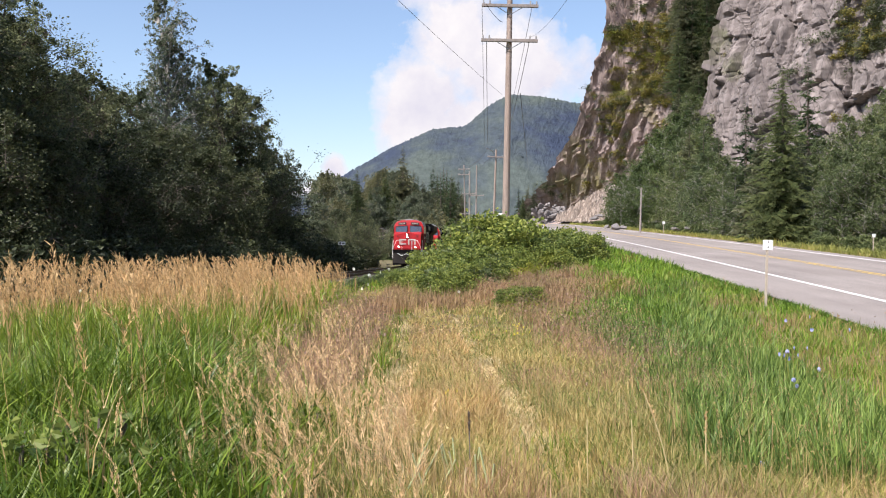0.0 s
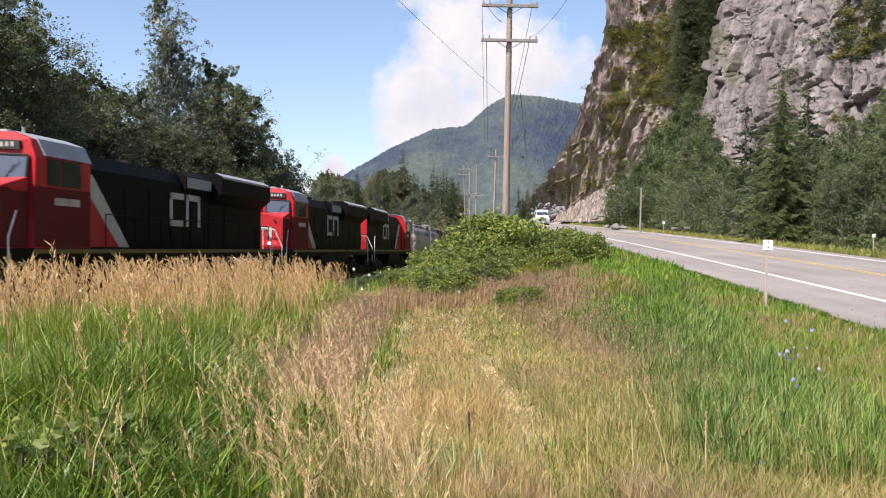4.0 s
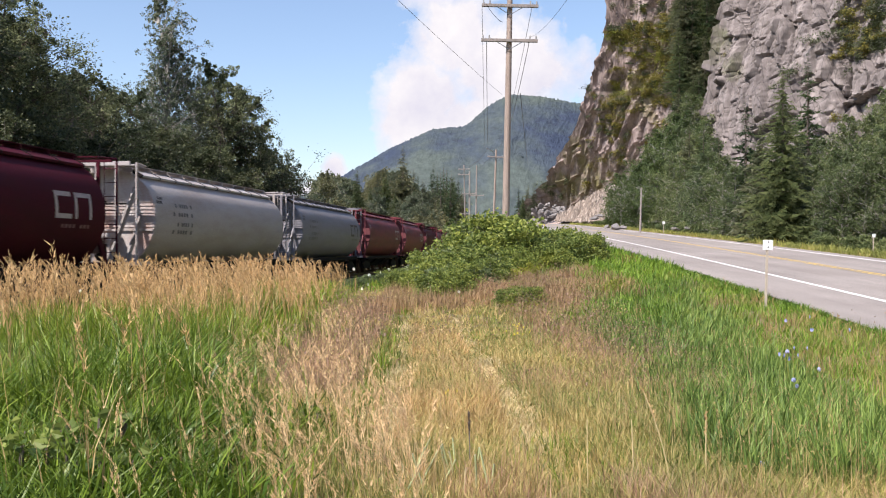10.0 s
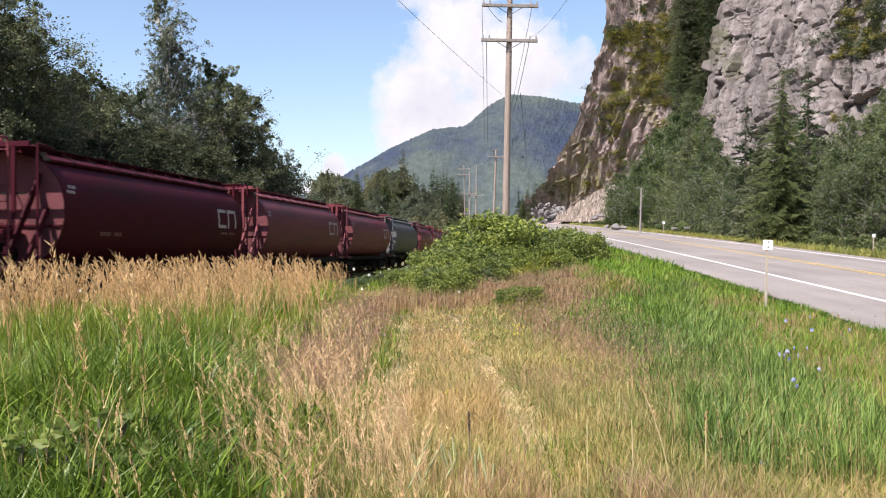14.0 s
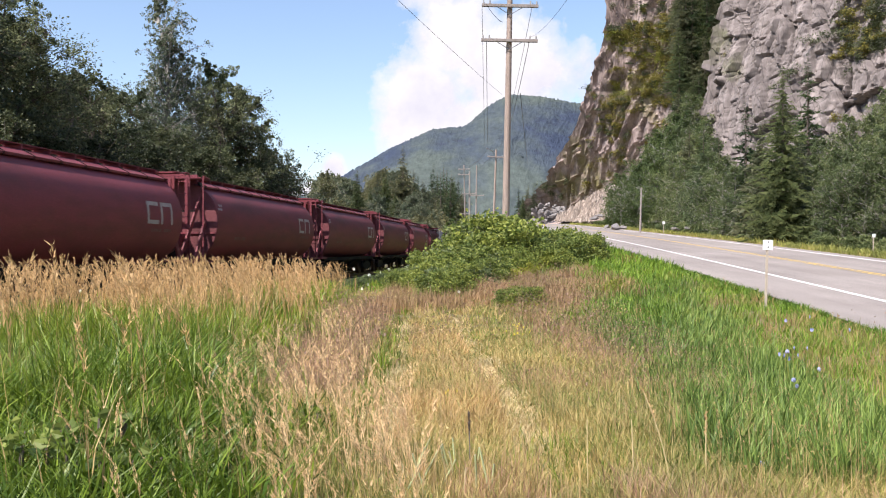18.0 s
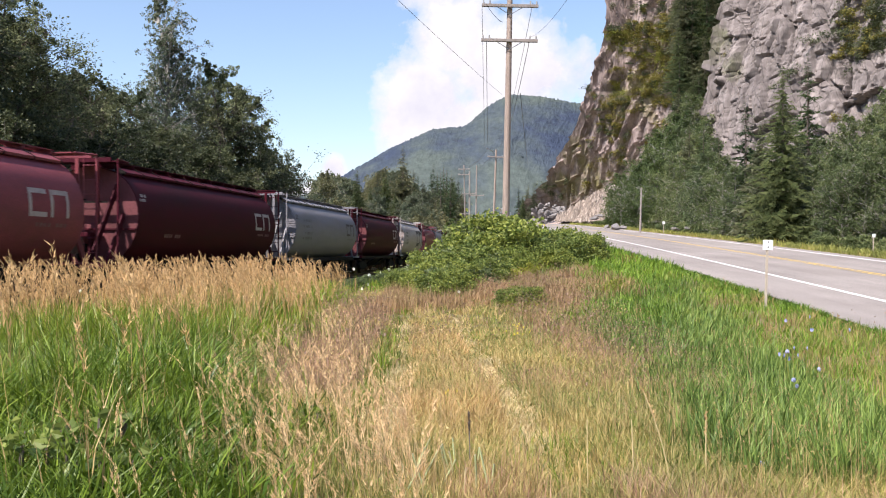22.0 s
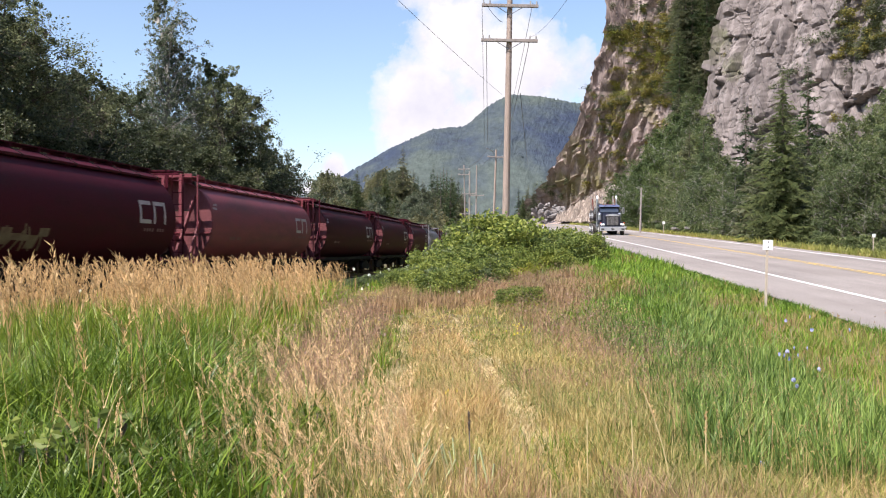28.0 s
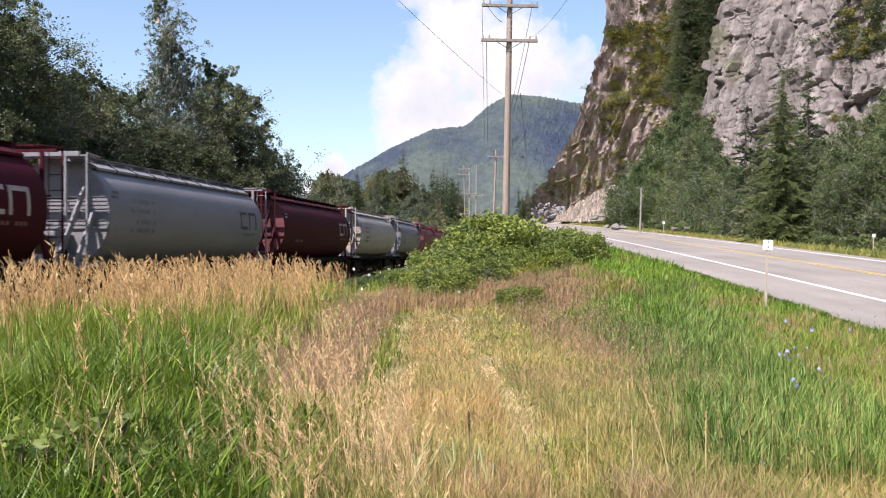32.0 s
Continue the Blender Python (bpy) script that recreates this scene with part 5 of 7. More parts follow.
def heads(name, x, y, h, size, material, label, seed, m=34, fat=1.0, lean=0.2):
    """Feathery seed heads: a thin culm that nods at its tip, and a loose plume of small spikelets."""
    r = np.random.default_rng(seed)
    n = len(x)
    base = np.stack([x, y, ground_z(x, y) + ripple(x, y)], 1)
    az = r.normal(2.6, 1.1, n)
    ln = r.uniform(0.03, 1.0, n) * lean * h
    side = np.stack([np.cos(az), np.sin(az), 0 * az], 1)
    nod = r.uniform(0.0, 0.10, n) * h

    def stem(f):
        """Points along the culms; f has one row for each culm."""
        out = (ln[:, None] * f ** 1.6 + nod[:, None] * f ** 7)[..., None] * side[:, None]
        up = h[:, None] * f - nod[:, None] * 0.7 * f ** 9
        return base[:, None] + out + np.stack([0 * up, 0 * up, up], -1)

    fa = r.uniform(0, 2 * np.pi, n)
    sd = np.stack([np.cos(fa), np.sin(fa), 0 * fa], 1) * (0.0018 * np.clip(y / 7, 1, 3.5))[:, None]
    P = stem(np.tile([0.0, 0.6, 1.0], (n, 1)))
    V = [np.stack([P[:, 0] - sd, P[:, 0] + sd, P[:, 1] - sd * 0.7, P[:, 1] + sd * 0.7, P[:, 2]], 1).reshape(-1, 3)]
    i5 = np.arange(n)[:, None] * 5
    F = [np.concatenate([i5 + [0, 1, 3], i5 + [0, 3, 2], i5 + [2, 3, 4]])]
    k = 5 * n
    along = r.uniform(0.0, 1.0, (n, m))
    f = 1 - along * (size / h)[:, None]
    c = stem(f)
    way = stem(np.minimum(f + 0.01, 1.02)) - stem(f - 0.01)
    way /= np.linalg.norm(way, axis=2)[..., None]
    body = np.sin(np.pi * np.clip(along * 0.86 + 0.10, 0, 1)) ** 0.8
    off = r.normal(size=(n, m, 3)) * [1, 1, 0.5] * ((0.036 * fat * size)[:, None] * body)[..., None]
    c = c + off
    s = (size * 0.12)[:, None, None] * r.uniform(0.5, 1.3, (n, m, 1))
    spread = off / (np.linalg.norm(off, axis=2)[..., None] + 1e-6)
    tip = way + 0.42 * spread + r.normal(0, 0.15, (n, m, 3))
    wd = r.normal(size=(n, m, 3))
    wd /= np.linalg.norm(wd, axis=2)[..., None]
    wd = wd * s * (0.07 * np.clip(y / 9, 1, 2.0) + 0.05 * (y < 11))[:, None, None]
    V.append(np.stack([c - wd, c + wd, c + tip * s], 2).reshape(-1, 3))
    F.append(k + np.arange(n * m)[:, None] * 3 + [0, 1, 2])
    return tagged(new(name, mesh_np(name, np.concatenate(V), np.concatenate(F), material)), label, "grass", kind="stuff")


x, y = scatter(13500, 5.0, 46, lambda x, y, r: in_left(x + 0.2, y, r) & (r.random(len(x)) < 0.03 + 0.97 * smooth01((y - 12) / 7)) & (patches(x, y, 1.6, 36) > 0.24), 120, 0.7, tuft=4)
n = len(x)
heads("reed_heads", x, y, (0.5 + 0.5 * taper(x, y)) * (1.10 + 0.66 * g.random(n) ** 1.2) + 0.10 * smooth01((patches(x, y, 2, 33) - 0.5) * 4), U(0.28, 0.50, n), M["seed"], "tall tan plumes of ripe reed grass", 11, m=62, fat=0.62, lean=0.26)
x, y = scatter(3600, 4.6, 22, lambda x, y, r: (x > left_edge(y) - 0.5) & (x < left_edge(y) + 1.25) & (x > left_edge(y) - 0.4 + 0.6 * smooth01((8.5 - y) / 2)) & (patches(x, y, 1.2, 35) > 0.40), 121, tuft=4)
n = len(x)
heads("straw_heads", x, y, U(0.40, 0.85, n), U(0.15, 0.26, n), M["seed_pale"], "pale straw seed heads beside the wheel tracks", 12, m=56, fat=0.8, lean=0.45)
x, y = scatter(560, 4.6, 9, lambda x, y, r: (x < left_edge(y) + 1.1) & (x > -0.39 * y) & (patches(x, y, 0.8, 57) > 0.4), 124, tuft=4)
n = len(x)
heads("straw_heads_near", x, y, U(0.4, 0.78, n), U(0.15, 0.22, n), M["seed_pale"], "drooping straw seed heads among green blades", 14, m=60, fat=0.38, lean=0.5)
x, y = scatter(1800, 5.0, 30, lambda x, y, r: in_mid(x, y, r), 122)
n = len(x)
heads("meadow_heads", x, y, U(0.3, 0.62, n), U(0.06, 0.12, n), M["seed"], "thin pale meadow seed heads", 13)
x, y = scatter(700, 4.4, 24, lambda x, y, r: in_right(x, y, r), 123)
n = len(x)
heads("verge_heads", x, y, U(0.5, 0.85, n), U(0.08, 0.15, n), M["seed"], "thin brown seed heads on the verge", 15)
# the same meadow beside and behind the camera
r7 = np.random.default_rng(71)
x, y = r7.uniform(-9, 8, 120000), r7.uniform(-14, 16, 120000)
k = ((abs(x) > 0.54 * (y + 1.0)) | (y < 4.4)) & (x < road_x(y) - 2.6) & (x > track_x(y) + 3.3)
x, y = x[k], y[k]
tall = (x < -3.2) & (y > -6)
n = int(tall.sum())
blades("reed_blades_beside", x[tall], y[tall], U(0.5, 1.0, n), U(0.008, 0.018, n), 0.8, M["grass_tall"], "waist-high green reed grass beside the track", 23)
k = ~tall & (patches(x, y, 1.8, 50) > 0.47)
n = int(k.sum())
blades("meadow_grass_olive_beside", x[k], y[k], U(0.08, 0.32, n), U(0.005, 0.01, n), 0.8, M["grass_olive"], "short olive-green meadow grass", 24)
k = ~tall & ~k
n = int(k.sum())
blades("meadow_grass_dry_beside", x[k], y[k], U(0.1, 0.34, n), U(0.004, 0.008, n), 0.8, M["grass_dry"], "dry straw-coloured meadow grass", 25)
# leafy weeds among the reeds close to the camera
weed = shrub("broad-leaved green weed among tall grass", 0.55, 0.42, 260, 0.075, M["leaf_bright"], 91, flat=0.3)
for px, yy, s in ((120, 5.6, 1.0), (215, 5.5, 0.9), (165, 6.0, 1.1), (60, 6.2, 0.9), (255, 5.9, 0.8), (20, 5.6, 1.0), (560, 8.2, 0.6), (300, 6.4, 0.7),):
    settle(weed, screen(px, yy), yy, r5.uniform(0, 360), s)


# ---- train ----
CAR = 17.3
LOCOS = (22.8, 21.8, 22.2)


def head_s(t):
    """Where the leading coupler stands along the track at t seconds."""
    return 77.3688 - (18.2478 * t + 0.5 * 0.03952 * t * t - 0.0002674 * t ** 3 / 6)


def train_pose(s):
    """The pose of a vehicle whose middle is at s along the track."""
    (ax, ay), (bx, by) = track(s - 6.2), track(s + 6.2)
    return pose((ax + bx) / 2, (ay + by) / 2, RAIL_TOP, 0, 0, math.degrees(math.atan2(ay - by, ax - bx)))


def train_rows(offset):
    rows = [0.0]
    t = 0.0
    while t < 31.95:
        s = head_s(t) + offset
        t = min(32.0, t + (0.4 if -60 < s < 250 else 1.6 if s > 250 else 3.2))
        rows.append(t)
    return [(t, train_pose(head_s(t) + offset)) for t in rows]


def bogie(parent, x, wheels=(-0.9, 0.9), r=0.46, frame_len=2.5):
    """A railway bogie: two side frames, springs' box, and wheelsets."""
    b = B()
    for sg in (-1, 1):
        prism(b, [(x - frame_len / 2, 0.42), (x - frame_len / 2, 0.62), (x - 0.55, 0.86), (x + 0.55, 0.86), (x + frame_len / 2, 0.62), (x + frame_len / 2, 0.42), (x + 0.5, 0.30), (x - 0.5, 0.30)], sg * 1.02, sg * 1.16, "y")
    box(b, x - 0.25, x + 0.25, -1.1, 1.1, 0.5, 0.85)
    ob = part("bogie", b, M["under"], parent)
    for w in wheels:
        for sg in (-1, 1):
            b = B()
            rod(b, (x + w, sg * 0.70, r), (x + w, sg * 0.83, r), r, seg=18)
            rod(b, (x + w, sg * 0.64, r), (x + w, sg * 0.71, r), r * 1.05, seg=18)
            part("wheel", b, M["rust"], ob)
    return ob


def tank_y(z):
    """Half-width of the hopper's barrel at height z."""
    v = min(1.0, abs((z - 2.62) / 1.62))
    return 1.6 * (1 - v ** 2.15) ** (1 / 2.0)


def on_side(b, x0, x1, z0, z1, lift=0.010, steps=4, slant=0.0):
    """A strip laid on the barrel's side that faces the road, following its curve."""
    prev = None
    for i in range(steps + 1):
        z = z0 + (z1 - z0) * i / steps
        dx = slant * i / steps
        a = b.verts.new((x0 + dx, tank_y(z) + lift, z))
        c = b.verts.new((x1 + dx, tank_y(z) + lift, z))
        if prev:
            b.faces.new((prev[0], a, c, prev[1]))
        prev = (a, c)


def cells(b, xs, zs, keep, lift=0.010):
    """Cells of a grid laid on the barrel's side, joined along their edges."""
    v = {}
    for i in range(len(xs) - 1):
        for j in range(len(zs) - 1):
            if keep(i, j):
                q = [(i, j), (i + 1, j), (i + 1, j + 1), (i, j + 1)]
                for p in q:
                    if p not in v:
                        v[p] = b.verts.new((xs[p[0]], tank_y(zs[p[1]]) + lift, zs[p[1]]))
                b.faces.new([v[p] for p in q])


def emblem(parent, ink, x, z, w, h, t):
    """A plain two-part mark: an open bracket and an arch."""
    zs = [z, z + t * 0.9, z + h * 0.4, z + h * 0.6, z + h - t * 0.9, z + h]
    b = B()
    cells(b, [x + t, x, x - 0.36 * w], zs, lambda i, j: i == 0 or j in (0, 4))
    part("emblem_bracket", b, ink, parent)
    b = B()
    x2 = x - 0.52 * w
    cells(b, [x2 + t, x2, x2 - 0.4 * w + t, x2 - 0.4 * w], zs, lambda i, j: i != 1 or j == 4)
    part("emblem_arch", b, ink, parent)


def words(b, x0, x1, z, h, count):
    """A line of writing too far off to read: a row of short bars."""
    step = (x1 - x0) / count
    for i in range(count):
        if (i * 7 + count) % 5:
            on_side(b, x0 + i * step, x0 + (i + 0.68) * step, z, z + h, steps=1)


def hopper(colour, label, mark, big=False, ribs=False, lettering=True, scrawl=False):
    e = tagged(new("hopper_car"), label, "railway car", "hopper cars of the train")
    paintm = M[colour]
    outline = [(sg * tank_y(z), z) for sg, zs in ((1, np.linspace(1.0, 4.235, 15)), (-1, np.linspace(4.235, 1.0, 15))) for z in zs]
    b = B()
    prism(b, outline, -6.95, 6.95)
    b.faces.ensure_lookup_table()
    part("tank", b, paintm, e, smooth=True)
    for end in (1, -1):
        b = B()
        prism(b, [(y * 0.985, (z - 2.62) * 0.985 + 2.62) for y, z in outline], end * 6.95, end * 6.99)
        part("end_sheet", b, M["white_end"] if colour == "white" else M["red_end"] if colour in ("red", "maroon") else paintm, e)
        b = B()
        box(b, min(end * 7.1, end * 8.25), max(end * 7.1, end * 8.25), -1.5, 1.5, 1.08, 1.2)
        part("platform", b, paintm, e)
        for y in (-1.42, 1.42):
            b = B()
            box(b, end * 8.0 - 0.022, end * 8.0 + 0.022, y - 0.025, y + 0.025, 1.15, 4.27)
            part("end_post", b, paintm, e)
        for y in (-0.75, 0.14, 0.80):
            b = B()
            box(b, end * 8.06 - 0.04, end * 8.06 + 0.04, y - 0.055, y + 0.055, 2.35, 4.25, 0.01)
            part("inner_post", b, paintm, e)
        b = B()
        box(b, min(end * 6.97, end * 7.7), max(end * 6.97, end * 7.7), -1.4, 1.22, 4.26, 4.30)
        part("roof_platform", b, paintm, e)
        b = B()
        box(b, end * 8.06 - 0.04, end * 8.06 + 0.04, -1.42, 1.24, 4.22, 4.36, 0.01)
        part("end_beam", b, paintm, e)
        b = B()
        box(b, end * 8.0 - 0.02, end * 8.0 + 0.02, -1.42, 1.1, 3.0, 3.05)
        part("end_beam", b, M["under"], e)
        b = B()
        box(b, end * 7.0 - 0.05, end * 7.0 + 0.05, -1.52, 1.52, 2.20, 2.25)
        part("end_ledge", b, paintm, e)
        for sg in (-1, 1):
            for (y0, z0), (y1, z1) in (((0.50, 1.15), (0.92, 3.6)), ((1.08, 1.15), (1.12, 2.7))):
                b = B()
                a, c = Vector((end * 8.0, sg * y0, z0)), Vector((end * 7.0, sg * y1, z1))
                wide = Vector((0.11 * end, 0, 0.02))
                thick = Vector((0, 0.03, 0))
                vs = [b.verts.new(p + w + t) for p in (a, c) for w in (-wide, wide) for t in (-thick, thick)]
                for f in ((0, 1, 3, 2), (4, 6, 7, 5), (0, 4, 5, 1), (2, 3, 7, 6), (0, 2, 6, 4), (1, 5, 7, 3)):
                    b.faces.new([vs[i] for i in f])
                bmesh.ops.recalc_face_normals(b, faces=b.faces[:])
                part("brace", b, M["white_brace_shade"] if colour == "white" else paintm, e)
            b = B()
            rod(b, (end * 7.0, sg * 1.28, 4.28), (end * 8.0, sg * 1.42, 4.30), 0.03)
            part("roof_rail", b, paintm, e)
            b = B()
            rod(b, (end * 7.0, sg * 0.36, 4.33), (end * 8.0, sg * 0.36, 4.30), 0.02)
            part("roof_rail", b, paintm, e)
        b = B()
        rod(b, (end * 8.05, -end * 1.0, 1.2), (end * 8.05, -end * 1.0, 4.28), 0.016, seg=4)
        ladder = part("ladder", b, paintm, e)
        for z in np.arange(1.5, 4.3, 0.42):
            b = B()
            rod(b, (end * 8.05, -end * 1.0, z), (end * 8.05, -end * 1.42, z), 0.012, seg=4)
            part("rung", b, paintm, ladder)
        b = B()
        rod(b, (end * 7.05, 0, 1.45), (end * 7.35, 0, 1.45), 0.32, seg=14)
        part("air_reservoir", b, M["under"], e)
        b = B()
        box(b, min(end * 7.05, end * 7.75), max(end * 7.05, end * 7.75), -0.42, 0.42, 1.98, 2.12, 0.02)
        for y in (-0.36, 0.36):
            box(b, min(end * 7.55, end * 7.72), max(end * 7.55, end * 7.72), y - 0.05, y + 0.05, 1.2, 1.98)
        part("valve_stand", b, paintm, e)
        if colour in ("white", "grey"):
            b = B()
            for z in np.arange(2.32, 4.05, 0.115):
                w = tank_y(z) * 0.96
                box(b, min(end * 6.985, end * 7.015), max(end * 6.985, end * 7.015), -w, w, z, z + 0.05)
            tagged(part("end_corrugation", b, M["white_end"] if colour == "white" else paintm, e), kind="stuff")
        b = B()
        box(b, min(end * 8.2, end * 8.68), max(end * 8.2, end * 8.68), -0.14, 0.14, 0.68, 0.98, 0.03)
        part("coupler", b, M["under"], e)
    b = B()
    rod(b, (8.2, 0.15, 1.75), (8.26, 0.15, 1.75), 0.3, seg=14)
    part("brake_wheel", b, M["rust"], e)
    for y in (-0.46, 0.46):
        b = B()
        box(b, -6.98, 6.98, y - 0.24, y + 0.24, 4.325, 4.355)
        part("running_board", b, paintm, e)
    b = B()
    for y in (-0.46, 0.46):
        for x in np.arange(-6.8, 6.9, 1.36):
            box(b, x - 0.03, x + 0.03, y - 0.26, y + 0.26, 4.12, 4.33)
    tagged(part("board_bracket", b, paintm, e), kind="stuff")
    for i in range(10):
        x = -6.72 + i * 1.35
        for y in (-1.0, 1.0):
            b = B()
            prism(b, [(y * 0.66, 4.12), (y * 0.95, 3.94), (y * 1.04, 3.955), (y * 1.05, 4.02), (y * 0.98, 4.06), (y * 0.72, 4.19)], x, x + 1.28)
            part("hatch_cover", b, paintm, e)
    for i in range(11):
        x = -6.77 + i * 1.35
        for y in (-1.0, 1.0):
            b = B()
            prism(b, [(y * 0.96, 3.935), (y * 1.05, 3.95), (y * 1.065, 4.03), (y * 0.99, 4.075), (y * 0.72, 4.205), (y * 0.7, 4.1)], x, x + 0.045)
            part("hatch_strap", b, M["under"], e)
    b = B()
    box(b, -8.3, 8.3, -0.25, 0.25, 0.72, 1.08)
    for sg in (-1, 1):
        box(b, -7.3, 7.3, sg * 1.28 - 0.06, sg * 1.28 + 0.06, 0.98, 1.16)
    part("underframe", b, M["under"], e)
    for x in (-3.6, 0.0, 3.6):
        b = B()
        fs = prism(b, [(-1.3, 1.1), (1.3, 1.1), (0.4, 0.42), (-0.4, 0.42)], x - 1.2, x + 1.2)
        part("outlet", b, M["under"], e)
    bogie(e, 5.9)
    bogie(e, -5.9)
    b = B()
    if ribs:
        for x in np.arange(-6.6, 6.8, 1.32):
            on_side(b, x, x + 0.10, 1.15, 4.15, 0.05, 10)
        part("side_ribs", b, M["under"], e)
        b = B()
    ink = M["logo_dark"] if colour in ("white", "grey") else M["logo_white"]
    if big:
        emblem(e, ink, -2.6, 1.95, 4.2, 1.45, 0.34)
    elif mark:
        emblem(e, ink, -4.35, 2.42, 1.95, 0.72, 0.14)
        words(b, -6.05, -4.3, 2.17, 0.10, 9)
    if lettering:
        for k, z in enumerate((3.02, 2.72, 2.38, 2.12)):
            words(b, 3.9, 3.9 + (1.5, 1.75, 1.4, 1.75)[k] * (1.15 if big else 1.0), z, 0.17 if big else 0.13, 8)
    else:
        words(b, 3.6, 5.1, 1.98, 0.12, 9)
    tagged(part("lettering", b, M["logo_faint_dark"] if colour in ("white", "grey") else M["logo_faint"], e), kind="stuff")
    b = B()
    words(b, 6.25, 6.8, 3.24, 0.09, 4)
    words(b, 6.25, 6.8, 3.10, 0.09, 5)
    tagged(part("reporting_mark", b, ink, e), kind="stuff")
    if scrawl:
        rs = random.Random(5)
        for k in range(9):
            x = 1.0 + k * 0.42
            b = B()
            on_side(b, x, x + 0.09, 1.55, 2.0 + rs.uniform(-0.1, 0.25), slant=rs.uniform(-0.5, 0.5))
            part("graffiti_stroke", b, M["graffiti"], e)
            b = B()
            on_side(b, x - 0.1, x + 0.35, 1.6 + rs.uniform(0, 0.4), 1.68 + rs.uniform(0, 0.4) + 0.08)
            part("graffiti_stroke", b, M["graffiti"], e)
    return e


def locomotive(label, length, reverse=False, flare=True):
    e = tagged(new("locomotive"), label, "locomotive", "locomotives of the train")
    L = length / 2
    turn = Matrix.Rotation(math.pi, 4, "Z") if reverse else Matrix.Identity(4)

    def add(name, b, material, parent=e, text="", smooth=False):
        bmesh.ops.transform(b, matrix=turn, verts=b.verts[:])
        return part(name, b, material, parent, text, smooth)

    b = B()
    box(b, -L + 0.7, L - 0.75, -1.48, 1.48, 1.28, 1.62, 0.03)
    add("walkway_deck", b, M["loco_black"])
    for sg in (-1, 1):
        b = B()
        box(b, -L + 0.75, L - 2.4, sg * 1.485 - 0.01, sg * 1.485 + 0.01, 1.48, 1.60)
        add("sill_stripe", b, M["yellow_trim"])
    # cab: short nose and crew cab
    b = B()
    nose = [(L - 1.05, 1.62), (L - 1.0, 1.75), (L - 1.05, 3.12), (L - 2.3, 3.42), (L - 2.3, 1.62)]
    prism(b, nose, -1.36, 1.36, "y")
    add("nose", b, M["loco_red"], text="red short nose")
    b = B()
    prism(b, [(-1.36, 3.10), (0, 3.36), (1.36, 3.10), (1.36, 3.0), (-1.36, 3.0)], L - 1.06, L - 1.5)
    add("nose_brow", b, M["loco_red"])
    cab = [(-1.5, 1.62), (1.5, 1.62), (1.5, 3.95), (1.28, 4.42), (0.75, 4.62), (-0.75, 4.62), (-1.28, 4.42), (-1.5, 3.95)]
    b = B()
    prism(b, cab, L - 2.3, L - 5.2)
    for v in b.verts:
        if v.co.x > L - 2.4 and v.co.z > 3.6:
            v.co.x -= (v.co.z - 3.6) * 0.28
    cabp = add("cab", b, M["loco_red"], text="red crew cab")
    b = B()
    prism(b, [(sg * y, z) for sg, y, z in ((-1, 1.52, 4.0), (-1, 1.3, 4.45), (-1, 0.75, 4.65), (1, 0.75, 4.65), (1, 1.3, 4.45), (1, 1.52, 4.0), (1, 1.47, 4.0), (1, 1.26, 4.41), (1, 0.74, 4.61), (-1, 0.74, 4.61), (-1, 1.26, 4.41), (-1, 1.47, 4.0))], L - 2.85, L - 5.25)
    add("cab_roof", b, M["loco_grey"])
    for sg in (-1, 1):
        b = B()
        a = [(L - 2.28, sg * 0.14, 3.42), (L - 2.28, sg * 1.30, 3.30), (L - 2.42, sg * 1.30, 3.98), (L - 2.43, sg * 0.14, 4.05)]
        vs = [b.verts.new(p) for p in a] + [b.verts.new((p[0] - 0.06, p[1], p[2])) for p in a]
        for f in ((0, 1, 2, 3), (7, 6, 5, 4), (0, 4, 5, 1), (1, 5, 6, 2), (2, 6, 7, 3), (3, 7, 4, 0)):
            b.faces.new([vs[i] for i in f])
        bmesh.ops.recalc_face_normals(b, faces=b.faces[:])
        add("windscreen", b, M["glass_sky"], cabp, "dark reflecting windscreen")
        b = B()
        rim = [(L - 2.262, sg * 0.14, 3.42), (L - 2.262, sg * 1.30, 3.30), (L - 2.402, sg * 1.30, 3.98), (L - 2.412, sg * 0.14, 4.05), (L - 2.262, sg * 0.14, 3.42)]
        tube(b, rim, 0.03, 5)
        add("windscreen_gasket", b, M["sign_black"], cabp)
        b = B()
        tube(b, [(L - 2.25, sg * 0.72, 3.36), (L - 2.33, sg * 0.95, 3.75)], 0.012, 4)
        tube(b, [(L - 2.30, sg * 0.86, 3.55), (L - 2.34, sg * 1.1, 3.82)], 0.010, 4)
        add("wiper", b, M["sign_black"], cabp)
        b = B()
        prism(b, [(sg * 0.25, 4.18), (sg * 1.05, 4.13), (sg * 1.05, 4.36), (sg * 0.25, 4.42)], L - 2.42, L - 2.38 - 0.2)
        add("number_board", b, M["sign_black"], cabp)
        b = B()
        for k in range(4):
            box(b, L - 2.415, L - 2.405, sg * 0.65 - 0.28 + k * 0.15, sg * 0.65 - 0.28 + k * 0.15 + 0.085, 4.21, 4.33)
        add("number_bar", b, M["logo_loco"], cabp)
        for x0, x1 in ((L - 2.95, L - 3.55), (L - 3.62, L - 4.65)):
            b = B()
            box(b, x1, x0, sg * 1.505 - 0.012, sg * 1.505 + 0.012, 3.25, 3.95)
            add("side_window", b, M["glass"], cabp)
        # thin panels added over the sides carry grime and painted shade
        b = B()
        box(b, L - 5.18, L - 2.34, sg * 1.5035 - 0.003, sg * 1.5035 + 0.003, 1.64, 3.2)
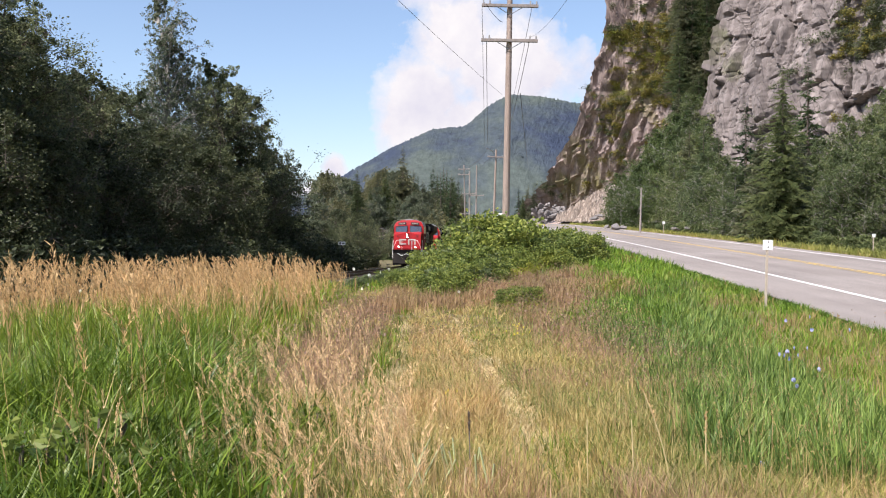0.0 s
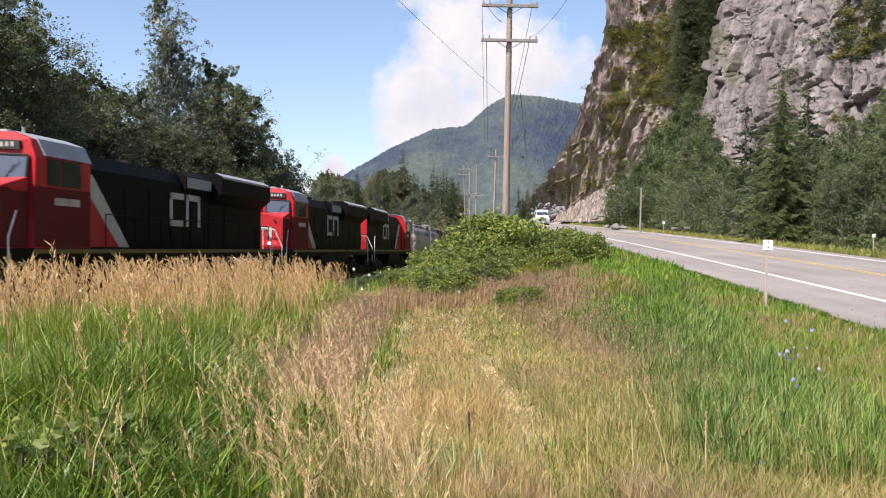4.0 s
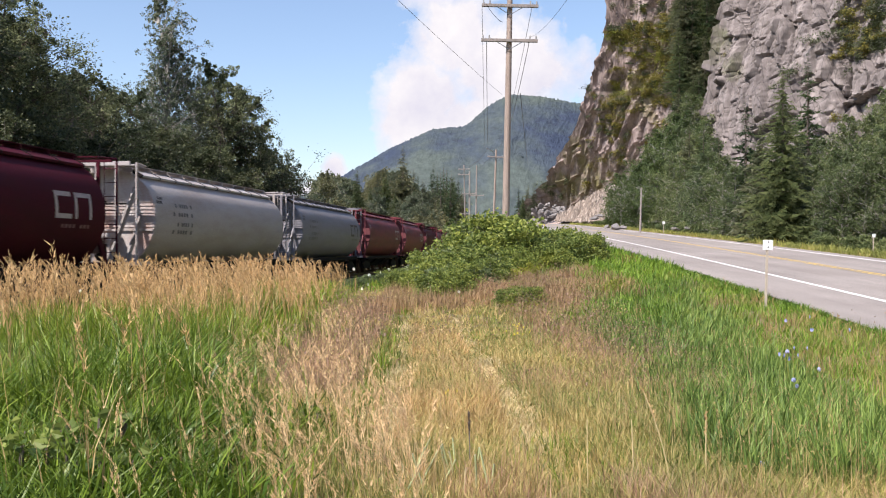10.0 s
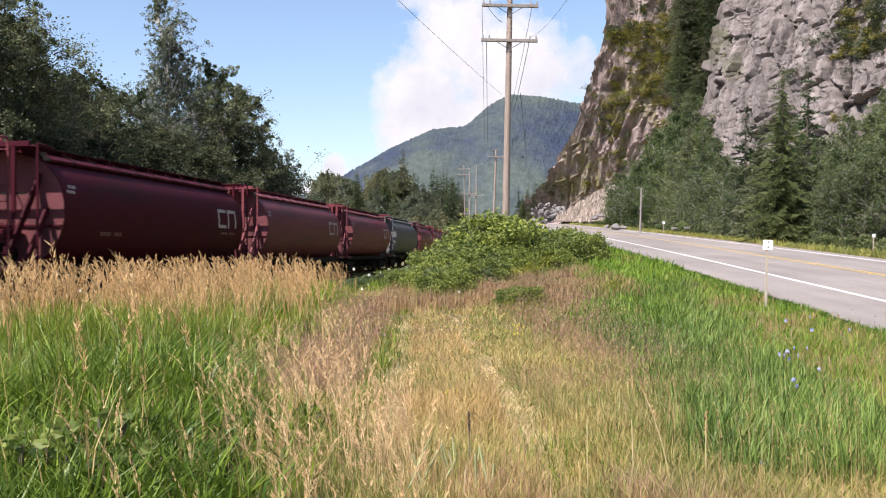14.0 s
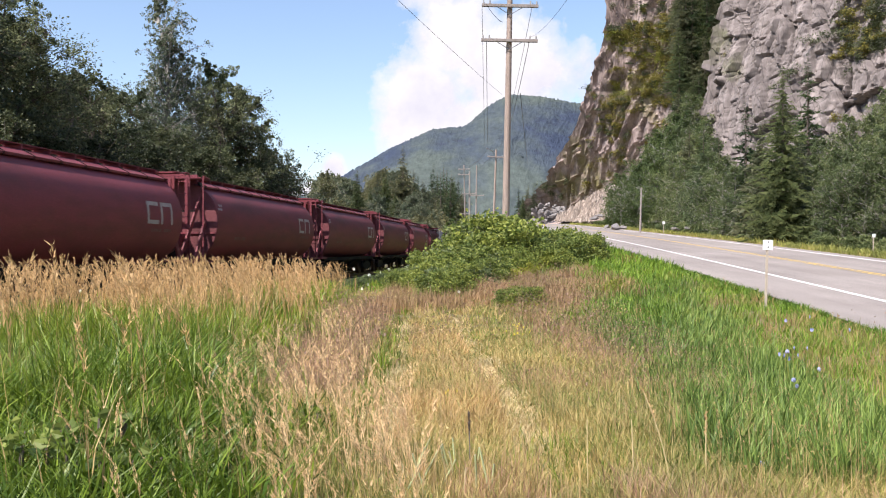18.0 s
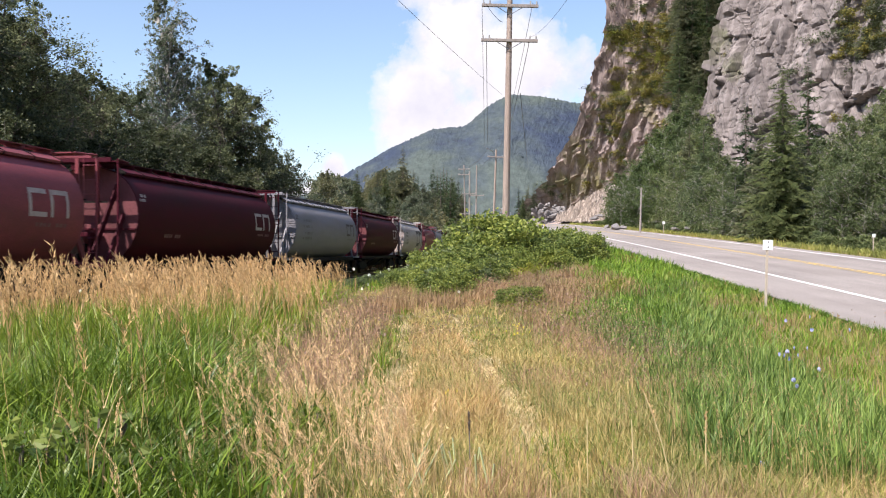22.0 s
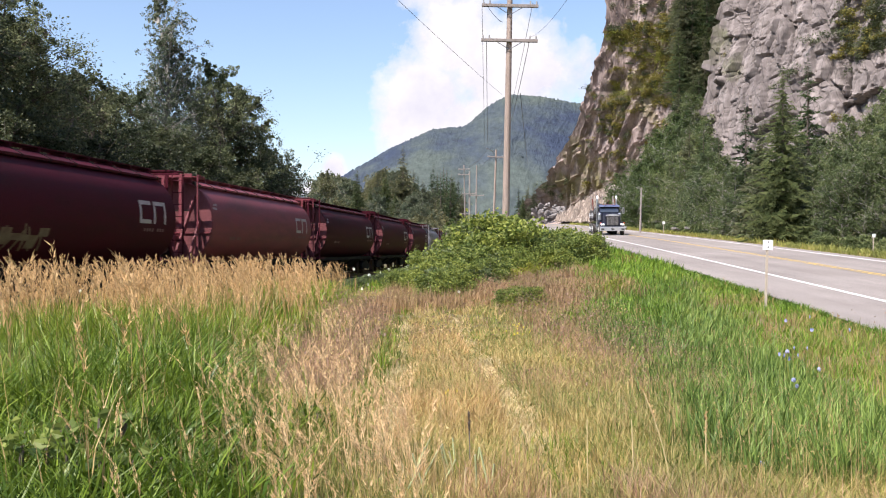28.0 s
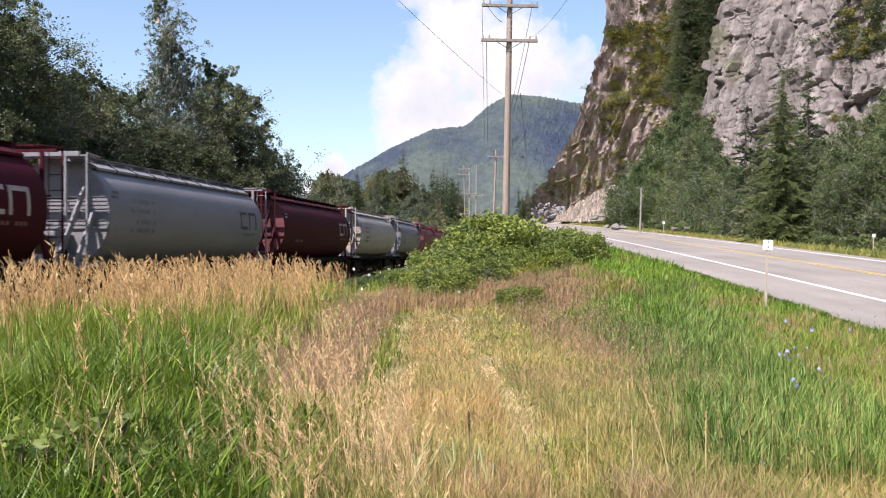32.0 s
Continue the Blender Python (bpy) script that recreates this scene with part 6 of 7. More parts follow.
        add("cab_side", b, M["loco_grime_shade"], cabp, "grimy red cab side with painted shade")
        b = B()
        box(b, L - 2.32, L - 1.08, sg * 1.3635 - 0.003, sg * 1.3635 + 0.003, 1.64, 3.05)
        add("nose_side", b, M["loco_grime_shade"], cabp, "grimy red nose side with painted shade")
        b = B()
        box(b, L - 4.6, L - 3.3, sg * 1.5095 - 0.002, sg * 1.5095 + 0.002, 2.75, 2.95)
        add("number_bar", b, M["logo_white"], cabp)
    b = B()
    for k in range(2):
        rod(b, (L - 1.02, 0, 2.86 + k * 0.24), (L - 0.96, 0, 2.87 + k * 0.22), 0.085, seg=12)
    add("headlight", b, M["lamp"], text="lit twin headlight")
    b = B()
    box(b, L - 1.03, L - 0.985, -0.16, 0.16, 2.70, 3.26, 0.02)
    add("headlight_box", b, M["loco_grime_shade"])
    for y in (-0.42, 0.42):
        b = B()
        box(b, L - 1.03, L - 0.992, y - 0.008, y + 0.008, 1.66, 2.62)
        add("nose_door_joint", b, M["sign_black"])
    b = B()
    box(b, L - 3.4, L - 2.9, -0.45, 0.45, 4.6, 4.72, 0.03)
    rod(b, (L - 3.2, 0.7, 4.6), (L - 3.2, 0.7, 4.8), 0.05, seg=8)
    add("roof_antenna", b, M["loco_grey"])
    for y in (-0.82, 0.82):
        b = B()
        rod(b, (L - 0.72, y, 1.9), (L - 0.62, y, 1.9), 0.07, seg=12)
        add("ditch_light", b, M["lamp"], text="lit ditch light")
    for y in (-0.98, 0.98):
        b = B()
        rod(b, (L - 1.0, y, 2.98), (L - 0.97, y, 2.98), 0.06, seg=8)
        add("marker_light", b, M["sign_black"])
    b = B()
    for k, (y0, y1, z0, z1) in enumerate(((-0.80, -0.66, 2.12, 2.68), (-0.80, -0.1, 2.12, 2.25), (-0.80, -0.1, 2.55, 2.68), (0.08, 0.22, 2.12, 2.68), (0.70, 0.84, 2.12, 2.68), (0.08, 0.84, 2.55, 2.68))):
        box(b, L - 1.035, L - 0.99, y0, y1, z0, z1)
    add("nose_emblem", b, M["logo_loco"], text="pale two-part mark")
    b = B()
    prism(b, [(L - 0.75, 1.28), (L - 0.25, 0.25), (L - 0.45, 0.12), (L - 1.0, 0.9), (L - 1.0, 1.28)], -1.4, 1.4, "y")
    add("snow_plough", b, M["under"])
    b = B()
    box(b, L - 0.75, L - 0.05, -0.16, 0.16, 0.7, 1.0, 0.03)
    box(b, -L + 0.05, -L + 0.75, -0.16, 0.16, 0.7, 1.0, 0.03)
    add("coupler", b, M["under"])
    for end in (1, -1):
        x = end * (L - 0.72)
        for sg in (-1, 1):
            b = B()
            tube(b, [(x, sg * 1.42, 0.75), (x, sg * 1.42, 1.75), (x, sg * 1.05, 2.55), (x, sg * 0.25, 2.62)], 0.021)
            tube(b, [(x - end * 0.5, sg * 1.5, 0.75), (x - end * 0.5, sg * 1.5, 1.9), (x - end * 0.9, sg * 1.46, 2.55)], 0.021)
            tube(b, [(x, sg * 0.5, 1.6), (x, sg * 0.5, 2.6)], 0.022)
            add("handrail", b, M["rail_white"], text="white handrail")
    for sg in (-1, 1):
        b = B()
        xs = np.arange(-L + 1.4, L - 5.4, 1.9)
        tube(b, [(xs[0], sg * 1.45, 2.62), (xs[-1], sg * 1.45, 2.62)], 0.018, 5)
        for x in xs:
            rod(b, (x, sg * 1.45, 1.6), (x, sg * 1.45, 2.62), 0.018, seg=5)
        add("side_railing", b, M["loco_black"])
    b = B()
    tube(b, [(L - 0.5, -0.9, 1.25), (L - 0.35, -0.5, 1.05), (L - 0.4, 0.0, 1.2), (L - 0.35, 0.5, 1.02), (L - 0.5, 0.9, 1.25)], 0.025)
    add("air_hose", b, M["rail_white"])
    # long hood
    hood = [(-0.98, 1.62), (0.98, 1.62), (0.98, 3.95), (0.72, 4.38), (-0.72, 4.38), (-0.98, 3.95)]
    b = B()
    prism(b, hood, L - 5.2, -L + 1.15)
    hoodp = add("long_hood", b, M["loco_black"], text="black engine hood")
    for k in range(7):
        x = L - 6.6 - k * 1.75
        for sg in (-1, 1):
            b = B()
            box(b, x - 1.5, x, sg * 0.992 - 0.014, sg * 0.992 + 0.014, 1.85, 3.55, 0.008)
            add("hood_door", b, M["loco_black"], hoodp)
    if flare:
        b = B()
        prism(b, [(-1.0, 3.35), (-1.5, 3.75), (-1.5, 4.42), (-1.2, 4.58), (1.2, 4.58), (1.5, 4.42), (1.5, 3.75), (1.0, 3.35)], -L + 1.3, -L + 7.3)
        add("radiator", b, M["loco_black"], hoodp, "flared black radiator housing")
        for sg in (-1, 1):
            b = B()
            prism(b, [(sg * 1.22, 4.59), (sg * 1.51, 4.43), (sg * 1.51, 4.35), (sg * 1.2, 4.50)], -L + 1.4, -L + 7.2)
            add("radiator_edge", b, M["loco_grey"], hoodp)
    b = B()
    prism(b, [(-0.9, 4.42), (-1.12, 4.25), (-1.12, 3.8), (-0.95, 3.6), (0.95, 3.6), (1.12, 3.8), (1.12, 4.25), (0.9, 4.42)], -L + 7.4, -L + 9.9)
    add("brake_grid", b, M["loco_black"], hoodp)
    for sg in (-1, 1):
        b = B()
        prism(b, [(sg * 1.122, 4.22), (sg * 1.122, 3.84), (sg * 1.135, 3.84), (sg * 1.135, 4.22)], -L + 7.5, -L + 9.8)
        add("grid_panel", b, M["loco_grey"], hoodp)
    b = B()
    rod(b, (L - 10.6, 0, 4.35), (L - 10.6, 0, 4.62), 0.28, 0.22, seg=10)
    add("exhaust_stack", b, M["under"], hoodp)
    for sg in (-1, 1):
        b = B()
        y = sg * 1.012
        x0, z0, w, h, t = -0.55, 2.42, 2.75, 1.18, 0.22
        bars = [(x0, x0 + t, z0, z0 + h), (x0 - 0.36 * w, x0 + t, z0, z0 + t), (x0 - 0.36 * w, x0 + t, z0 + h - t, z0 + h), (x0 - 0.52 * w, x0 - 0.52 * w + t, z0, z0 + h),
                (x0 - 0.92 * w, x0 - 0.92 * w + t, z0, z0 + h), (x0 - 0.92 * w, x0 - 0.52 * w + t, z0 + h - t, z0 + h)]
        if sg < 0:
            bars = [(2 * x0 - 0.9 * w - c, 2 * x0 - 0.9 * w - a, p, q) for a, c, p, q in bars]
        for a, c, p, q in bars:
            box(b, a, c, y - 0.012, y + 0.012, p, q)
        add("hood_emblem", b, M["logo_loco"], hoodp, "pale two-part mark")
        b = B()
        vs = [b.verts.new((x, sg * 1.0, z)) for x, z in ((L - 8.6, 1.66), (L - 7.9, 1.66), (L - 5.25, 3.78), (L - 6.2, 3.78))]
        vs += [b.verts.new((v.co.x, sg * 1.03, v.co.z)) for v in vs]
        for f in ((0, 1, 2, 3), (7, 6, 5, 4), (0, 4, 5, 1), (1, 5, 6, 2), (2, 6, 7, 3), (3, 7, 4, 0)):
            b.faces.new([vs[i] for i in f])
        bmesh.ops.recalc_face_normals(b, faces=b.faces[:])
        add("hood_stripe", b, M["logo_loco"], hoodp, "pale slanted stripe")
        b = B()
        vs = [b.verts.new((x, sg * 1.0, z)) for x, z in ((L - 7.9, 1.66), (L - 5.2, 1.66), (L - 5.2, 3.78))]
        vs += [b.verts.new((v.co.x, sg * 1.026, v.co.z)) for v in vs]
        for f in ((0, 1, 2), (5, 4, 3), (0, 3, 4, 1), (1, 4, 5, 2), (2, 5, 3, 0)):
            b.faces.new([vs[i] for i in f])
        bmesh.ops.recalc_face_normals(b, faces=b.faces[:])
        add("hood_patch", b, M["loco_red"], hoodp)
    b = B()
    box(b, -L + 1.05, -L + 1.16, -0.99, 0.99, 1.62, 4.4, 0.02)
    he = add("hood_end", b, M["loco_red"], text="red hood end panel")
    b = B()
    box(b, -L + 1.03, -L + 1.06, -0.25, 0.55, 3.0, 3.18)
    box(b, -L + 1.03, -L + 1.06, -0.12, 0.12, 3.8, 4.25)
    add("number_bar", b, M["logo_white"], he)
    # below the deck
    b = B()
    prism(b, [(-1.3, 0.45), (1.3, 0.45), (1.45, 0.75), (1.45, 1.25), (-1.45, 1.25), (-1.45, 0.75)], -2.9, 2.9)
    add("fuel_tank", b, M["under"])
    for x in (L - 4.3, -L + 4.3):
        if reverse:
            x = -x
        bogie(e, x, (-1.75, 0, 1.75), 0.52, 4.6)
    for end in (1, -1):
        for sg in (-1, 1):
            b = B()
            for k in range(4):
                box(b, end * (L - 1.15) - 0.3, end * (L - 1.15) + 0.3, sg * 1.35 - 0.15, sg * 1.35 + 0.15, 0.45 + k * 0.28, 0.49 + k * 0.28)
            add("steps", b, M["under"])
    return e


movers = []
off = 0.0
for k, (ln, text) in enumerate(zip(LOCOS, ("leading red and black diesel locomotive with lit headlights", "second red and black diesel locomotive of the train", "black diesel locomotive running with its red hood end first"))):
    e = locomotive(text, ln, reverse=(k == 2), flare=True)
    movers.append((e, off + ln / 2))
    off += ln
PROTOS = {}
KINDS = {"white": ("white", "weathered white grain hopper with large dark mark", True, True), "plainwhite": ("white", "dirty white cylindrical grain hopper car", False, False),
         "grey": ("grey", "grey cylindrical grain hopper with dark mark", True, False), "red": ("red", "faded red cylindrical grain hopper with pale mark", True, False),
         "maroon": ("maroon", "dark maroon cylindrical grain hopper with pale mark", True, False), "ribgrey": ("ribgrey", "grimy dark grey ribbed hopper car", False, False),
         "scrawled": ("maroon", "dark maroon grain hopper with faded graffiti", True, False)}
CARS = "white grey maroon plainwhite grey red red maroon red red ribgrey red red red red red maroon grey maroon white red grey scrawled red maroon maroon scrawled grey maroon plainwhite grey red red red".split()
for k, c in enumerate(CARS):
    m = train_pose(head_s(0) + off + CAR * (k + 0.5))
    if c not in PROTOS:
        col, text, mark, big = KINDS[c]
        e = PROTOS[c] = hopper(col, text, mark, big, ribs=(c == "ribgrey"), lettering=(c in ("white", "grey", "plainwhite")), scrawl=(c == "scrawled"))
        e.matrix_basis = m
    else:
        e = copy_thing(PROTOS[c], m)
    movers.append((e, off + CAR * (k + 0.5)))


# ---- road vehicles ----
def wheel(parent, x, y, r=0.5, w=0.28, z=None, out=1, name="wheel"):
    z = r if z is None else z
    b = B()
    rod(b, (x, y - w / 2, z), (x, y + w / 2, z), r, seg=24)
    bmesh.ops.bevel(b, geom=[ed for ed in b.edges if len(ed.link_faces) == 2 and abs(ed.link_faces[0].normal.dot(ed.link_faces[1].normal)) < 0.3], offset=0.04, segments=2, affect="EDGES")
    ty = part(name, b, M["tyre"], parent, smooth=True)
    b = B()
    rod(b, (x, y + out * (w / 2 - 0.02), z), (x, y + out * (w / 2 + 0.012), z), r * 0.58, r * 0.50, seg=20)
    rod(b, (x, y + out * (w / 2), z), (x, y + out * (w / 2 + 0.07), z), r * 0.2, r * 0.16, seg=12)
    part("rim", b, M["hub"], ty, "bright metal rim")
    return ty


def white_truck():
    e = tagged(new("tractor_truck"), "white flat-nosed tractor truck without trailer", "truck")
    b = B()
    hood = [(0.80, 0.78), (0.86, 0.9), (0.82, 1.45), (0.62, 1.62), (-0.95, 1.86), (-0.95, 0.78)]
    prism(b, hood, -1.0, 1.0, "y")
    bmesh.ops.bevel(b, geom=b.edges[:], offset=0.06, segments=2, affect="EDGES")
    part("hood", b, M["truck_white"], e, "white sloping hood", smooth=True)
    for sg in (-1, 1):
        b = B()
        prism(b, [(0.72, 0.72), (0.78, 1.05), (0.60, 1.25), (0.30, 1.30), (-0.35, 1.25), (-0.62, 0.95), (-0.62, 0.80), (-0.46, 0.80), (-0.38, 1.0), (0, 1.10), (0.38, 1.0), (0.5, 0.72)], sg * 0.95, sg * 1.22, "y")
        part("fender", b, M["truck_white"], e)
        b = B()
        box(b, 0.74, 0.81, sg * 0.98 - 0.17, sg * 0.98 + 0.17, 0.94, 1.12, 0.02)
        hl = part("headlight", b, M["chrome"], e)
        b = B()
        rod(b, (0.80, sg * 0.98, 1.03), (0.825, sg * 0.98, 1.03), 0.075, seg=12)
        part("lens", b, M["sign_white"], hl)
        b = B()
        prism(b, [(-1.05, 1.95), (-1.05, 2.5), (-1.75, 2.5), (-1.75, 1.85)], sg * 1.13, sg * 1.165, "y")
        part("side_window", b, M["glass"], e)
        b = B()
        prism(b, [(-2.05, 2.0), (-2.05, 2.45), (-2.6, 2.45), (-2.6, 2.0)], sg * 1.13, sg * 1.165, "y")
        part("side_window", b, M["glass"], e)
        b = B()
        rod(b, (-0.95, sg * 1.16, 2.55), (-0.85, sg * 1.42, 2.5), 0.02)
        rod(b, (-0.95, sg * 1.16, 1.85), (-0.85, sg * 1.42, 1.95), 0.02)
        box(b, -0.90, -0.80, sg * 1.42 - 0.09, sg * 1.42 + 0.09, 1.95, 2.5, 0.02)
        part("mirror", b, M["chrome"], e)
        b = B()
        for k in range(3):
            box(b, -1.75, -0.75, sg * 1.05 - 0.12, sg * 1.05 + 0.12, 0.42 + 0.2 * k, 0.46 + 0.2 * k)
        part("steps", b, M["chrome"], e)
        b = B()
        rod(b, (-2.9, sg * 0.85, 0.62), (-1.7, sg * 0.85, 0.62), 0.27, seg=14)
        part("fuel_tank", b, M["chrome"], e)
        wheel(e, 0, sg * 1.02, 0.50, 0.28, out=sg)
        wheel(e, -4.95, sg * 0.98, 0.50, 0.5, out=sg)
    b = B()
    prism(b, [(-0.90, 0.8), (-0.90, 1.80), (-1.12, 2.58), (-1.3, 2.76), (-2.9, 2.80), (-3.0, 2.7), (-3.0, 0.8)], -1.14, 1.14, "y")
    bmesh.ops.bevel(b, geom=b.edges[:], offset=0.07, segments=2, affect="EDGES")
    part("cab", b, M["truck_white"], e, "white crew cab", smooth=True)
    b = B()
    vs = [b.verts.new(p) for p in ((-0.885, -1.0, 1.86), (-0.885, 1.0, 1.86), (-1.07, 0.98, 2.47), (-1.07, -0.98, 2.47))]
    vs += [b.verts.new(v.co + Vector((-0.06, 0, -0.02))) for v in vs]
    for f in ((0, 1, 2, 3), (7, 6, 5, 4), (0, 4, 5, 1), (1, 5, 6, 2), (2, 6, 7, 3), (3, 7, 4, 0)):
        b.faces.new([vs[i] for i in f])
    bmesh.ops.recalc_face_normals(b, faces=b.faces[:])
    bmesh.ops.translate(b, vec=(0.02, 0, 0), verts=b.verts[:])
    part("windscreen", b, M["glass_sky"], e)
    b = B()
    box(b, 0.80, 0.87, -0.6, 0.6, 0.84, 1.40, 0.03)
    gr = part("grille", b, M["grille"], e)
    for k in range(14):
        b = B()
        box(b, 0.868, 0.885, -0.55 + k * 0.08, -0.55 + k * 0.08 + 0.035, 0.88, 1.36)
        part("grille_bar", b, M["steel"], gr)
    b = B()
    box(b, 0.78, 0.98, -1.22, 1.22, 0.38, 0.74, 0.04)
    bp = part("bumper", b, M["chrome"], e, "chrome front bumper")
    for y in (-0.55, 0.55):
        b = B()
        box(b, 0.965, 0.99, y - 0.12, y + 0.12, 0.48, 0.62)
        part("bumper_light", b, M["sign_black"], bp)
    b = B()
    box(b, 0.965, 0.99, -0.15, 0.15, 0.48, 0.60)
    part("licence_plate", b, M["sign_white"], bp)
    b = B()
    prism(b, [(-3.05, 0.50), (-3.05, 1.36), (-5.3, 1.36), (-5.72, 1.22), (-5.8, 0.55), (-5.62, 0.55), (-5.5, 0.9), (-5.25, 1.1), (-4.65, 1.1), (-4.4, 0.9), (-4.3, 0.50)], -1.2, 1.2, "y")
    bmesh.ops.bevel(b, geom=[q for q in b.edges if q.calc_length() > 2.3], offset=0.03, segments=2, affect="EDGES")
    bed_ = part("hauler_bed", b, M["truck_white"], e, "white low hauler body")
    for sg in (-1, 1):
        for x in (-3.5, -3.75, -4.05):
            b = B()
            box(b, x - 0.05, x + 0.05, sg * 1.2 - 0.008, sg * 1.2 + 0.008, 1.0, 1.14)
            part("bed_latch", b, M["chrome"], bed_)
        b = B()
        box(b, -4.6, -3.2, sg * 0.5 - 0.3, sg * 0.5 + 0.3, 1.362, 1.42, 0.015)
        part("bed_lid", b, M["truck_white"], bed_)
        b = B()
        rod(b, (-0.98, sg * 1.155, 1.62), (-0.98, sg * 1.155, 1.72), 0.045, seg=8)
        part("cowl_lamp", b, M["marker"], e)
        b = B()
        prism(b, [(-1.78, 0.95), (-1.78, 2.55), (-1.80, 2.55), (-1.80, 0.95)], sg * 1.139, sg * 1.146, "y")
        part("door_seam", b, M["frame_dark"], e)
        b = B()
        box(b, -1.72, -1.58, sg * 1.14 - 0.02, sg * 1.14 + 0.02, 1.55, 1.60, 0.005)
        part("door_handle", b, M["chrome"], e)
    for y in (-0.6, 0.6):
        b = B()
        box(b, -1.9, -1.4, y - 0.2, y + 0.2, 2.78, 2.84, 0.02)
        part("roof_vent", b, M["truck_white"], e)
    b = B()
    box(b, -5.6, 0.7, -0.45, 0.45, 0.42, 0.75)
    part("chassis", b, M["frame_dark"], e)
    return e


def log_truck():
    e = tagged(new("logging_truck"), "dark blue logging truck carrying its empty trailer", "truck")
    b = B()
    prism(b, [(0.85, 0.85), (0.95, 1.0), (0.92, 1.95), (0.75, 2.08), (-1.45, 2.2), (-1.45, 0.9)], -0.78, 0.78, "y")
    bmesh.ops.bevel(b, geom=b.edges[:], offset=0.07, segments=2, affect="EDGES")
    part("hood", b, M["truck_blue"], e, "long dark blue hood", smooth=True)
    b = B()
    prism(b, [(-1.4, 0.9), (-1.4, 2.25), (-1.62, 2.85), (-1.7, 3.05), (-3.0, 3.12), (-3.1, 3.0), (-3.1, 0.9)], -1.02, 1.02, "y")
    bmesh.ops.bevel(b, geom=b.edges[:], offset=0.07, segments=2, affect="EDGES")
    cab = part("cab", b, M["truck_blue"], e, "dark blue cab", smooth=True)
    b = B()
    vs = [b.verts.new(p) for p in ((-1.36, -0.92, 2.3), (-1.36, 0.92, 2.3), (-1.57, 0.9, 2.82), (-1.57, -0.9, 2.82))]
    vs += [b.verts.new(v.co + Vector((-0.06, 0, -0.02))) for v in vs]
    for f in ((0, 1, 2, 3), (7, 6, 5, 4), (0, 4, 5, 1), (1, 5, 6, 2), (2, 6, 7, 3), (3, 7, 4, 0)):
        b.faces.new([vs[i] for i in f])
    bmesh.ops.recalc_face_normals(b, faces=b.faces[:])
    bmesh.ops.translate(b, vec=(0.02, 0, 0), verts=b.verts[:])
    part("windscreen", b, M["glass_sky"], cab)
    b = B()
    prism(b, [(-1.26, 2.86), (-1.62, 3.06), (-1.68, 3.06), (-1.60, 2.84)], -1.02, 1.02, "y")
    part("sun_visor", b, M["visor_blue"], cab, "paler blue sun visor")
    for k in range(5):
        b = B()
        box(b, -1.77, -1.70, -0.6 + k * 0.3 - 0.03, -0.6 + k * 0.3 + 0.03, 3.06, 3.10, 0.008)
        part("marker_light", b, M["marker"], cab)
    for y in (-0.45, 0.45):
        b = B()
        rod(b, (-1.45, y, 3.14), (-2.1, y, 3.17), 0.08, 0.03, seg=10)
        part("air_horn", b, M["chrome"], cab, "chrome air horn")
    b = B()
    box(b, 0.88, 0.98, -0.62, 0.62, 0.98, 1.92, 0.03)
    gr = part("grille", b, M["frame_dark"], e, "tall chrome grille")
    for k in range(9):
        b = B()
        box(b, 0.975, 0.995, -0.5 + k * 0.125 - 0.03, -0.5 + k * 0.125 + 0.03, 1.02, 1.86)
        part("grille_bar", b, M["steel"], gr)
    b = B()
    prism(b, [(-0.72, 1.92), (0.72, 1.92), (0.6, 2.05), (0, 2.14), (-0.6, 2.05)], 0.80, 0.99)
    part("grille_crown", b, M["chrome"], gr)
    b = B()
    box(b, 0.98, 1.18, -1.25, 1.25, 0.44, 0.86, 0.04)
    bp = part("bumper", b, M["chrome"], e, "wide chrome bumper")
    for y in (-1.0, 1.0, 0.0):
        b = B()
        box(b, 1.165, 1.19, y - 0.15, y + 0.15, 0.54, 0.68)
        part("bumper_light", b, M["sign_black"], bp)
    for sg in (-1, 1):
        b = B()
        arc = [(math.cos(a), math.sin(a)) for a in np.linspace(0.05 * math.pi, 0.97 * math.pi, 12)]
        prism(b, [(0.05 + 0.82 * c, 0.62 + 0.74 * s_) for c, s_ in arc] + [(0.0 + 0.66 * c, 0.62 + 0.60 * s_) for c, s_ in arc[::-1]], sg * 0.78, sg * 1.2, "y")
        part("fender", b, M["truck_blue"], e, "dark blue rounded front fender", smooth=True)
        b = B()
        box(b, 0.82, 0.92, sg * 0.98 - 0.2, sg * 0.98 + 0.2, 0.99, 1.19, 0.03)
        hl = part("headlight", b, M["chrome"], e, "chrome twin headlight housing")
        for y in (-0.095, 0.095):
            b = B()
            rod(b, (0.91, sg * 0.98 + y, 1.09), (0.935, sg * 0.98 + y, 1.09), 0.07, seg=12)
            part("lens", b, M["lamp_soft"], hl)
        b = B()
        box(b, 0.7, 0.8, sg * 1.16 - 0.04, sg * 1.16 + 0.04, 1.18, 1.28)
        part("turn_light", b, M["marker"], e)
        b = B()
        rod(b, (-1.2, sg * 0.98, 1.5), (-1.2, sg * 0.98, 2.1), 0.2, seg=14)
        rod(b, (-1.2, sg * 0.98, 2.1), (-1.2, sg * 0.98, 2.22), 0.22, 0.12, seg=14)
        part("air_cleaner", b, M["chrome"], e)
        b = B()
        rod(b, (-3.3, sg * 0.98, 1.0), (-3.3, sg * 0.98, 3.7), 0.09, seg=12)
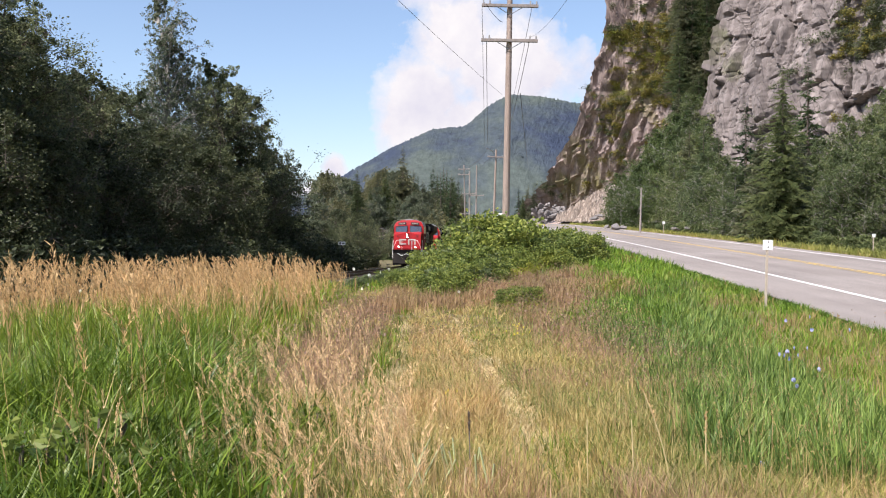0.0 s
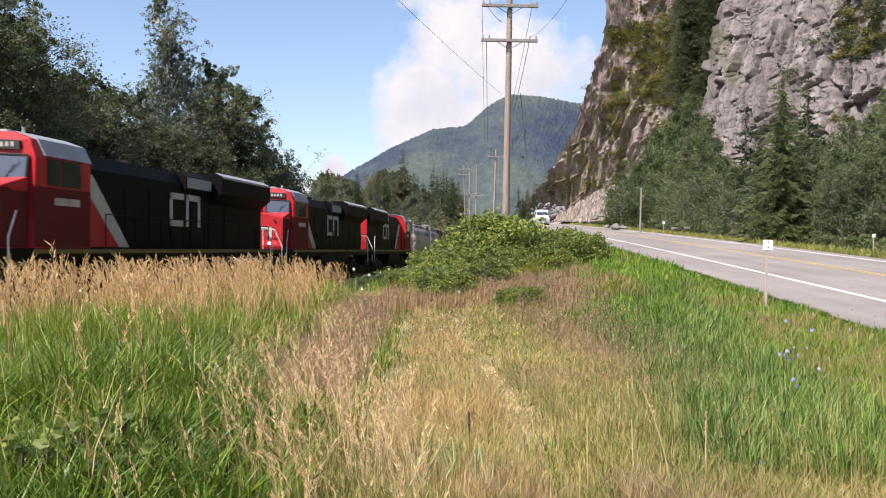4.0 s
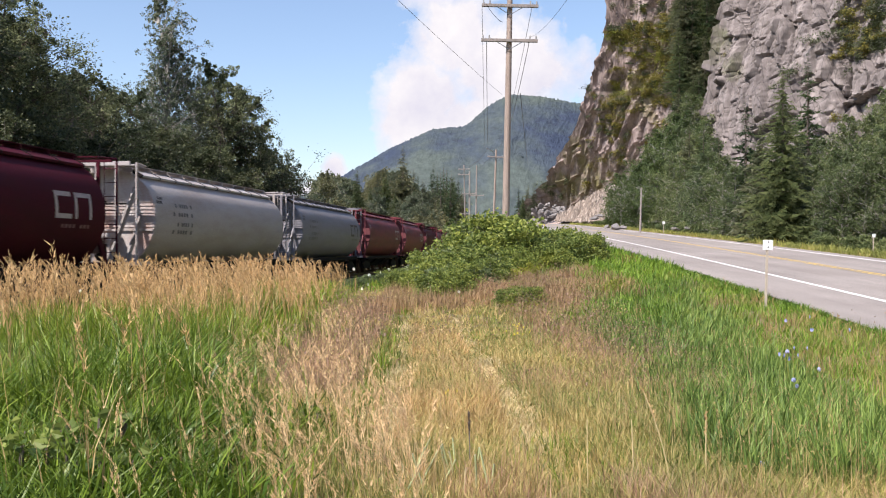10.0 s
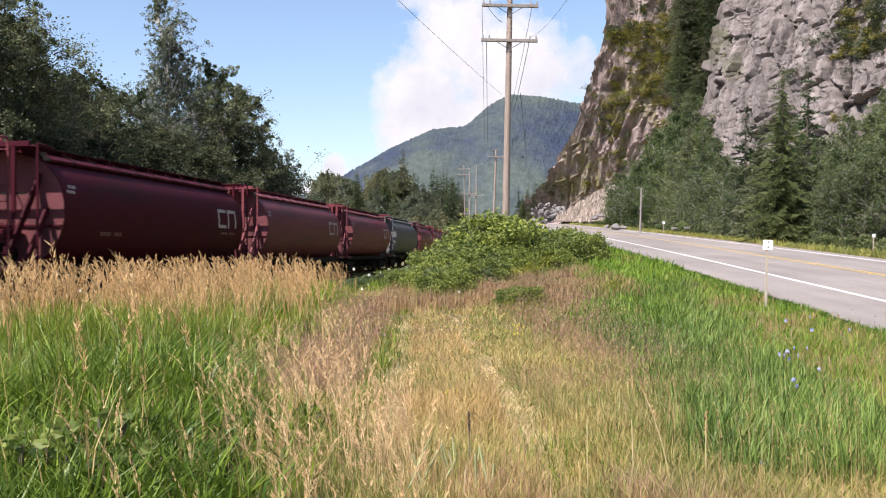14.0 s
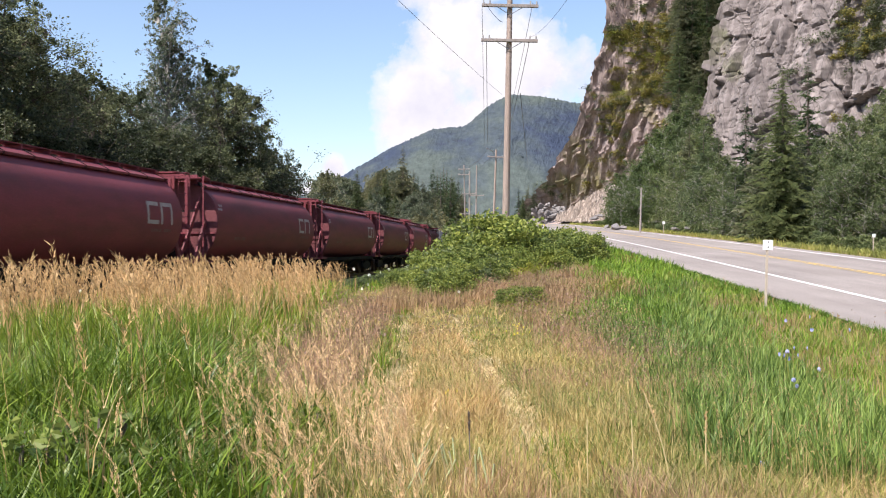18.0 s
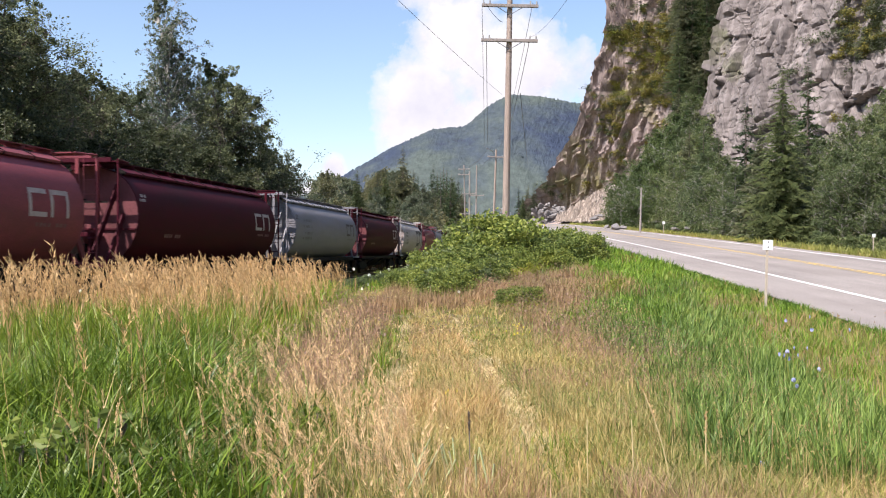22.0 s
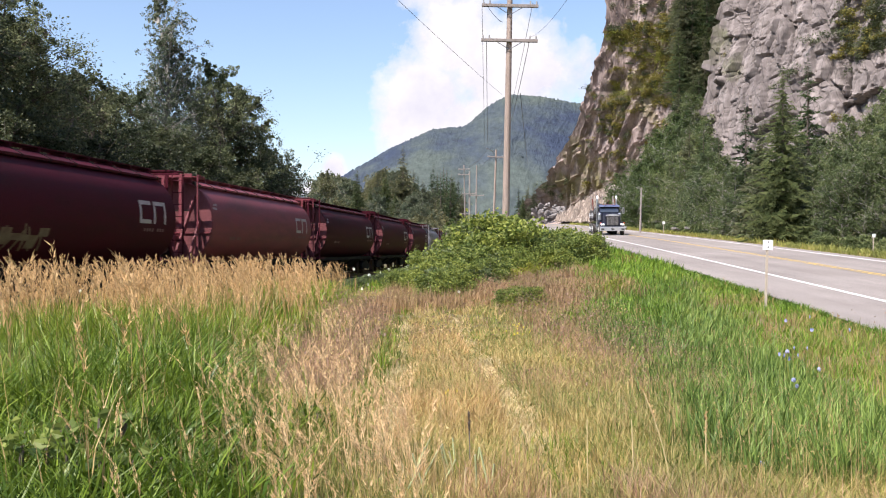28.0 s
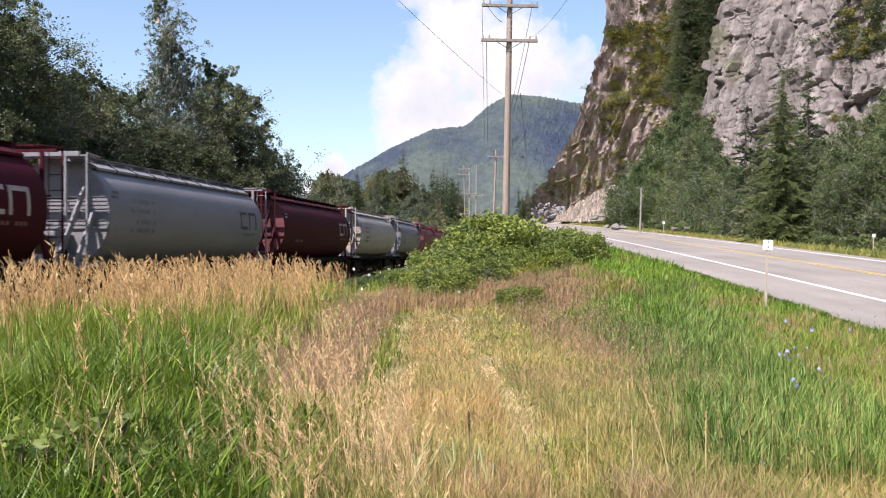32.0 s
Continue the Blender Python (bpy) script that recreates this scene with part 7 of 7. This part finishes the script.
        rod(b, (-3.3, sg * 0.98, 3.7), (-3.45, sg * 0.98, 3.98), 0.09, seg=12)
        ex = part("exhaust_stack", b, M["chrome"], e, "tall chrome exhaust stack")
        b = B()
        rod(b, (-3.3, sg * 0.98, 1.3), (-3.3, sg * 0.98, 2.5), 0.13, seg=12)
        part("heat_shield", b, M["steel"], ex)
        b = B()
        tube(b, [(-1.5, sg * 1.02, 2.75), (-1.3, sg * 1.42, 2.75), (-1.3, sg * 1.42, 2.2), (-1.5, sg * 1.02, 2.2)], 0.018, 5)
        rod(b, (-1.5, sg * 1.02, 2.2), (-1.3, sg * 1.42, 2.75), 0.014, seg=5)
        tube(b, [(-1.3, sg * 1.32, 2.18), (-1.3, sg * 1.52, 2.18), (-1.3, sg * 1.52, 2.76), (-1.3, sg * 1.32, 2.76), (-1.3, sg * 1.32, 2.18)], 0.022, 5)
        mr = part("mirror", b, M["chrome"], e)
        b = B()
        box(b, -1.33, -1.29, sg * 1.42 - 0.09, sg * 1.42 + 0.09, 2.2, 2.74, 0.015)
        part("mirror_back", b, M["frame_dark"], mr)
        b = B()
        prism(b, [(-1.75, 2.3), (-1.75, 2.8), (-2.5, 2.8), (-2.5, 2.3)], sg * 1.02, sg * 1.045, "y")
        part("side_window", b, M["glass"], cab)
        b = B()
        rod(b, (-3.2, sg * 0.92, 0.75), (-1.6, sg * 0.92, 0.75), 0.27, seg=16)
        part("fuel_tank", b, M["steel"], e)
        wheel(e, 0, sg * 1.08, 0.56, 0.3, out=sg)
        for y in (0.80, 1.13):
            for x in (-5.0, -6.35, -7.7):
                wheel(e, x, sg * y, 0.56, 0.26, out=sg)
            for x in (-4.9, -6.2, -7.5):
                wheel(e, x, sg * y, 0.56, 0.26, z=1.94, out=sg, name="trailer_wheel")
        b = B()
        box(b, -4.1, -3.55, sg * 0.75 - 0.3, sg * 0.75 + 0.3, 0.6, 1.35, 0.04)
        part("tool_box", b, M["steel"], e)
        b = B()
        for k in range(2):
            box(b, -2.9, -1.5, sg * 1.12 - 0.1, sg * 1.12 + 0.1, 0.48 + 0.36 * k, 0.53 + 0.36 * k)
        part("cab_step", b, M["steel"], e)
        b = B()
        box(b, -3.62, -3.5, sg * 0.78 - 0.06, sg * 0.78 + 0.06, 1.0, 3.25, 0.01)
        part("rack_post", b, M["steel"], e)
        b = B()
        rod(b, (-5.6, sg * 1.12, 2.3), (-5.6, sg * 1.18, 3.7), 0.07, seg=6)
        part("bunk_stake", b, M["bunk_red"], e)
        b = B()
        rod(b, (-7.3, sg * 1.12, 2.2), (-7.3, sg * 1.18, 4.1), 0.06, seg=6)
        part("bunk_stake", b, M["wood_grey"], e)
    b = B()
    box(b, -8.3, 0.8, -0.45, 0.45, 0.62, 0.95)
    part("chassis", b, M["frame_dark"], e)
    b = B()
    box(b, -8.2, -4.2, -0.4, 0.4, 1.35, 1.55)
    for x in (-4.9, -6.2, -7.5):
        rod(b, (x, -0.95, 1.94), (x, 0.95, 1.94), 0.09, seg=8)
    box(b, -8.0, -4.4, -0.55, 0.55, 2.05, 2.25)
    box(b, -5.0, -4.7, -1.2, 1.2, 2.36, 2.56, 0.03)
    part("trailer_frame", b, M["frame_dark"], e)
    b = B()
    tube(b, [(-7.2, 0.35, 2.2), (-5.0, 0.3, 3.3), (-2.9, 0.1, 3.45), (-2.2, 0.0, 3.4)], 0.10, 8)
    part("trailer_reach", b, M["rust"], e, "rusty trailer reach folded over the cab")
    b = B()
    rod(b, (-4.6, -1.05, 2.6), (-7.3, -1.16, 4.0), 0.035)
    rod(b, (-4.6, 1.05, 2.6), (-7.3, 1.16, 4.0), 0.035)
    part("stay_bar", b, M["wood_grey"], e)
    b = B()
    box(b, -3.55, -3.45, -0.72, 0.72, 1.0, 3.0, 0.02)
    part("headache_rack", b, M["frame_dark"], e)
    return e


def lane_pose(y, side):
    x0, x1 = float(road_x(y)) + side, float(road_x(y - 2)) + side
    z0, z1 = float(road_z(y)), float(road_z(y - 2))
    m = Matrix.Translation((x0, y, z0)) @ Vector((x1 - x0, -2, z1 - z0)).to_track_quat("X", "Z").to_matrix().to_4x4()
    return m


road_movers = []
wt = white_truck()
road_movers.append((wt, lambda t: 85.4 - 30.6 * (t - 7), 2.36))
lt = log_truck()
road_movers.append((lt, lambda t: 37.6 - 29.4 * (t - 30), 2.12))


def road_rows(f, side):
    """Rows every 0.4 s while on the built road; before and after that the truck goes on in a straight line."""
    ts = [t for t in np.arange(0, 32.01, 0.4)]
    out = []
    for t in ts:
        y = f(t)
        if y > 330 or y < -75:
            yc = min(max(y, -75), 330)
            m = lane_pose(yc, side)
            m = Matrix.Translation((0, y - yc, 0)) @ m
        else:
            m = lane_pose(y, side)
        out.append((float(t), m))
    return out


# ---- poles, wires, signs ----
def utility_pole(x, y, z, height, r, arms, lean=0.0, label="weathered wooden utility pole with crossarms", material="wood_pole", arm_len=2.7, lamp=False, twist=0.0):
    e = group_at("utility_pole", pose(x, y, z, 0, lean, twist), label, "utility pole")
    b = B()
    rod(b, (0, 0, -0.2), (0, 0, height), r, r * 0.66, seg=14)
    part("pole", b, M[material], e, smooth=True)
    for az in arms:
        b = B()
        box(b, -arm_len / 2, arm_len / 2, -r - 0.14, -r + 0.02, az - 0.07, az + 0.07, 0.01)
        arm = part("crossarm", b, M["wood_grey"], e)
        b = B()
        rod(b, (-arm_len * 0.24, -r - 0.1, az - 0.05), (0, -r, az - 0.42), 0.018)
        rod(b, (arm_len * 0.24, -r - 0.1, az - 0.05), (0, -r, az - 0.42), 0.018)
        part("arm_brace", b, M["steel"], arm)
        for sx in (-0.47, -0.36, 0.36, 0.47):
            b = B()
            rod(b, (sx * arm_len, -r - 0.06, az + 0.06), (sx * arm_len, -r - 0.06, az + 0.24), 0.045, 0.03, seg=8)
            part("insulator", b, M["insulator"], arm)
    if lamp:
        b = B()
        tube(b, [(0, 0, height - 0.4), (-0.6, 0, height - 0.1), (-0.95, 0, height + 0.1)], 0.05)
        box(b, -1.25, -0.9, -0.1, 0.1, height + 0.05, height + 0.18, 0.02)
        part("lamp_arm", b, M["steel"], e)
    return e


PY = 46.0
utility_pole(screen(893, PY), PY, float(ground_z(screen(893, PY), PY)) - 0.2, 14.2, 0.19, (11.32, 12.98), lean=1.1, arm_len=2.7)
utility_pole(screen(871, 118), 118, float(ground_z(screen(871, 118), 118)) - 1.5, 14.2, 0.17, (13.3,), lean=2.0, arm_len=2.1, lamp=True)
utility_pole(screen(842, 165), 165, 0.0, 16.2, 0.17, (11.0,), lean=0.5, arm_len=2.6, lamp=False, material="wood_grey")
utility_pole(screen(831, 150), 150, 0.0, 14.0, 0.17, (10.4,), arm_len=2.4, material="wood_grey")
utility_pole(screen(824, 175), 175, -0.2, 17.4, 0.15, (15.6, 16.6), arm_len=2.2, lean=-1.0, material="wood_grey")
utility_pole(screen(823, 190), 190, -0.2, 13.0, 0.14, (9.0,), arm_len=2.0, material="wood_grey")
utility_pole(screen(1133, 108), 108, float(ground_z(screen(1133, 108), 108)) - 0.1, 5.3, 0.13, (), lean=1.5, label="short grey wooden pole beside the road", material="wood_grey")


def wire(points, r=0.012, sag=0.5):
    """A cable that hangs in a shallow curve between its points."""
    cu = bpy.data.curves.new("overhead_wire", "CURVE")
    cu.dimensions, cu.bevel_depth, cu.bevel_resolution = "3D", r, 1
    for a, c in zip(points[:-1], points[1:]):
        sp = cu.splines.new("POLY")
        n = 16
        sp.points.add(n)
        a, c = Vector(a), Vector(c)
        for i in range(n + 1):
            f = i / n
            p = a.lerp(c, f)
            sp.points[i].co = (p.x, p.y, p.z - sag * 4 * f * (1 - f), 1)
    cu.materials.append(M["wire"])
    return tagged(new("overhead_wire", cu), "thin dark overhead cable between poles", "cable")


def at_px(px, py, y):
    return (screen(px, y), y, EYE + (443 - py) / 1695 * y)


for a, c, rr, sg in ((at_px(861, 72, PY), at_px(863, 255, 118), 0.016, 0.5), (at_px(938, 68, PY), at_px(888, 258, 118), 0.016, 0.9), (at_px(853, 8, PY), at_px(858, 262, 118), 0.012, 0.3), (at_px(943, 5, PY), at_px(884, 262, 118), 0.012, 0.8),
                     (at_px(889, 168, PY), at_px(700, -4, 24), 0.006, 0.05), (at_px(889, 40, PY), at_px(861, 8, PY - 0.4), 0.012, 0.1), (at_px(880, 262, 118), at_px(847, 292, 165), 0.02, 0.6), (at_px(865, 262, 118), at_px(824, 296, 175), 0.02, 0.6),
                     (at_px(921, 165, 60), at_px(936, 300, 140), 0.02, 0.6), (at_px(938, 66, PY), at_px(1010, -10, 26), 0.006, 0.2), (at_px(1138, 330, 108), at_px(1600, 300, 64), 0.012, 0.5)):
    wire([a, c], rr, sg)


def delineator(x, y, h, z=None, label="pale wooden marker post with white reflector plate", plate=0.24):
    zz = float(ground_z(x, y)) if z is None else z
    e = group_at("marker_post", pose(x, y, zz, 0, 1.5, 0), label, "marker post", "marker posts along the road")
    b = B()
    box(b, -0.024, 0.024, -0.03, 0.03, -0.1, h - 0.06, 0.006)
    part("post", b, M["post_wood"], e)
    b = B()
    box(b, -plate / 2, plate / 2, -0.045, -0.032, h - plate, h, 0.004)
    pl = part("plate", b, M["sign_white"], e, "white square plate")
    for dz in (0.05, plate - 0.07):
        b = B()
        rod(b, (plate * 0.05, -0.046, h - dz), (plate * 0.05, -0.052, h - dz), 0.018, seg=8)
        part("bolt", b, M["sign_black"], pl)
    return e


delineator(screen(1355, 23.0), 23.0, 1.56, z=EYE - (540 - 443) / 1695 * 23.0)
delineator(screen(1174, 104), 104, 1.15, z=EYE + (443 - 411) / 1695 * 104, plate=0.28)
delineator(screen(1545, 56), 56, 1.15, z=EYE - (449 - 443) / 1695 * 56, plate=0.2)

e = group_at("milepost", pose(screen(605, 84) , 84, -0.4, 0, 0, 0), "small white railway milepost sign on a dark post", "sign")
b = B()
box(b, -0.04, 0.04, -0.04, 0.04, 0, 2.75)
part("post", b, M["frame_dark"], e)
b = B()
box(b, -0.32, 0.32, -0.06, -0.04, 2.45, 2.75, 0.01)
sg_ = part("sign_plate", b, M["sign_white"], e)
b = B()
box(b, -0.22, -0.08, -0.066, -0.058, 2.52, 2.68)
part("sign_bar", b, M["sign_black"], sg_)
b = B()
box(b, 0.0, 0.24, -0.066, -0.058, 2.56, 2.64)
part("sign_bar", b, M["sign_black"], sg_)

x, y = screen(974, 45), 45
e = group_at("marker_stake", pose(x, y, float(ground_z(x, y)), 0, -8, 0), "thin yellow marker stake in the bushes", "stake")
b = B()
rod(b, (0, 0, 0), (0, 0, 2.85 - float(ground_z(x, y))), 0.024)
part("stake", b, M["stick_yellow"], e)


# ---- rocks ----
def rock(x, y, z, sx, sy, sz, seed, material="boulder", label="pale angular boulder fallen beside the road"):
    b = B()
    bmesh.ops.create_icosphere(b, subdivisions=2, radius=1.25)
    knock = [(Vector((random.Random(seed * 9 + q).gauss(0, 1), random.Random(seed * 7 + q + 50).gauss(0, 1), random.Random(seed * 5 + q + 90).gauss(0, 1))).normalized(), 0.38 + 0.045 * q) for q in range(10)]
    r = random.Random(seed)
    o = Vector((r.uniform(0, 50), r.uniform(0, 50), r.uniform(0, 50)))
    for v in b.verts:
        c = noise.cell_vector(v.co * 1.3 + o)
        v.co *= 0.75 + 0.3 * c.x + 0.15 * noise.noise(v.co * 2 + o)
        for nrm, lim in knock:
            over = v.co.dot(nrm) - lim
            if over > 0:
                v.co -= nrm * over
        v.co.x, v.co.y, v.co.z = v.co.x * sx, v.co.y * sy, v.co.z * sz
    ob = new("boulder", finish(b, "boulder", M[material]))
    ob.location, ob.rotation_euler = (x, y, z), (0, 0, r.uniform(0, 6))
    return tagged(ob, label, "rock", "rocks below the cliff")


rr = random.Random(8)
for k in range(85):
    px = rr.uniform(944, 1006)
    py = rr.uniform(358 + abs(px - 970) * 0.5, 392)
    yy = 205 + rr.uniform(-6, 10)
    s = rr.uniform(0.4, 1.2) * rr.uniform(0.5, 1.0)
    rock(screen(px, yy), yy, EYE + (443 - py) / 1695 * yy, s * 1.3, s, s, k)
for k, (px, py, yy, s) in enumerate(((1052, 386, 135, 0.7), (1062, 382, 138, 0.6), (1092, 402, 108, 0.75), (1105, 403, 107, 0.6), (1075, 402, 112, 0.4), (1195, 405, 104, 0.4), (1215, 404, 104, 0.35))):
    rock(screen(px, yy), yy, EYE + (443 - py) / 1695 * yy, s * 1.4, s, s * 0.55, 100 + k)


for k in range(22):
    px = rr.uniform(642, 692)
    yy = rr.uniform(184, 192)
    x = float(screen(px, yy))
    s = rr.uniform(0.7, 1.5)
    rock(x, yy, float(hill_z(x, yy)) + rr.uniform(-0.2, 1.0), s * 1.2, s, s, 140 + k, material="rock_dark", label="brown rock outcrop on the wooded hillside")


def talus():
    """A fan of broken rock below the dark cliff."""
    r = np.random.default_rng(12)
    n = 5200
    t = r.random(n) ** 0.7
    px = 985 + (1085 - 985) * r.random(n) * (0.35 + 0.65 * t) + 30 * (1 - t) * 0
    top = 388 - (np.clip(px - 985, 0, 95) / 95) * 62 + 9 * (patches(px, 0 * px, 14, 3) - 0.5) + 5 * (patches(px, 0 * px, 4, 8) - 0.5)
    py = 391 - (391 - top) * r.random(n)
    yy = 196 + (391 - py) * 0.25 - (px - 985) * 0.16
    c = np.stack([(px - 784) / 1695 * yy, yy, EYE + (443 - py) / 1695 * yy], 1)
    s = r.uniform(0.12, 0.5, n) * (0.6 + 1.6 * r.random(n) ** 6)
    o = np.array([[1, 0, -0.4], [-0.5, 0.87, -0.4], [-0.5, -0.87, -0.4], [0, 0, 0.9]])
    V = (c[:, None] + o[None] * s[:, None, None] * r.uniform(0.6, 1.3, (n, 4, 1)) + r.normal(0, 0.08, (n, 4, 3)) * s[:, None, None]).reshape(-1, 3)
    i = np.arange(n)[:, None] * 4
    tagged(new("scree_stones", mesh_np("scree_stones", V, np.concatenate([i + [0, 1, 3], i + [1, 2, 3], i + [2, 0, 3]]), M["scree"])), "pinkish broken stones of the scree fan", "scree", kind="stuff")
    us, vs = np.linspace(0, 1, 24), np.linspace(0, 1, 16)
    V = []
    for v in vs:
        for uu in us:
            px_ = 955 + uu * 140
            tp = 391 - np.clip(px_ - 975, 0, 110) / 95 * 58 + 12 * (float(patches(px_, 0.0, 14, 3)) - 0.5)
            py_ = 394 - (394 - tp) * v
            y_ = 199 + (391 - py_) * 0.25 - (px_ - 985) * 0.16
            V.append(((px_ - 784) / 1695 * y_, y_, EYE + (443 - py_) / 1695 * y_ - 0.25))
    i = (np.arange(15)[:, None] * 24 + np.arange(23)).ravel()
    tagged(new("scree_slope", mesh_np("scree_slope", V, np.stack([i, i + 1, i + 25, i + 24], 1), M["rubble"], True)), "pinkish fan of broken rock below the cliff", "scree", kind="structure")


talus()


# ---- flowers ----
def flower(x, y, h, material, size, petals, label, stem="grass_olive", n=1, seed=0, name="flower"):
    r = random.Random(seed)
    e = group_at(name, pose(x, y, float(ground_z(x, y)), 0, 0, r.uniform(0, 360)), label, "flower")
    for k in range(n):
        tip = Vector((r.uniform(-0.12, 0.12) if n > 1 else 0.03, r.uniform(-0.12, 0.12) if n > 1 else 0, h * r.uniform(0.75, 1.0)))
        b = B()
        rod(b, (0, 0, 0), tip, 0.004, 0.002, seg=4)
        st = part("stem", b, M[stem], e)
        b = B()
        for p in range(petals):
            a = 2 * math.pi * p / petals
            vs = [b.verts.new(tip + Vector(q)) for q in ((0, 0, 0), (math.cos(a - 0.3) * size, -0.4 * size, math.sin(a - 0.3) * size), (math.cos(a + 0.3) * size, -0.5 * size, math.sin(a + 0.3) * size))]
            b.faces.new(vs)
        part("blossom", b, M[material], e)
    return e


for k, (px, py, yy) in enumerate(((1388, 560, 12.5), (1430, 556, 12.6), (1432, 582, 12.0), (1405, 604, 11.0), (1412, 606, 11.1), (1392, 622, 10.6), (1378, 622, 10.5), (1452, 634, 10.4), (1428, 616, 11.0), (1410, 660, 9.8), (1416, 672, 9.6), (1398, 612, 11.2), (1356, 818, 6.6), (1504, 575, 12.0), (1392, 628, 10.4))):
    x = screen(px, yy)
    flower(x, yy, max(0.15, EYE - (py - 443) / 1695 * yy - float(ground_z(x, yy))), "petal_blue", 0.024, 9, "sky-blue chicory flower on a thin stem", n=1, seed=k)
for k, (px, py, yy) in enumerate(((655, 480, 38), (672, 478, 40), (703, 470, 44), (690, 476, 42), (640, 505, 32), (810, 516, 27), (625, 470, 36), (720, 468, 46), (770, 500, 30), (650, 503, 31), (400, 490, 22), (145, 500, 16))):
    x = screen(px, yy)
    flower(x, yy, max(0.2, EYE - (py - 443) / 1695 * yy - float(ground_z(x, yy))), "petal_white", 0.0016 * yy, 8, "white wild carrot blossom above the grass", n=1, seed=50 + k)
for k, (px, py, yy) in enumerate(((915, 575, 17), (925, 572, 17.5), (938, 585, 16), (905, 580, 16.5), (1045, 600, 14.5), (790, 690, 9.5))):
    x = screen(px, yy)
    flower(x, yy, max(0.12, EYE - (py - 443) / 1695 * yy - float(ground_z(x, yy))), "petal_yellow", 0.02, 6, "small yellow meadow flower", n=3, seed=80 + k)

# mown stems and single stalks close to the camera
rs = random.Random(21)
for k in range(17):
    yy = rs.uniform(6.0, 6.9)
    x = float(screen(rs.uniform(688, 880), yy))
    e = group_at("cut_stem", pose(x, yy, float(ground_z(x, yy)), rs.uniform(-14, 14), rs.uniform(-22, 26), 0), "pale green cut stem standing in the grass", "plant stem", "cut stems in the meadow")
    b = B()
    h = rs.uniform(0.16, 0.40)
    rod(b, (0, 0, -0.03), (0.01, 0, h), 0.0075, 0.0065, seg=7)
    part("stem", b, M["cut_stem"], e)
    b = B()
    rod(b, (0.01, 0, h), (0.0105, 0, h + 0.003), 0.006, 0.0055, seg=7)
    part("cut_face", b, M["post_wood"], e, "pale cut end")
for px, top_px, top_py, yy, plume in ((1187, 1140, 692, 6.3, 1), (1250, 1253, 730, 6.4, 1), (1040, 1041, 745, 6.5, 0), (832, 830, 732, 6.6, 2), (1122, 1120, 745, 6.4, 0)):
    x = float(screen(px, yy))
    z0 = float(ground_z(x, yy))
    tip = (float(screen(top_px, yy)) - x, 0.05, EYE - (top_py - 443) / 1695 * yy - z0)
    e = group_at("dry_stalk", pose(x, yy, z0, 0, 0, 0), "dark brown seeding dock stalk in the meadow" if plume == 2 else "single tall dry grass stalk", "plant stem")
    b = B()
    pts = [(tip[0] * f ** 1.7, tip[1] * f, tip[2] * f) for f in (0, 0.25, 0.5, 0.75, 1.0)]
    tube(b, pts, 0.0042)
    part("stalk", b, M["bark" if plume == 2 else "straw"], e)
    if plume:
        b = B()
        for q in range(60):
            f = 1 - 0.32 * rs.random()
            c = Vector((tip[0] * f ** 1.7, tip[1] * f, tip[2] * f))
            o = Vector((rs.gauss(0, 0.008), rs.gauss(0, 0.008), 0.02))
            w = Vector((rs.gauss(0, 0.004), rs.gauss(0, 0.004), rs.gauss(0, 0.003)))
            b.faces.new([b.verts.new(c - w), b.verts.new(c + w), b.verts.new(c + o)])
        part("seed_plume", b, M["bark" if plume == 2 else "seed"], e)

# sleepers of the track, where the camera passes nearest
sleeper_mesh = None
for s in np.arange(-14, 112, 0.56):
    if sleeper_mesh is None:
        b = B()
        box(b, -0.115, 0.115, -1.3, 1.3, -0.34, -0.178, 0.012)
        sleeper_mesh = finish(b, "sleeper", M["sleeper"])
    ob = new("sleeper", sleeper_mesh)
    ob.matrix_basis = pose(*[float(v) for v in track(s)], RAIL_TOP, 0, 0, 90 - math.degrees(float(np.interp(s, S, TH))) + random.uniform(-1, 1))
    ob.parent = railway


def motions():
    for e, off in movers:
        walk(e, train_rows(off))
    for e, f, side in road_movers:
        walk(e, road_rows(f, side))


motions()
